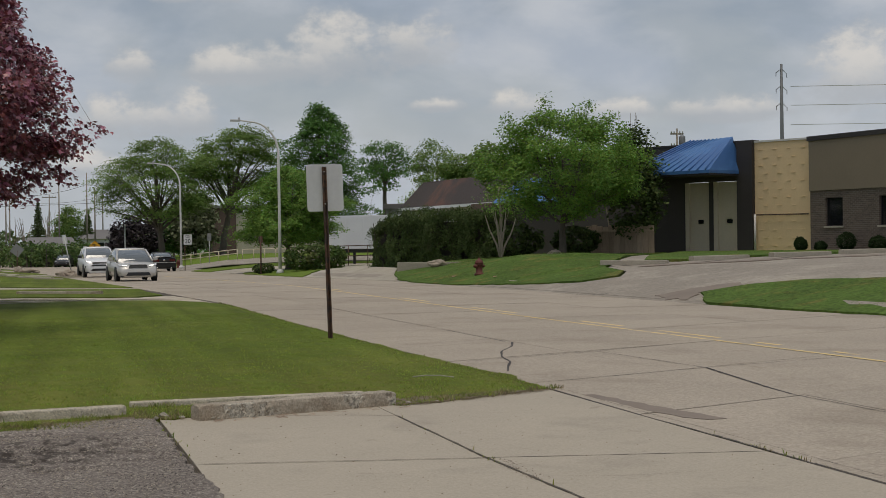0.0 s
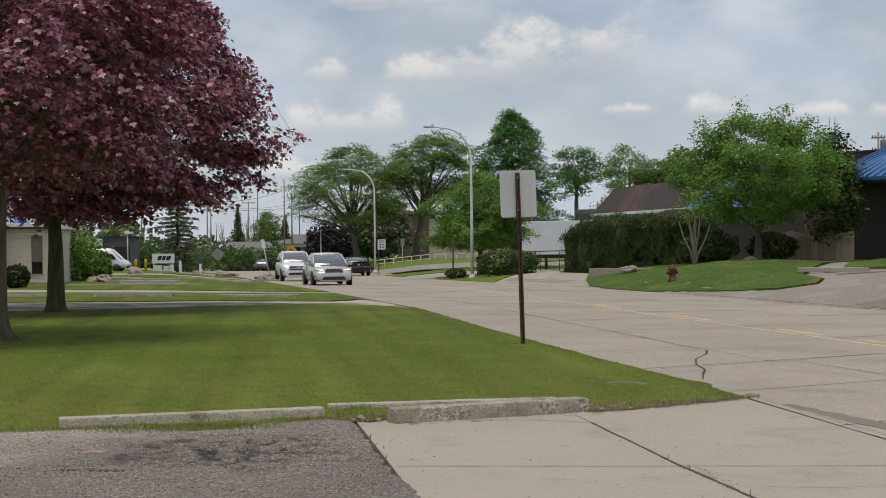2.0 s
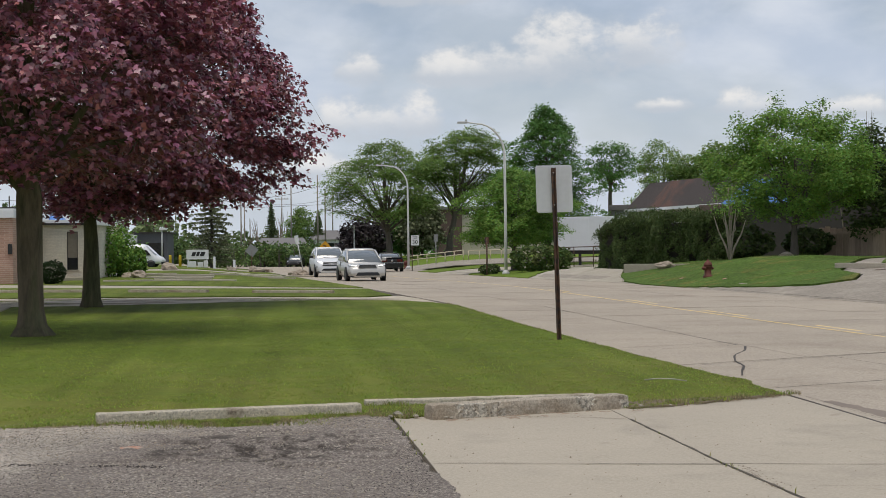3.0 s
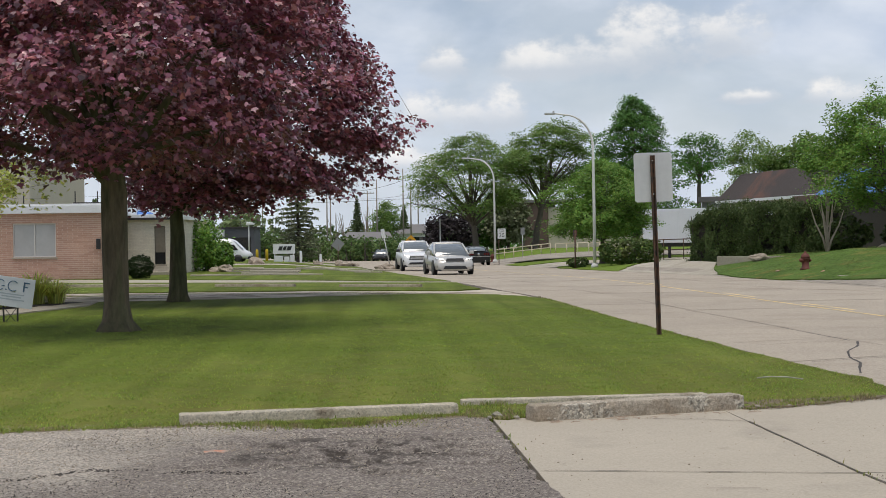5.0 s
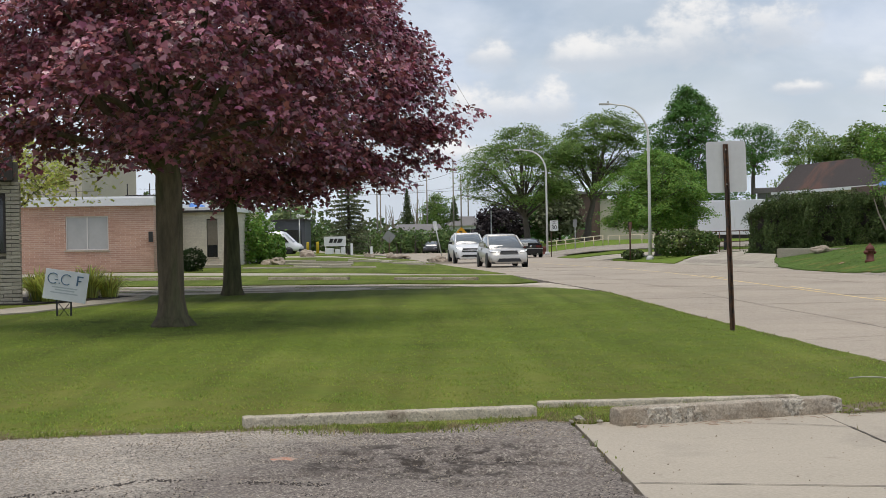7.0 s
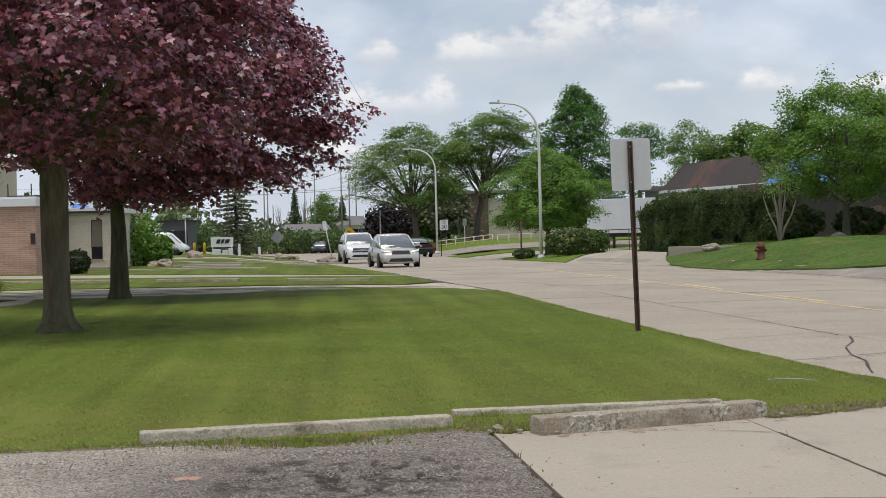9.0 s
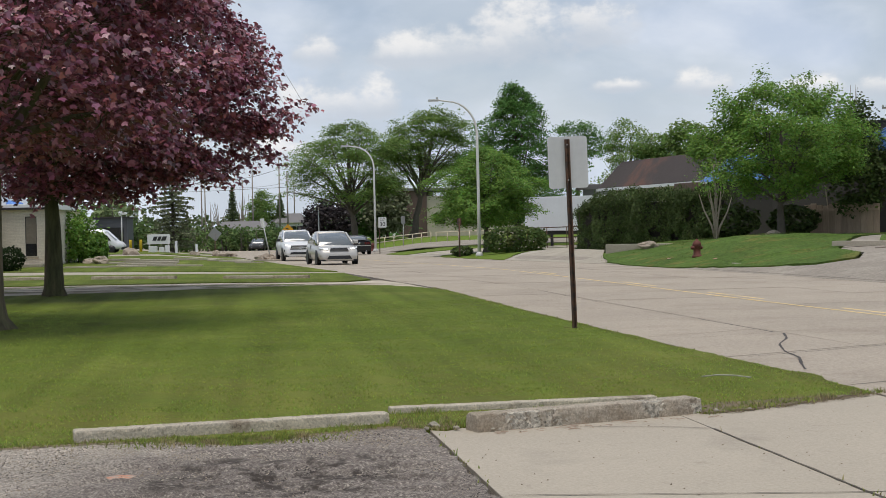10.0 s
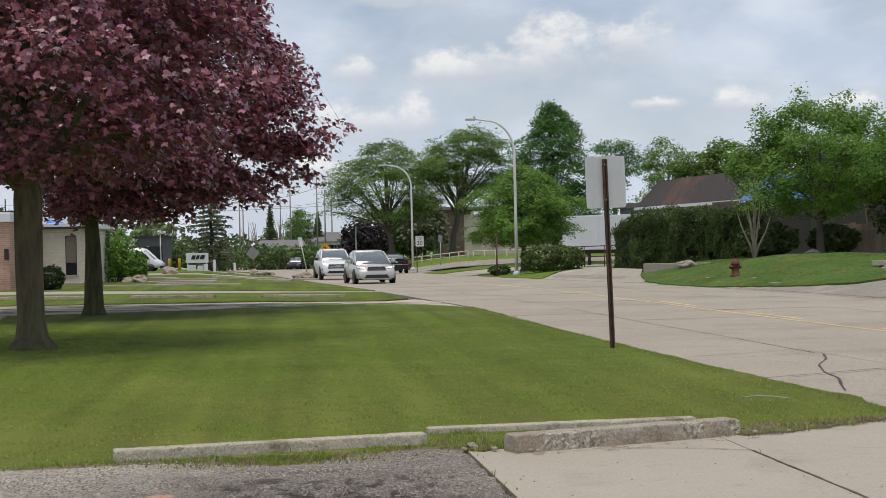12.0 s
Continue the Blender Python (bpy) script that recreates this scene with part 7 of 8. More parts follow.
def board_fence():
    root = thing("board_fence", (21.6, 49.6, land(22.5, 48)), wall_frame((21.6, 49.6), (23.6, 46.6))[0], "brown weathered board fence with a top rail", "fence")
    n = 12
    for k in range(n):
        part("board", boxed(k * 0.3, k * 0.3 + 0.285, 0, 0.03, -0.1, 1.25 + 0.05 * math.sin(k * 1.7), 0.004), M["fencewood"], root)
    part("rail", boxed(-0.05, n * 0.3, -0.05, -0.004, 0.98, 1.08), M["fencewood"], root)


board_fence()


def retaining_wall():
    p, q = (12.55, 47.75), (15.6, 46.6)
    turn, L = wall_frame(p, q)
    root = thing("retaining_wall", (p[0], p[1], 0.2), turn, "low grey concrete retaining wall along the mound", "wall")
    part("wall", boxed(0, L, -0.12, 0.12, -0.3, 0.42, 0.02), M["kerb"], root)


retaining_wall()


def hedge():
    p, q = (13.55, 55.3), (18.2, 50.2)
    turn, L = wall_frame(p, q)
    root = thing("hedge", (p[0], p[1], land(15, 53) - 0.1), turn, "tall dark green hedge with a ragged top", "hedge")
    rng = np.random.default_rng(8)
    n = 62000
    s = np.stack([rng.uniform(-0.2, L + 0.3, n), rng.uniform(-1.1, 1.1, n), rng.uniform(-0.16, 1, n)], 1)
    topz = np.array([(2.25 + 0.5 * noise.noise((x * 0.8, y * 0.8, 2)) + 0.36 * noise.noise((x * 2.6, y * 2, 5)) + 0.2 * noise.noise((x * 7, y * 5, 3))) * (0.6 + 0.4 * smooth(-0.3, 0.8, x)) for x, y in s[:, :2].tolist()])
    dep = np.array([(0.9 + 0.55 * noise.noise((x * 1.0, z * 1.3, 9)) + 0.26 * noise.noise((x * 3.2, z * 4, 1))) * (0.45 + 0.55 * smooth(-0.3, 0.9, x)) for x, z in s[:, [0, 2]].tolist()])
    keep = rng.uniform(0, 1, n)
    s[:, 2] *= topz
    face = keep < 0.62
    s[face, 1] = -dep[face] * (1.02 - 0.22 * rng.uniform(0, 1, face.sum()) ** 2)
    up = (keep >= 0.62) & (keep < 0.85)
    s[up, 2] = topz[up] * (1 - 0.12 * rng.uniform(0, 1, up.sum()))
    gap = np.array([noise.noise((x * 1.6, 0, z * 1.2)) + noise.noise((x * 5, 3, z * 5)) * 0.5 for x, z in s[:, [0, 2]].tolist()]) > -0.5
    s = s[gap]
    d = np.zeros_like(s)
    d[:, 1] = -0.9
    f = part("foliage", leaf_mesh("foliage", s, 0.085, "sliver", M["hedge"], rng, 0.7, d, -0.8), None, root)
    tagged(f, kind="stuff")
    verts, faces = [], []
    rnd = random.Random(5)
    for k in range(22):
        x = L * k / 21 + rnd.gauss(0, 0.08)
        tube_data(verts, faces, [(x, rnd.gauss(0, 0.2), -0.2), (x + rnd.gauss(0, 0.15), rnd.gauss(0, 0.3), 1.9)], [0.05, 0.02], 5)
    part("stems", mesh_of("stems", verts, faces, M["bark2"]), None, root)
    # plain dark box in place of the deep shade between the leaves
    part("shade_core", boxed(0.1, L - 0.1, -0.45, 0.5, 0.0, 1.9), M["mulch_shade"], root, "dark block standing in for the shaded inside of the hedge")


hedge()
tree("round_tree", (19.3, 46.2), [(1.7, 0.9), (2.15, 2.1), (2.8, 3.1), (3.6, 3.3), (4.5, 3.0), (5.2, 2.4), (5.7, 1.5), (6.0, 0.4)], 0.15, 1.2, "oval", 0.118, 800, 50, (0.18, 0.16), "full green tree with a rounded crown on the mound", "leaf_a", "bark2", 31, 18, 0.7, 0.12, 0.45, 0.24, 0.5, freq=1.0,
     arms=[((-0.8, 0.2, 6.6), 0.8, 7), ((1.2, 0.3, 6.5), 0.8, 7), ((2.3, -0.2, 6.0), 0.8, 7), ((-2.4, 0.0, 5.8), 0.8, 6), ((0.2, -0.8, 6.1), 0.8, 5), ((-3.5, -0.4, 4.2), 0.75, 8), ((3.0, 0.3, 4.7), 0.8, 6)])
tree("multi_stem_tree", (16.2, 44.9), [(1.9, 0.4), (2.3, 0.8), (2.8, 0.8), (3.2, 0.5), (3.5, 0.2)], 0.05, 0.5, "oval", 0.10, 34, 18, (0.22, 0.18), "small thin tree with several pale stems", "leaf_a", "palebark", 33, 6, 0.8, -0.1, 0.4, 0.25, 0.6)
_o = [o for o in bpy.data.objects if o.name.startswith("multi_stem_tree")][0]
for _k, (_dx, _dy, _h) in enumerate([(-0.62, 0.1, 1.75), (-0.3, -0.2, 2.0), (0.28, 0.1, 2.05), (0.62, -0.1, 1.6)]):
    tube("stem", [(0, 0, -0.1), (_dx * 0.25, _dy * 0.3, _h * 0.3), (_dx * 0.7, _dy, _h * 0.65), (_dx, _dy, _h)], [0.05, 0.042, 0.03, 0.012], M["palebark"], _o, 7, "pale bare stem")
clipped_shrub("shrub", (20.8, 48.8), (2.2, 1.4, 1.3), "scruffy brown-green shrub at the foot of the fence", "hedge", 50, 1600, 0.14)
clipped_shrub("shrub", (18.0, 48.6), (2.6, 1.6, 1.4), "scruffy dark shrub behind the mound", "hedge", 51, 1800, 0.14)
tree("dark_tree", (23.3, 47.9), [(1.0, 0.7), (2.2, 1.2), (3.4, 1.1), (4.6, 0.7), (5.4, 0.2)], 0.1, 0.8, "oval", 0.17, 260, 26, (0.26, 0.22), "dark green tree against the workshop wall", "hedge", "bark2", 34, 8, 0.8, -0.2, 0.4, 0.25, 0.3)
_o = thing("bare_twigs", (24.6, 52.6, land(24, 52)), 0, "thin bare twigs rising behind the tree", "twigs")
_vs, _fs = [], []
_rnd = random.Random(3)
for _k in range(14):
    _x = _rnd.uniform(-1.2, 1.2)
    tube_data(_vs, _fs, [(_x * 0.5, 0, 0), (_x * 0.9, 0, 3.5), (_x * 1.1 + _rnd.gauss(0, 0.15), 0, _rnd.uniform(5.2, 6.8))], [0.035, 0.025, 0.008], 4)
part("stems", mesh_of("stems", _vs, _fs, M["palebark"]), None, _o)


def barn():
    """Long low building with a steep dark shingled mansard roof."""
    p, q = (22.3, 89.5), (24.3, 71.5)
    turn, L = wall_frame(p, q)
    root = thing("mansard_building", (p[0], p[1], land(22, 85)), turn, "low building with a dark brown shingled mansard roof", "building")
    part("wall", boxed(0.3, L - 0.3, 0.8, 12, -0.5, 3.75), M["beige"], root)
    part("fascia", boxed(-0.05, L + 0.05, -0.05, 0.08, 3.62, 3.8), M["white"], root, "white eaves board")
    v = [(0, 0, 3.8), (L, 0, 3.8), (L - 0.4, 1.6, 5.6), (0.6, 1.6, 5.6), (0, 13, 3.8), (L, 13, 3.8), (L - 0.4, 11.4, 5.6), (0.6, 11.4, 5.6)]
    part("roof", mesh_of("roof", v, [(0, 1, 2, 3), (1, 5, 6, 2), (4, 0, 3, 7), (5, 4, 7, 6), (3, 2, 6, 7), (4, 5, 1, 0)], M["shingle"]), None, root)
    part("window_band", boxed(L - 6.5, L - 1.0, 0.72, 0.79, 2.3, 3.1), M["window"], root)
    part("dormer", boxed(L - 3.2, L - 0.6, -0.6, 0.8, 3.2, 3.72, 0.03), M["brownwall"], root)
    low = thing("grey_shed", (23.0, 97, land(23, 97)), -40, "low grey metal roofed shed", "building")
    part("wall", boxed(0, 9, 0, 7, -0.3, 3.9), M["greensign"], low)
    part("roof", boxed(-0.2, 9.2, -0.2, 7.2, 3.9, 4.3, 0.03), M["roofgrey"], low)
    part("roof_unit", boxed(2, 3.4, 2, 3.4, 4.3, 4.75, 0.03), M["darktrim"], low)
    shed = thing("blue_roofed_shed", (20.4, 59.5, land(22, 58)), wall_frame((20.4, 59.5), (24.5, 54.0))[0], "dark shed with a blue metal roof behind the trees", "shed")
    part("wall", boxed(0, 6.5, 0.3, 5, -0.3, 2.7), M["darkwall"], shed)
    v = [(-0.3, 0, 2.7), (6.8, 0, 2.7), (6.8, 5.3, 2.7), (-0.3, 5.3, 2.7), (-0.3, 2.6, 4.0), (6.8, 2.6, 4.0)]
    part("roof", mesh_of("roof", v, [(0, 1, 5, 4), (2, 3, 4, 5), (1, 2, 5), (3, 0, 4), (3, 2, 1, 0)], M["bluemetal"]), None, shed)


barn()


def box_trailer():
    p, q = (16.6, 86.3), (26.0, 79.5)
    turn, L = wall_frame(p, q)
    root = thing("box_trailer", (p[0], p[1], land(19, 83)), turn, "long white box trailer parked beyond the drive", "trailer")
    part("body", boxed(0, L, 0, 2.5, 1.0, 3.25, 0.04), M["trailer"], root)
    for k in range(1, 9):
        part("rib", boxed(L * k / 9 - 0.03, L * k / 9 + 0.03, -0.02, -0.002, 1.05, 3.2), M["trailer"], root)
    part("chassis", boxed(0.3, L - 0.3, 0.5, 2.0, 0.75, 0.998), M["blackplastic"], root)
    for x in (L - 1.2, L - 2.4):
        for y in (0.15, 2.35):
            w = lathe("wheel", [(0.2, -0.14), (0.48, -0.14), (0.5, -0.08), (0.5, 0.08), (0.48, 0.14), (0.2, 0.14)], M["tyre"], root, 18)
            w.location, w.rotation_euler = (x, y, 0.5), (radians(90), 0, 0)
    part("landing_leg", boxed(1.6, 1.75, 0.5, 0.65, 0.0, 0.76), M["blackplastic"], root)


box_trailer()


def pipe_rail(name, p, q, height, posts, mat_name, label, rails=(1.0, 0.5), r=0.035):
    turn, L = wall_frame(p, q)
    root = thing(name, (p[0], p[1], land(*p)), turn, label, "railing")
    dz = land(*q) - land(*p)
    for k in range(posts):
        x = L * k / (posts - 1)
        tube("post", [(x, 0, -0.2 + dz * k / (posts - 1)), (x, 0, height + dz * k / (posts - 1))], r, M[mat_name], root, 6)
    for f in rails:
        tube("rail", [(0, 0, height * f), (L, 0, height * f + dz)], r, M[mat_name], root, 6)
    return root


pipe_rail("pipe_rail", (13.0, 79.5), (18.6, 77.0), 1.25, 6, "rust", "thin steel pipe rail before the trailer", r=0.03)
pipe_rail("pipe_rail", (8.8, 110.8), (13.2, 109.4), 0.75, 7, "door", "low pale-yellow pipe rail beside the drive", (1.0, 0.55), 0.04)
pipe_rail("pipe_rail", (13.6, 109.2), (18, 108), 0.7, 6, "door", "low pale-yellow pipe rail beside the drive", (1.0,), 0.04)


def brown_building():
    root = thing("brown_building", (15.6, 158.5, land(16, 158)), -12, "brown and white two-storey building behind the trees", "building")
    part("wall", boxed(0, 3.3, 0, 10, -0.5, 5.2), M["brownwall"], root)
    part("wall", boxed(3.31, 14, 0.2, 10, -0.5, 4.6), M["beige"], root)
    part("corner_strip", boxed(-0.25, -0.003, -0.05, 0.3, -0.5, 5.3), M["white"], root)
    part("roof", boxed(-0.4, 14.3, -0.3, 10.3, 5.2, 5.5), M["roofgrey"], root)
    for x in (4.2, 6.6, 9.0):
        window(root, x, x + 1.2, 1.4, 2.6, "window", "darktrim", 1, 0.1, False)
    house = thing("white_house", (9.6, 172, land(9.6, 172)), -5, "white house glimpsed between the trunks", "house")
    part("wall", boxed(0, 7, 0, 6, -0.5, 3.0), M["white"], house)
    v = [(-0.4, -0.4, 3.0), (7.4, -0.4, 3.0), (7.4, 6.4, 3.0), (-0.4, 6.4, 3.0), (0, 3, 5.4), (7, 3, 5.4)]
    part("roof", mesh_of("roof", v, [(0, 1, 5, 4), (2, 3, 4, 5), (1, 2, 5), (3, 0, 4), (3, 2, 1, 0)], M["roofgrey"]), None, house)
    part("window", boxed(1.0, 2.4, -0.04, -0.003, 1.2, 2.3), M["window"], house)


brown_building()


def far_houses():
    for k, (x, y, w, h, turn, mm) in enumerate([(-5.6, 186, 7.0, 2.5, -2, "beige"), (2.6, 194, 4.2, 2.5, 4, "white"), (-28, 190, 10, 2.8, 3, "white"), (-44, 196, 10, 2.8, -3, "beige")]):
        root = thing("house", (x, y, land(x, y)), turn, "low far house with a grey hipped roof", "house", "far houses")
        part("wall", boxed(0, w, 0, 7, -0.5, h), M[mm], root)
        v = [(-0.5, -0.5, h), (w + 0.5, -0.5, h), (w + 0.5, 7.5, h), (-0.5, 7.5, h), (1.0, 3.5, h + 1.3), (w - 0.6, 3.5, h + 1.3)]
        part("roof", mesh_of("roof", v, [(0, 1, 5, 4), (2, 3, 4, 5), (1, 2, 5), (3, 0, 4), (3, 2, 1, 0)], M["roofgrey"]), None, root)
        part("window", boxed(w * 0.3, w * 0.3 + 1.4, -0.05, -0.003, 0.9, 2.0), M["window"], root)
        part("window", boxed(w * 0.65, w * 0.65 + 1.4, -0.05, -0.003, 0.9, 2.0), M["window"], root)


far_houses()


# ---------- trees across the road ----------
tree("broad_tree", (11.9, 73.5), [(1.65, 1.5), (2.1, 2.5), (2.9, 2.95), (3.8, 2.75), (4.7, 2.15), (5.5, 1.3), (6.0, 0.3)], 0.15, 1.2, "oval", 0.13, 900, 44, (0.27, 0.06), "low broad green tree on the grass island", "leaf_a", "bark2", 41, 11, 0.6, 0.0, 0.55, 0.42, 0.3, freq=1.1, fill=160, spray=0.35)
clipped_shrub("shrub", (12.3, 66.4), (3.2, 2.0, 1.35), "wide low olive green shrub on the grass island", "leaf_d", 61, 3000, 0.14, square=3.0)
clipped_shrub("shrub", (9.9, 69.4), (1.2, 1.0, 0.6), "low dark shrub on the grass island", "hedge", 62, 600, 0.12)
tree("tall_tree", (17.9, 96.0), [(1.6, 2.5), (3.0, 3.3), (5.0, 3.25), (6.5, 2.9), (8.0, 2.5), (9.5, 1.95), (10.7, 1.3), (11.5, 0.55), (12.0, 0.15)], 0.28, 2.0, "oval", 0.165, 1100, 42, (0.3, 0.09), "tall dense dark green tree", "leaf_b", "bark2", 43, 12, 0.7, -0.05, 0.5, 0.36, 0.2, freq=0.9, fill=150, spray=0.2)


def locust(at, prof, seed, label, off=(0, 0), fork=1.6, thin=0.6):
    """Honey locust: forked trunk and flat airy layers of fine foliage."""
    return tree("locust_tree", at, prof, 0.34, fork, "spray", 0.16, 560, 64, (0.55, 0.07), label, "leaf_c", "bark2", seed, 26, 0.45, -0.02, 0.5, 0.24, 0.85, off, 1.4, group="locust trees", freq=0.42, top_only=thin, spray=0.14)


locust((8.6, 129.3), [(4.3, 3.4), (5.2, 4.8), (6.6, 5.3), (8.0, 5.0), (9.4, 4.2), (10.6, 2.8), (11.5, 0.9)], 45, "spreading airy locust tree with a forked trunk", (-0.9, 0), 2.4, 0.35)
locust((14.4, 133.0), [(6.4, 2.4), (7.6, 3.8), (9.2, 4.4), (10.6, 3.9), (11.7, 2.6), (12.5, 0.8)], 46, "spreading airy locust tree with a bare dark trunk", (2.3, 0), 3.4)
tree("purple_tree", (6.6, 140.2), [(0.5, 1.7), (1.2, 2.5), (2.6, 2.6), (4.0, 1.8), (4.9, 0.4)], 0.12, 0.5, "spray", 0.3, 260, 16, (0.35, 0.3), "rounded small tree with near-black purple leaves", "redleaf", "bark2", 47, 8, 0.8, -0.4, 0.5, 0.15, 0.1)
tree("pine_tree", (12.7, 141), [(0.8, 1.6), (2.0, 2.4), (4.0, 1.9), (6.0, 1.0), (7.2, 0.2)], 0.12, 0.8, "spray", 0.32, 260, 16, (0.35, 0.2), "dark conifer behind the locust trees", "spruce", "bark2", 48, 8, 0.8, -0.4, 0.4, 0.15, 0.1)
tree("pine_tree", (11.4, 143), [(0.6, 1.6), (2.0, 2.2), (4.0, 1.6), (5.6, 0.5)], 0.12, 0.8, "spray", 0.32, 240, 16, (0.35, 0.2), "dark conifer behind the locust trees", "leaf_b", "bark2", 49, 8, 0.8, -0.4, 0.4, 0.15, 0.1)
tree("street_tree", (31.0, 134), [(6.4, 1.0), (7.4, 2.1), (8.6, 2.6), (9.8, 2.2), (10.6, 1.3), (11.1, 0.4)], 0.26, 5.8, "spray", 0.17, 105, 56, (0.42, 0.2), "open-crowned tree on a bare trunk", "leaf_b", "bark2", 52, 9, 0.7, 0.08, 0.3, 0.5, 0.6, freq=0.8)
tree("street_tree", (38.6, 142), [(4.0, 2.6), (6.5, 3.4), (9.0, 3.2), (10.6, 2.2), (12.1, 0.6)], 0.28, 3.5, "spray", 0.18, 230, 60, (0.45, 0.22), "leafy green tree beyond the mansard roof", "leaf_c", "bark2", 53, 9, 0.7, -0.02, 0.35, 0.25, 0.4, freq=0.5)
tree("street_tree", (44.0, 140), [(3.5, 3.0), (6.0, 4.0), (8.5, 3.4), (10.6, 1.8), (11.4, 0.4)], 0.28, 3.5, "spray", 0.3, 300, 40, (0.5, 0.25), "leafy green tree beyond the mansard roof", "leaf_c", "bark2", 54, 9, 0.7, -0.02, 0.35, 0.25, 0.4, freq=0.5)


def spruce(at, height, spread, seed, label, leaf="spruce", layers=17, group="conifers", full=0.8, loose=0.13):
    """Conifer: a straight trunk, whorls of drooping boughs with hanging needles."""
    rng, rnd = np.random.default_rng(seed), random.Random(seed)
    root = thing("spruce_tree", (at[0], at[1], land(*at)), 0, label, "conifer", group)
    verts, faces = [], []
    tube_data(verts, faces, [(0, 0, -0.1), (0, 0, height * 0.5), (0, 0, height)], [0.2, 0.12, 0.02], 8)
    pts = []
    for k in range(layers):
        f = k / (layers - 1)
        z = height * (0.10 + 0.88 * f)
        r = spread * (1 - f) ** full * rnd.uniform(0.75, 1.12) + 0.12
        n = 8 if f < 0.6 else 6
        for j in range(n):
            a = 2 * math.pi * (j + rnd.uniform(-0.3, 0.3)) / n + k
            rr = r * rnd.uniform(0.5, 1.12)
            line = [Vector((math.cos(a) * rr * t, math.sin(a) * rr * t, z - 0.28 * rr * t + 0.16 * rr * t * t)) for t in (0.05, 0.35, 0.7, 1.0)]
            tube_data(verts, faces, line, [0.035, 0.025, 0.015, 0.006], 4, False)
            m = int(14 + 26 * rr)
            t = rng.uniform(0.15, 1.0, m)
            for u in t:
                w = loose * (1.15 - u) * rr
                b = line[0].lerp(line[3], float(u))
                pts.append((b.x + rng.normal(0, w) * -math.sin(a), b.y + rng.normal(0, w) * math.cos(a), b.z - abs(rng.normal(0, 0.13))))
    part("trunk", mesh_of("trunk", verts, faces, M["bark2"]), None, root)
    leaves = part("foliage", leaf_mesh("foliage", np.array(pts), 0.2, "spray", M[leaf], rng, 0.6), None, root)
    tagged(leaves, kind="stuff")


spruce((-8.3, 128.1), 8.6, 3.1, 71, "open grey-green spruce behind the business sign", layers=20, full=0.6, loose=0.075)


# ---------- far left: van, signs, buildings ----------
def bollard(at):
    root = thing("bollard", (at[0], at[1], land(*at)), 0, "yellow painted steel bollard by the shop", "bollard", "yellow bollards")
    lathe("post", [(0.13, -0.1), (0.13, 1.0), (0.10, 1.07), (0.0, 1.1)], M["bollard"], root, 14)


bollard((-12.0, 126)), bollard((-11.1, 126))


def business_sign():
    at = (-10.2, 121.0)
    root = thing("business_sign", (at[0], at[1], land(*at)), 0, "low white sign board with a dark marking and boxes below", "sign")
    part("board", boxed(0, 1.95, 0, 0.12, 0.68, 1.53, 0.02), M["signwhite"], root)
    for x0, x1 in ((0.5, 0.82), (0.9, 1.16), (1.24, 1.62)):
        mark = boxed(x0, x1, -0.03, -0.004, 0.98, 1.34)
        for v in mark.verts:
            v.co.x += (v.co.z - 1.16) * 0.4
        part("marking", mark, M["ink"], root, "dark slanted block of writing")
    for x in (0.15, 1.8):
        tube("leg", [(x, 0.06, -0.1), (x, 0.06, 0.7)], 0.05, M["galv"], root, 6)
    for x0, x1, z in ((0.1, 0.85, 0.5), (1.0, 1.45, 0.42), (1.52, 1.9, 0.56)):
        part("planter", boxed(x0, x1, -0.2, 0.2, -0.05, z, 0.03), M["signwhite"], root)
    for x, y, h in ((-7.6, 118.0, 1.05), (-5.95, 120.0, 0.9)):
        o = thing("marker_post", (x, y, land(x, y)), 12, "short white wooden marker post", "post", "white marker posts")
        part("post", boxed(-0.1, 0.1, -0.06, 0.06, -0.1, h, 0.015), M["fascia"], o)


business_sign()


def grey_shop():
    root = thing("grey_shop", (-32.1, 155.7, land(-23, 155.7)), 0, "grey clad shop with a white canopy and dark windows", "shop")
    part("wall", boxed(10.4, 13.2, 0, 9, -0.3, 3.3), M["greywall"], root)
    part("wall", boxed(-2, 10.39, 0.4, 9, -0.3, 3.0), M["greensign"], root)
    part("canopy", boxed(3.0, 10.7, -1.6, -0.003, 2.35, 3.15, 0.03), M["white"], root, "white canopy fascia")
    part("window", boxed(10.9, 12.9, -0.04, -0.003, 0.4, 2.3), M["window"], root)
    part("window", boxed(4.0, 9.8, 0.34, 0.397, 0.4, 2.1), M["window"], root)
    part("roof", boxed(10.2, 13.4, -0.2, 9.2, 3.302, 3.44), M["darktrim"], root)
    part("roof_unit", boxed(1.5, 3.0, 2.0, 4.0, 3.0, 3.8, 0.03), M["galv"], root)
    root.scale = (1.33, 1, 1.05)
    lamp = thing("lot_lamp", (-14.3, 145.2, land(-14.3, 145.2)), 0, "grey car park lamp on a plain pole", "lamp post")
    tube("pole", [(0, 0, -0.1), (0, 0, 3.7)], [0.09, 0.06], M["galv"], lamp, 8)
    part("lamp_head", boxed(-0.3, 0.5, -0.2, 0.2, 3.65, 3.92, 0.06), M["signwhite"], lamp)


grey_shop()


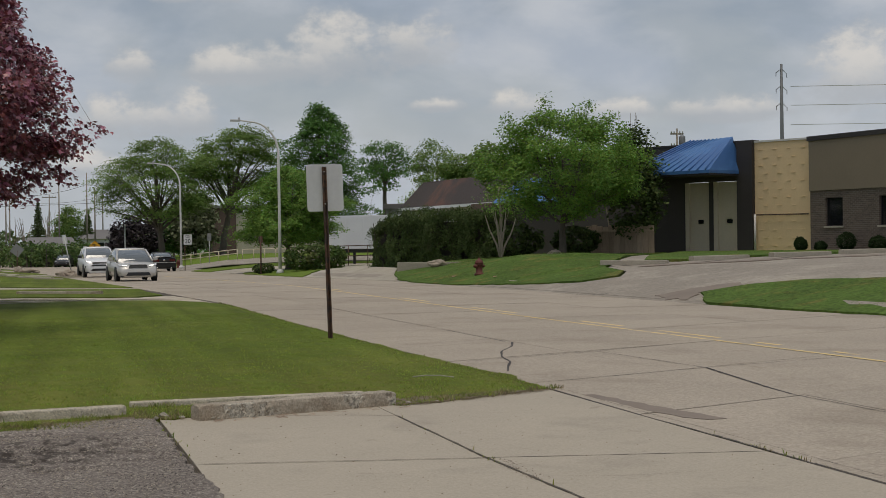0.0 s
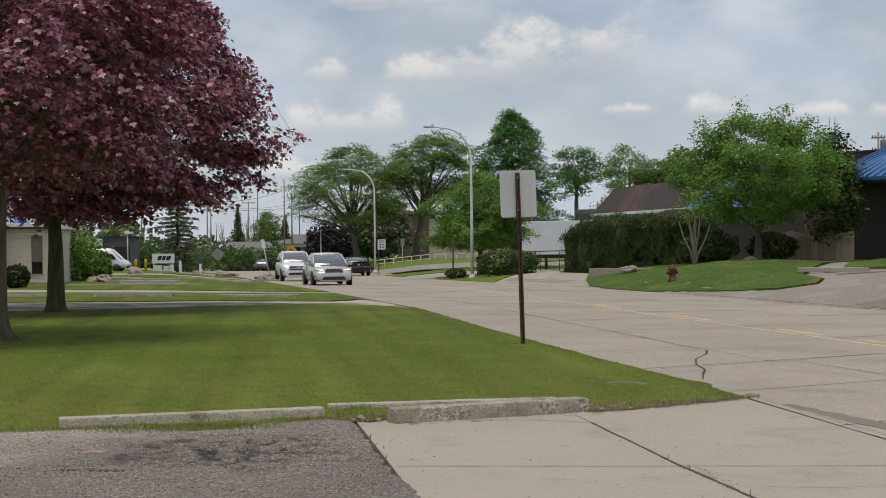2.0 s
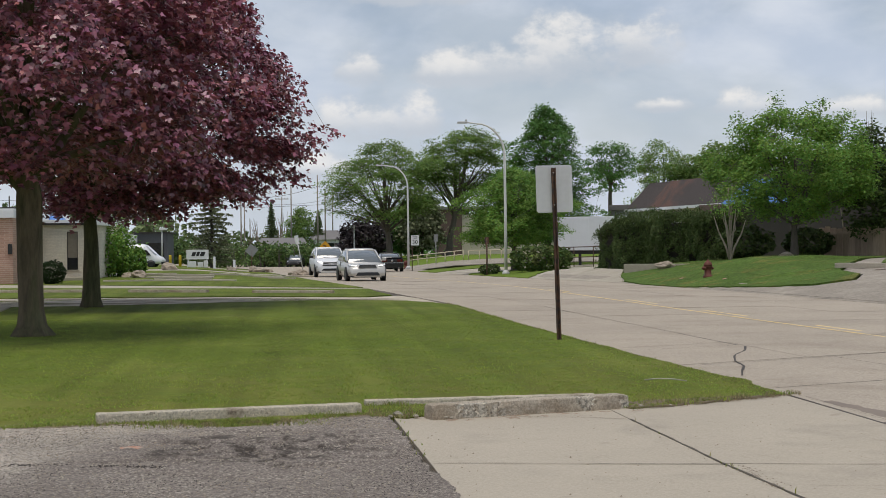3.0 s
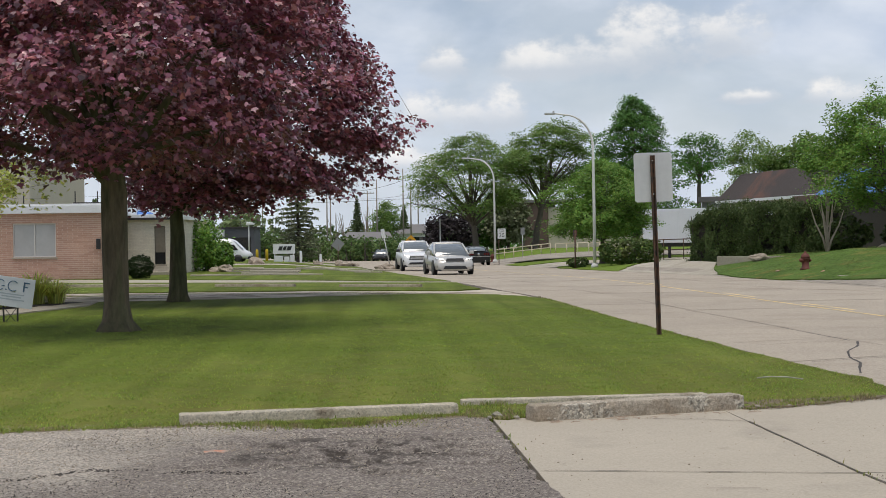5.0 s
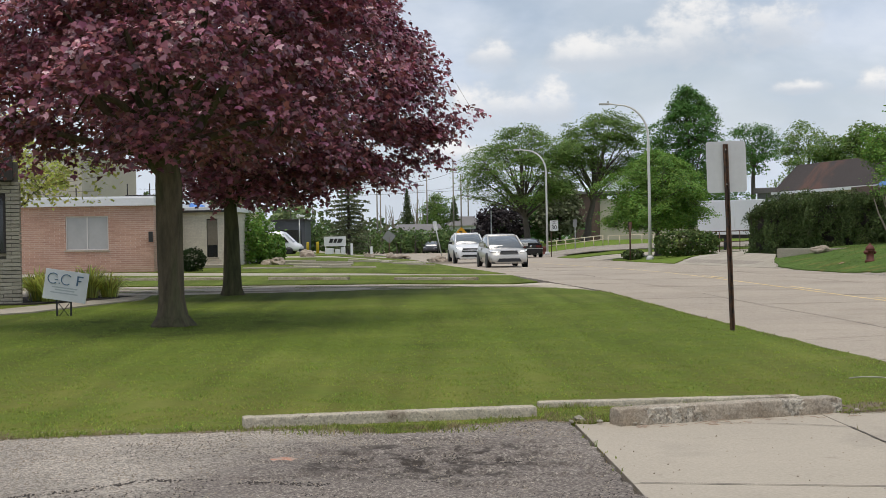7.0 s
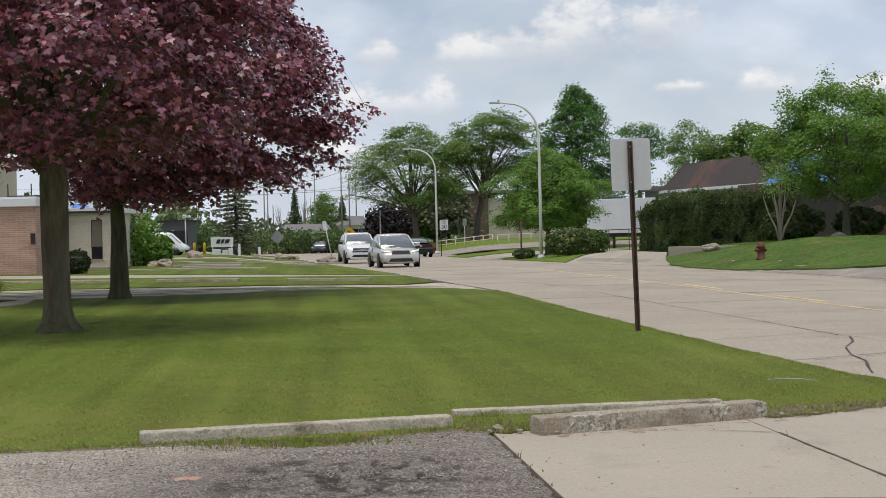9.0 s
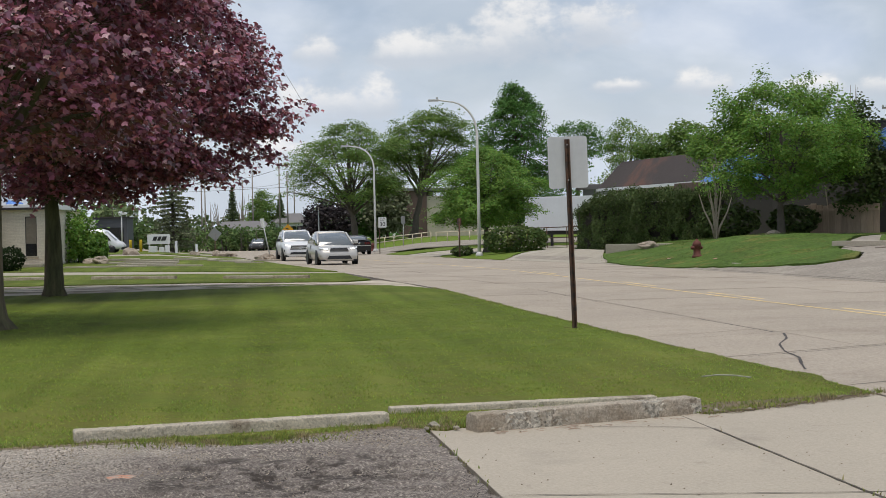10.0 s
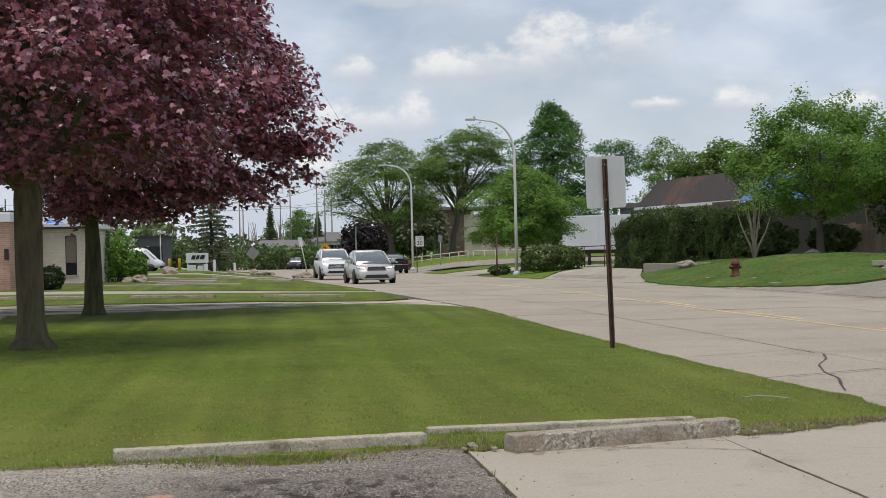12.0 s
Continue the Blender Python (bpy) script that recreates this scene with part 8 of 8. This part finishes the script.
# ---------- vehicles ----------
def loft(sections, material, name, parent, label=""):
    """Skin over a row of half sections, mirrored: each a list of (x, y, z) from the lower middle to the upper middle."""
    verts, faces = [], []
    k = len(sections[0])
    w = 2 * k - 2
    for s in sections:
        ring = list(s) + [(x, -y, z) for x, y, z in s[-2:0:-1]]
        verts += ring
    for a in range(len(sections) - 1):
        for b in range(w):
            c = (b + 1) % w
            faces.append((a * w + b, a * w + c, (a + 1) * w + c, (a + 1) * w + b))
    faces.append(tuple(range(w))[::-1])
    faces.append(tuple((len(sections) - 1) * w + b for b in range(w)))
    return part(name, mesh_of(name, verts, faces, M[material], True), None, parent, label)


def car(name, at, turn, spec, label):
    """A car with its nose towards +x. spec: stations of (x, half width, bottom, top) for the body, and of the cabin."""
    root = thing(name, (at[0], at[1], land(*at) + 0.005), turn, label, "car", "cars on the road")
    paint = spec["paint"]
    W = spec["width"] / 2
    body = []
    for x, w, zb, zt in spec["body"]:
        w *= W
        zm = zb + (zt - zb) * 0.5
        body.append([(x, 0, zb), (x, w * 0.80, zb), (x, w * 0.95, zb + 0.07), (x, w, zm - 0.04), (x, w * 1.0, zm + 0.06), (x, w * 0.965, zt - 0.10), (x, w * 0.90, zt - 0.025), (x, w * 0.55, zt + 0.005), (x, 0, zt + 0.02)])
    shell = loft(body, paint, "body", root)
    cab = []
    for x, zb, zt, wb, wt in spec["cabin"]:
        cab.append([(x, 0, zb), (x, W * wb, zb), (x, W * (wb * 0.6 + wt * 0.4), zb + (zt - zb) * 0.55), (x, W * wt * 1.01, zt - 0.05), (x, W * wt * 0.9, zt - 0.012), (x, W * wt * 0.5, zt), (x, 0, zt + 0.004)])
    loft(cab, "carglass", "cabin_glass", root, "dark car glass")
    # roof skin and pillars over the glass
    top = [c for c in spec["cabin"] if c[0] <= spec["roof"][1] and c[0] >= spec["roof"][0]]
    roof = []
    for x, zb, zt, wb, wt in top:
        roof.append([(x, 0, zt - 0.03), (x, W * wt * 1.02, zt - 0.075), (x, W * wt * 1.035, zt - 0.045), (x, W * wt * 0.93, zt + 0.006), (x, W * wt * 0.5, zt + 0.016), (x, 0, zt + 0.02)])
    loft(roof, paint, "roof", root)
    for a, b in spec["pillars"]:
        (xa, za, wa), (xb, zb, wb) = a, b
        for s in (1, -1):
            tube("pillar", [(xa, s * W * wa, za), (xb, s * W * wb, zb)], [0.05, 0.042], M[paint], root, 6)
    R = spec["tyre"]
    for x in spec["axles"]:
        for s in (1, -1):
            arch = lathe("wheel_arch", [(R * 1.14, 0.0), (R * 1.14, 0.05), (R * 0.9, 0.055)], M["blackplastic"], root, 22)
            arch.location, arch.rotation_euler = (x, s * (W - 0.035), R * 1.02), (radians(-90 * s), 0, 0)
            tyre = lathe("wheel", [(R * 0.6, -0.10), (R * 0.94, -0.10), (R, -0.06), (R, 0.06), (R * 0.94, 0.10), (R * 0.62, 0.10)], M["tyre"], root, 24)
            tyre.location, tyre.rotation_euler = (x, s * (W - 0.085), R), (radians(-90 * s), 0, 0)
            bm = bmesh.new()
            for k in range(10):
                m = Matrix.Rotation(2 * math.pi * k / 10, 4, "Z")
                box(bm, 0.03, R * 0.64, -0.018, 0.018, 0.07, 0.098, 0, m)
            rim = part("rim", bm, M["rim"], tyre, "alloy rim spokes")
    z = spec["mirror"]
    for s in (1, -1):
        part("mirror", boxed(z[0] - 0.08, z[0] + 0.08, s * (W + 0.10) - 0.1, s * (W + 0.10) + 0.1, z[1] - 0.07, z[1] + 0.08, 0.03), M[spec.get("mirror_mat", paint)], root)
    return root, W


def wedge(parent, name, pts, thick, material, label=""):
    """A thin shaped plate: outline points on the car's skin, pushed out along x by thick."""
    bm = bmesh.new()
    a = [bm.verts.new((x, y, z)) for x, y, z in pts]
    b = [bm.verts.new((x + thick, y, z)) for x, y, z in pts]
    bm.faces.new(a[::-1]), bm.faces.new(b)
    for k in range(len(a)):
        j = (k + 1) % len(a)
        bm.faces.new((a[k], a[j], b[j], b[k]))
    bmesh.ops.recalc_face_normals(bm, faces=bm.faces)
    return part(name, bm, M[material], parent, label)


def hatchback():
    spec = dict(paint="silver", width=1.82, tyre=0.315, axles=(1.33, -1.32), mirror=(0.62, 1.0), roof=(-1.35, 0.12),
                body=[(-2.16, 0.72, 0.42, 0.86), (-2.10, 0.86, 0.32, 0.97), (-1.9, 0.95, 0.26, 1.0), (-1.3, 1.0, 0.2, 1.0), (-0.4, 1.0, 0.18, 0.97), (0.5, 1.0, 0.18, 0.91), (0.95, 1.0, 0.2, 0.90), (1.4, 0.99, 0.22, 0.84), (1.75, 0.97, 0.19, 0.78), (1.98, 0.93, 0.18, 0.71), (2.12, 0.86, 0.19, 0.61), (2.17, 0.78, 0.22, 0.50)],
                cabin=[(-2.02, 0.9, 0.98, 0.78, 0.66), (-1.75, 0.92, 1.26, 0.86, 0.68), (-1.35, 0.93, 1.40, 0.90, 0.69), (-0.8, 0.93, 1.48, 0.92, 0.72), (-0.3, 0.9, 1.49, 0.93, 0.73), (0.12, 0.88, 1.44, 0.93, 0.73), (0.6, 0.86, 1.20, 0.92, 0.78), (1.2, 0.84, 0.90, 0.9, 0.86)],
                pillars=[((1.12, 0.92, 0.87), (0.12, 1.42, 0.72)), ((-0.5, 0.93, 0.925), (-0.45, 1.43, 0.70)), ((-1.75, 0.97, 0.86), (-1.3, 1.38, 0.68))])
    root, W = car("hatchback_car", (2.1, 57.2), 276, spec, "silver hatchback with lit headlamps on the road")
    # slim wide upper grille, headlamps, lower openings
    wedge(root, "grille", [(2.06, -0.42, 0.64), (2.06, 0.42, 0.64), (2.0, 0.36, 0.755), (2.0, -0.36, 0.755)], 0.10, "blackplastic", "black slim grille")
    part("grille_trim", boxed(2.105, 2.125, -0.43, 0.43, 0.765, 0.785, 0.005), M["chrome"], root)
    wedge(root, "lower_grille", [(2.1, -0.56, 0.27), (2.1, 0.56, 0.27), (2.08, 0.46, 0.42), (2.08, -0.46, 0.42)], 0.095, "blackplastic", "black lower grille")
    wedge(root, "bumper_lip", [(2.03, -0.8, 0.2), (2.03, 0.8, 0.2), (2.03, 0.8, 0.255), (2.03, -0.8, 0.255)], 0.12, "blackplastic")
    for s in (1, -1):
        lamp = wedge(root, "headlamp", [(1.93, s * 0.50, 0.69), (1.80, s * 0.84, 0.73), (1.62, s * 0.86, 0.82), (1.86, s * 0.58, 0.76)], 0.13, "lens", "swept headlamp")
        wedge(lamp, "lit_lens", [(2.01, s * 0.50, 0.70), (1.94, s * 0.70, 0.72), (1.93, s * 0.70, 0.755), (2.0, s * 0.52, 0.745)], 0.07, "headlamp", "glowing white running lamp")
        wedge(root, "fog_lamp", [(2.0, s * 0.60, 0.33), (1.92, s * 0.82, 0.36), (1.92, s * 0.82, 0.44), (2.0, s * 0.58, 0.42)], 0.15, "blackplastic")
        part("door_handle", boxed(-0.25, -0.05, s * W * 1.0 - 0.02, s * W * 1.0 + 0.02, 0.86, 0.89, 0.005), M["silver"], root)
        part("door_seam", boxed(-0.40, -0.385, s * W * 0.985 - 0.012, s * W * 0.985 + 0.012, 0.35, 0.9), M["blackplastic"], root)


hatchback()


def crossover():
    spec = dict(paint="whitecar", width=1.84, tyre=0.35, axles=(1.38, -1.35), mirror=(0.72, 1.14), roof=(-1.75, 0.15), mirror_mat="blackplastic",
                body=[(-2.30, 0.76, 0.5, 1.02), (-2.22, 0.9, 0.4, 1.1), (-1.9, 0.97, 0.32, 1.12), (-1.3, 1.0, 0.27, 1.12), (-0.4, 1.0, 0.25, 1.10), (0.6, 1.0, 0.25, 1.08), (1.05, 1.0, 0.27, 1.09), (1.5, 0.99, 0.28, 1.04), (1.9, 0.97, 0.25, 0.97), (2.15, 0.92, 0.24, 0.87), (2.27, 0.84, 0.26, 0.73), (2.30, 0.76, 0.3, 0.62)],
                cabin=[(-2.15, 1.02, 1.16, 0.80, 0.68), (-1.95, 1.04, 1.45, 0.86, 0.70), (-1.7, 1.05, 1.6, 0.9, 0.71), (-0.9, 1.05, 1.67, 0.92, 0.72), (-0.3, 1.04, 1.675, 0.93, 0.73), (0.15, 1.03, 1.63, 0.93, 0.73), (0.62, 1.02, 1.36, 0.92, 0.78), (1.12, 1.02, 1.07, 0.88, 0.84)],
                pillars=[((1.06, 1.07, 0.86), (0.15, 1.6, 0.72)), ((-0.5, 1.06, 0.925), (-0.45, 1.62, 0.72)), ((-1.8, 1.1, 0.87), (-1.55, 1.58, 0.70))])
    root, W = car("crossover_car", (1.0, 72.5), 275, spec, "white crossover with lit headlamps on the road")
    wedge(root, "grille", [(2.17, -0.58, 0.64), (2.17, 0.58, 0.64), (2.06, 0.50, 0.86), (2.06, -0.50, 0.86)], 0.14, "blackplastic", "wide black grille")
    for zz in (0.70, 0.76, 0.82):
        part("grille_bar", boxed(2.25, 2.315, -0.5, 0.5, zz - 0.008, zz + 0.008), M["chrome"], root)
    wedge(root, "lower_grille", [(2.2, -0.62, 0.38), (2.2, 0.62, 0.38), (2.2, 0.5, 0.5), (2.2, -0.5, 0.5)], 0.12, "blackplastic")
    wedge(root, "bumper_lip", [(2.1, -0.86, 0.25), (2.1, 0.86, 0.25), (2.1, 0.86, 0.34), (2.1, -0.86, 0.34)], 0.16, "blackplastic")
    for s in (1, -1):
        lamp = wedge(root, "headlamp", [(2.08, s * 0.56, 0.81), (1.94, s * 0.86, 0.87), (1.84, s * 0.87, 0.95), (2.0, s * 0.58, 0.89)], 0.12, "lens", "slim headlamp")
        wedge(lamp, "lit_lens", [(2.14, s * 0.58, 0.825), (2.02, s * 0.82, 0.87), (2.0, s * 0.82, 0.92), (2.12, s * 0.60, 0.875)], 0.07, "headlamp", "glowing white lamp")
        wedge(root, "fog_lamp", [(2.05, s * 0.72, 0.52), (1.98, s * 0.88, 0.53), (1.98, s * 0.88, 0.64), (2.05, s * 0.72, 0.62)], 0.14, "blackplastic")
        part("roof_rail", boxed(-1.5, 0.0, s * 0.58 - 0.02, s * 0.58 + 0.02, 1.66, 1.71, 0.01), M["galv"], root)


crossover()


def coupe():
    spec = dict(paint="blackcar", width=1.88, tyre=0.34, axles=(1.35, -1.37), mirror=(0.55, 1.02), roof=(-1.1, -0.1),
                body=[(-2.38, 0.82, 0.42, 0.92), (-2.34, 0.92, 0.32, 1.0), (-2.1, 0.97, 0.26, 1.03), (-1.4, 1.0, 0.2, 1.01), (-0.4, 0.98, 0.18, 0.93), (0.5, 0.98, 0.18, 0.92), (1.0, 0.99, 0.2, 0.95), (1.5, 0.99, 0.22, 0.92), (2.0, 0.95, 0.22, 0.86), (2.3, 0.86, 0.24, 0.76), (2.38, 0.7, 0.3, 0.6)],
                cabin=[(-1.95, 0.95, 1.03, 0.74, 0.62), (-1.5, 0.95, 1.24, 0.80, 0.64), (-1.1, 0.95, 1.34, 0.85, 0.66), (-0.6, 0.92, 1.39, 0.88, 0.67), (-0.1, 0.9, 1.35, 0.89, 0.68), (0.3, 0.9, 1.18, 0.89, 0.72), (0.85, 0.9, 0.94, 0.86, 0.82)],
                pillars=[((0.8, 0.94, 0.84), (-0.1, 1.33, 0.67)), ((-1.95, 1.02, 0.74), (-1.05, 1.33, 0.65))])
    root, W = car("coupe_car", (6.2, 99.0), 94.5, spec, "black coupe seen from behind driving away")
    part("rear_panel", boxed(-2.405, -2.35, -0.78, 0.78, 0.72, 0.94, 0.02), M["blackplastic"], root)
    badge = lathe("round_badge", [(0.085, 0), (0.085, 0.02), (0.07, 0.026)], M["chrome"], root, 20, "round pale badge")
    badge.location, badge.rotation_euler = (-2.405, 0, 0.84), (0, radians(-90), 0)
    part("spoiler", boxed(-2.42, -2.18, -0.8, 0.8, 1.03, 1.075, 0.015), M["blackcar"], root)
    part("bumper_edge", boxed(-2.43, -2.3, -0.86, 0.86, 0.655, 0.685, 0.01), M["galv"], root, "pale reflecting bumper edge")
    part("lower_bumper", boxed(-2.42, -2.3, -0.86, 0.86, 0.28, 0.65, 0.04), M["blackcar"], root)
    for s in (1, -1):
        for k in range(3):
            y = s * (0.44 + k * 0.135)
            part("tail_lamp", boxed(-2.415, -2.36, y - 0.05, y + 0.05, 0.745, 0.93, 0.01), M["redlens"], root, "dark red tail lamp")
        tube("exhaust", [(-2.45, s * 0.5, 0.28), (-2.2, s * 0.5, 0.28)], 0.045, M["chrome"], root, 10)


coupe()


def van(at, turn, label):
    root = thing("van", (at[0], at[1], land(*at)), turn, label, "van")
    root.scale = (0.92, 0.92, 0.80)
    secs = []
    for x, zb, zt, w in [(-2.95, 0.5, 2.45, 0.86), (-2.85, 0.42, 2.6, 0.93), (0.9, 0.4, 2.62, 0.94), (1.35, 0.4, 2.45, 0.93), (2.0, 0.4, 1.75, 0.94), (2.35, 0.4, 1.35, 0.94), (2.8, 0.4, 1.12, 0.88), (2.98, 0.45, 0.85, 0.74)]:
        secs.append([(x, 0, zb), (x, w * 0.95, zb), (x, w, zb + 0.3), (x, w * 0.97, (zb + zt) / 2 + 0.2), (x, w * 0.85, zt - 0.08), (x, w * 0.6, zt), (x, 0, zt + 0.02)])
    loft(secs, "whitecar", "body", root)
    for s in (1, -1):
        bm = bmesh.new()
        vs = [bm.verts.new((x, s * 0.972, z)) for x, z in ((0.75, 1.35), (1.85, 1.35), (1.45, 1.95), (0.75, 2.0))]
        bm.faces.new(vs)
        g = bmesh.ops.extrude_face_region(bm, geom=bm.faces[:])["geom"]
        for v in g:
            if isinstance(v, bmesh.types.BMVert):
                v.co.y -= s * 0.06
        part("side_window", bm, M["window"], root)
        part("livery_bar", boxed(-0.6, 0.45, s * 0.985 - 0.012, s * 0.985 + 0.012, 1.1, 1.25), M["palegrey"], root)
        for x in (1.85, -1.75):
            w = lathe("wheel", [(0.2, -0.11), (0.33, -0.11), (0.35, -0.06), (0.35, 0.06), (0.33, 0.11), (0.2, 0.11)], M["tyre"], root, 18)
            w.location, w.rotation_euler = (x, s * 0.88, 0.35), (radians(90), 0, 0)
            a = lathe("wheel_arch", [(0.42, 0), (0.42, 0.03)], M["blackplastic"], root, 18)
            a.location, a.rotation_euler = (x, s * 0.955, 0.42), (radians(-90 * s), 0, 0)
    part("bumper", boxed(2.75, 3.05, -0.85, 0.85, 0.35, 0.62, 0.05), M["blackplastic"], root)
    part("windscreen", mesh_of("windscreen", [(1.42, -0.8, 2.36), (1.42, 0.8, 2.36), (2.3, 0.84, 1.42), (2.3, -0.84, 1.42), (1.36, -0.8, 2.3), (1.36, 0.8, 2.3), (2.24, 0.84, 1.36), (2.24, -0.84, 1.36)], [(0, 1, 2, 3), (4, 7, 6, 5), (0, 4, 5, 1), (2, 6, 7, 3)], M["window"]), None, root)


van((-14.9, 122.0), -6, "white delivery van parked beside the shop")


# ---------- far woods ----------
def woods(name, x0, x1, y0, y1, count, low, high, leaf, seed, label, size=0.9, per=46):
    """A far belt of trees, one piece: heaps of leaf sprays on hidden stems."""
    rng, rnd = np.random.default_rng(seed), random.Random(seed)
    pts, verts, faces = [], [], []
    for k in range(count):
        x, y = rnd.uniform(x0, x1), rnd.uniform(y0, y1)
        h, r = rnd.uniform(low, high), rnd.uniform(1.3, 2.6)
        z = land(x, y)
        tube_data(verts, faces, [(x, y, z - 0.2), (x + rnd.gauss(0, 0.2), y, z + h * 0.9)], [0.14, 0.03], 5)
        n = int(per * h / 4)
        t = rng.uniform(0.08, 1, n)
        a = rng.uniform(0, 6.3, n)
        rr = r * np.sqrt(np.maximum(0.05, 1 - ((t - 0.4) / 0.66) ** 2)) * rng.uniform(0.3, 1.1, n) ** 0.5
        pts.append(np.stack([x + rr * np.cos(a), y + rr * np.sin(a), z + t * h + rng.normal(0, 0.2, n)], 1))
    root = thing(name, (0, 0, 0), 0, label, "woods", kind="stuff")
    tagged(part("stems", mesh_of("stems", verts, faces, M["bark2"]), None, root), kind="stuff")
    tagged(part("foliage", leaf_mesh("foliage", np.concatenate(pts), size, "spray", M[leaf], rng, 0.7), None, root), kind="stuff")


woods("far_shrubs", -22, 2.4, 170, 182, 84, 1.6, 3.4, "shrubleaf", 81, "belt of distant shrubs where the road bends", 0.36, 200)
woods("far_trees", -75, -24, 196, 240, 44, 4.0, 8.5, "farleaf", 82, "belt of distant trees along the road", 0.7, 80)
woods("far_trees", -24, 1, 200, 240, 26, 2.4, 5.0, "farleaf", 87, "belt of low distant trees beyond the bend", 0.55, 110)
woods("far_trees", -54, -14, 166, 190, 34, 4.5, 8.5, "farleaf", 83, "belt of trees behind the shop", 0.7, 60)
woods("far_trees", 8, 75, 176, 215, 60, 3.0, 6.5, "farleaf", 84, "belt of distant trees beyond the far lots", 0.9, 50)
woods("far_shrubs", 3.5, 16, 146, 156, 22, 1.2, 2.4, "leaf_b", 85, "dark shrubs under the locust trees", 0.5, 50)
woods("far_trees", 40, 110, 110, 170, 40, 3.0, 6.0, "farleaf", 86, "belt of distant trees beyond the workshops", 0.9, 50)
# farleaf on these conifers: a paler green with the haze of distance painted in
for _x, _y, _h, _r in ((-3.5, 205, 8.7, 1.5), (3.15, 196, 6.6, 1.2)):
    spruce((_x, _y), _h, _r, int(_h * 7), "slim distant conifer tree at the bend", "farleaf", layers=26)
tree("street_tree", (0.9, 200), [(2.2, 1.2), (3.4, 2.0), (4.8, 1.9), (6.0, 1.3), (6.9, 0.3)], 0.14, 2.0, "spray", 0.2, 130, 46, (0.4, 0.25), "pale green airy tree behind the far house", "leaf_c", "bark2", 57, 8, 0.7, 0.0, 0.35, 0.25, 0.4, freq=0.6)
_rnd = random.Random(9)
for _x, _y, _h in ((-6.6, 208, 6.5), (-5.4, 211, 6.0), (-2.2, 207, 6.8), (-1.4, 210, 6.2)):
    _o = thing("dead_tree", (_x, _y, land(_x, _y)), 0, "bare dead tree against the sky", "tree", "dead trees")
    _vs, _fs = [], []
    for _k in range(7):
        _a = _rnd.uniform(-1.3, 1.3)
        tube_data(_vs, _fs, [(_a * 0.08, 0, 0), (_a * 0.25, 0, _h * 0.5), (_a, _rnd.gauss(0, 0.4), _h * _rnd.uniform(0.75, 1.1))], [0.09, 0.06, 0.02], 5)
    part("branches", mesh_of("branches", _vs, _fs, M["palebark"]), None, _o)
SEDAN = dict(width=1.8, tyre=0.32, axles=(1.36, -1.34), mirror=(0.6, 1.0), roof=(-1.1, 0.05),
             body=[(-2.3, 0.76, 0.42, 0.92), (-2.22, 0.9, 0.32, 1.0), (-1.9, 0.96, 0.26, 1.02), (-1.2, 1.0, 0.2, 1.0), (-0.3, 1.0, 0.18, 0.96), (0.6, 1.0, 0.18, 0.92), (1.1, 1.0, 0.2, 0.9), (1.6, 0.98, 0.22, 0.84), (2.0, 0.9, 0.22, 0.76), (2.22, 0.76, 0.25, 0.6), (2.28, 0.6, 0.3, 0.5)],
             cabin=[(-1.9, 0.95, 1.02, 0.76, 0.64), (-1.45, 0.95, 1.26, 0.84, 0.67), (-1.1, 0.94, 1.4, 0.88, 0.69), (-0.5, 0.93, 1.46, 0.92, 0.71), (0.05, 0.9, 1.43, 0.92, 0.72), (0.55, 0.88, 1.2, 0.92, 0.77), (1.15, 0.87, 0.92, 0.9, 0.85)],
             pillars=[((1.08, 0.92, 0.86), (0.05, 1.41, 0.71)), ((-0.5, 0.94, 0.92), (-0.45, 1.42, 0.7)), ((-1.85, 1.0, 0.78), (-1.05, 1.38, 0.68))])


def far_sedan(at, turn, paint, label, name):
    root, W = car(name, at, turn, dict(SEDAN, paint=paint), label)
    wedge(root, "grille", [(2.18, -0.4, 0.5), (2.18, 0.4, 0.5), (2.12, 0.36, 0.66), (2.12, -0.36, 0.66)], 0.1, "blackplastic", "black grille")
    for s in (1, -1):
        wedge(root, "headlamp", [(2.0, s * 0.5, 0.62), (1.88, s * 0.82, 0.66), (1.84, s * 0.84, 0.76), (1.98, s * 0.52, 0.72)], 0.13, "lens", "clear headlamp")
        part("tail_lamp", boxed(-2.29, -2.2, s * 0.66 - 0.16, s * 0.66 + 0.16, 0.74, 0.9, 0.02), M["redlens"], root, "red tail lamp")


far_sedan((-0.2, 169.0), 262, "blackcar", "dark sedan coming round the far bend", "sedan_car")
far_sedan((9.3, 160.0), 5, "whitecar", "white sedan parked under the far trees", "parked_car")
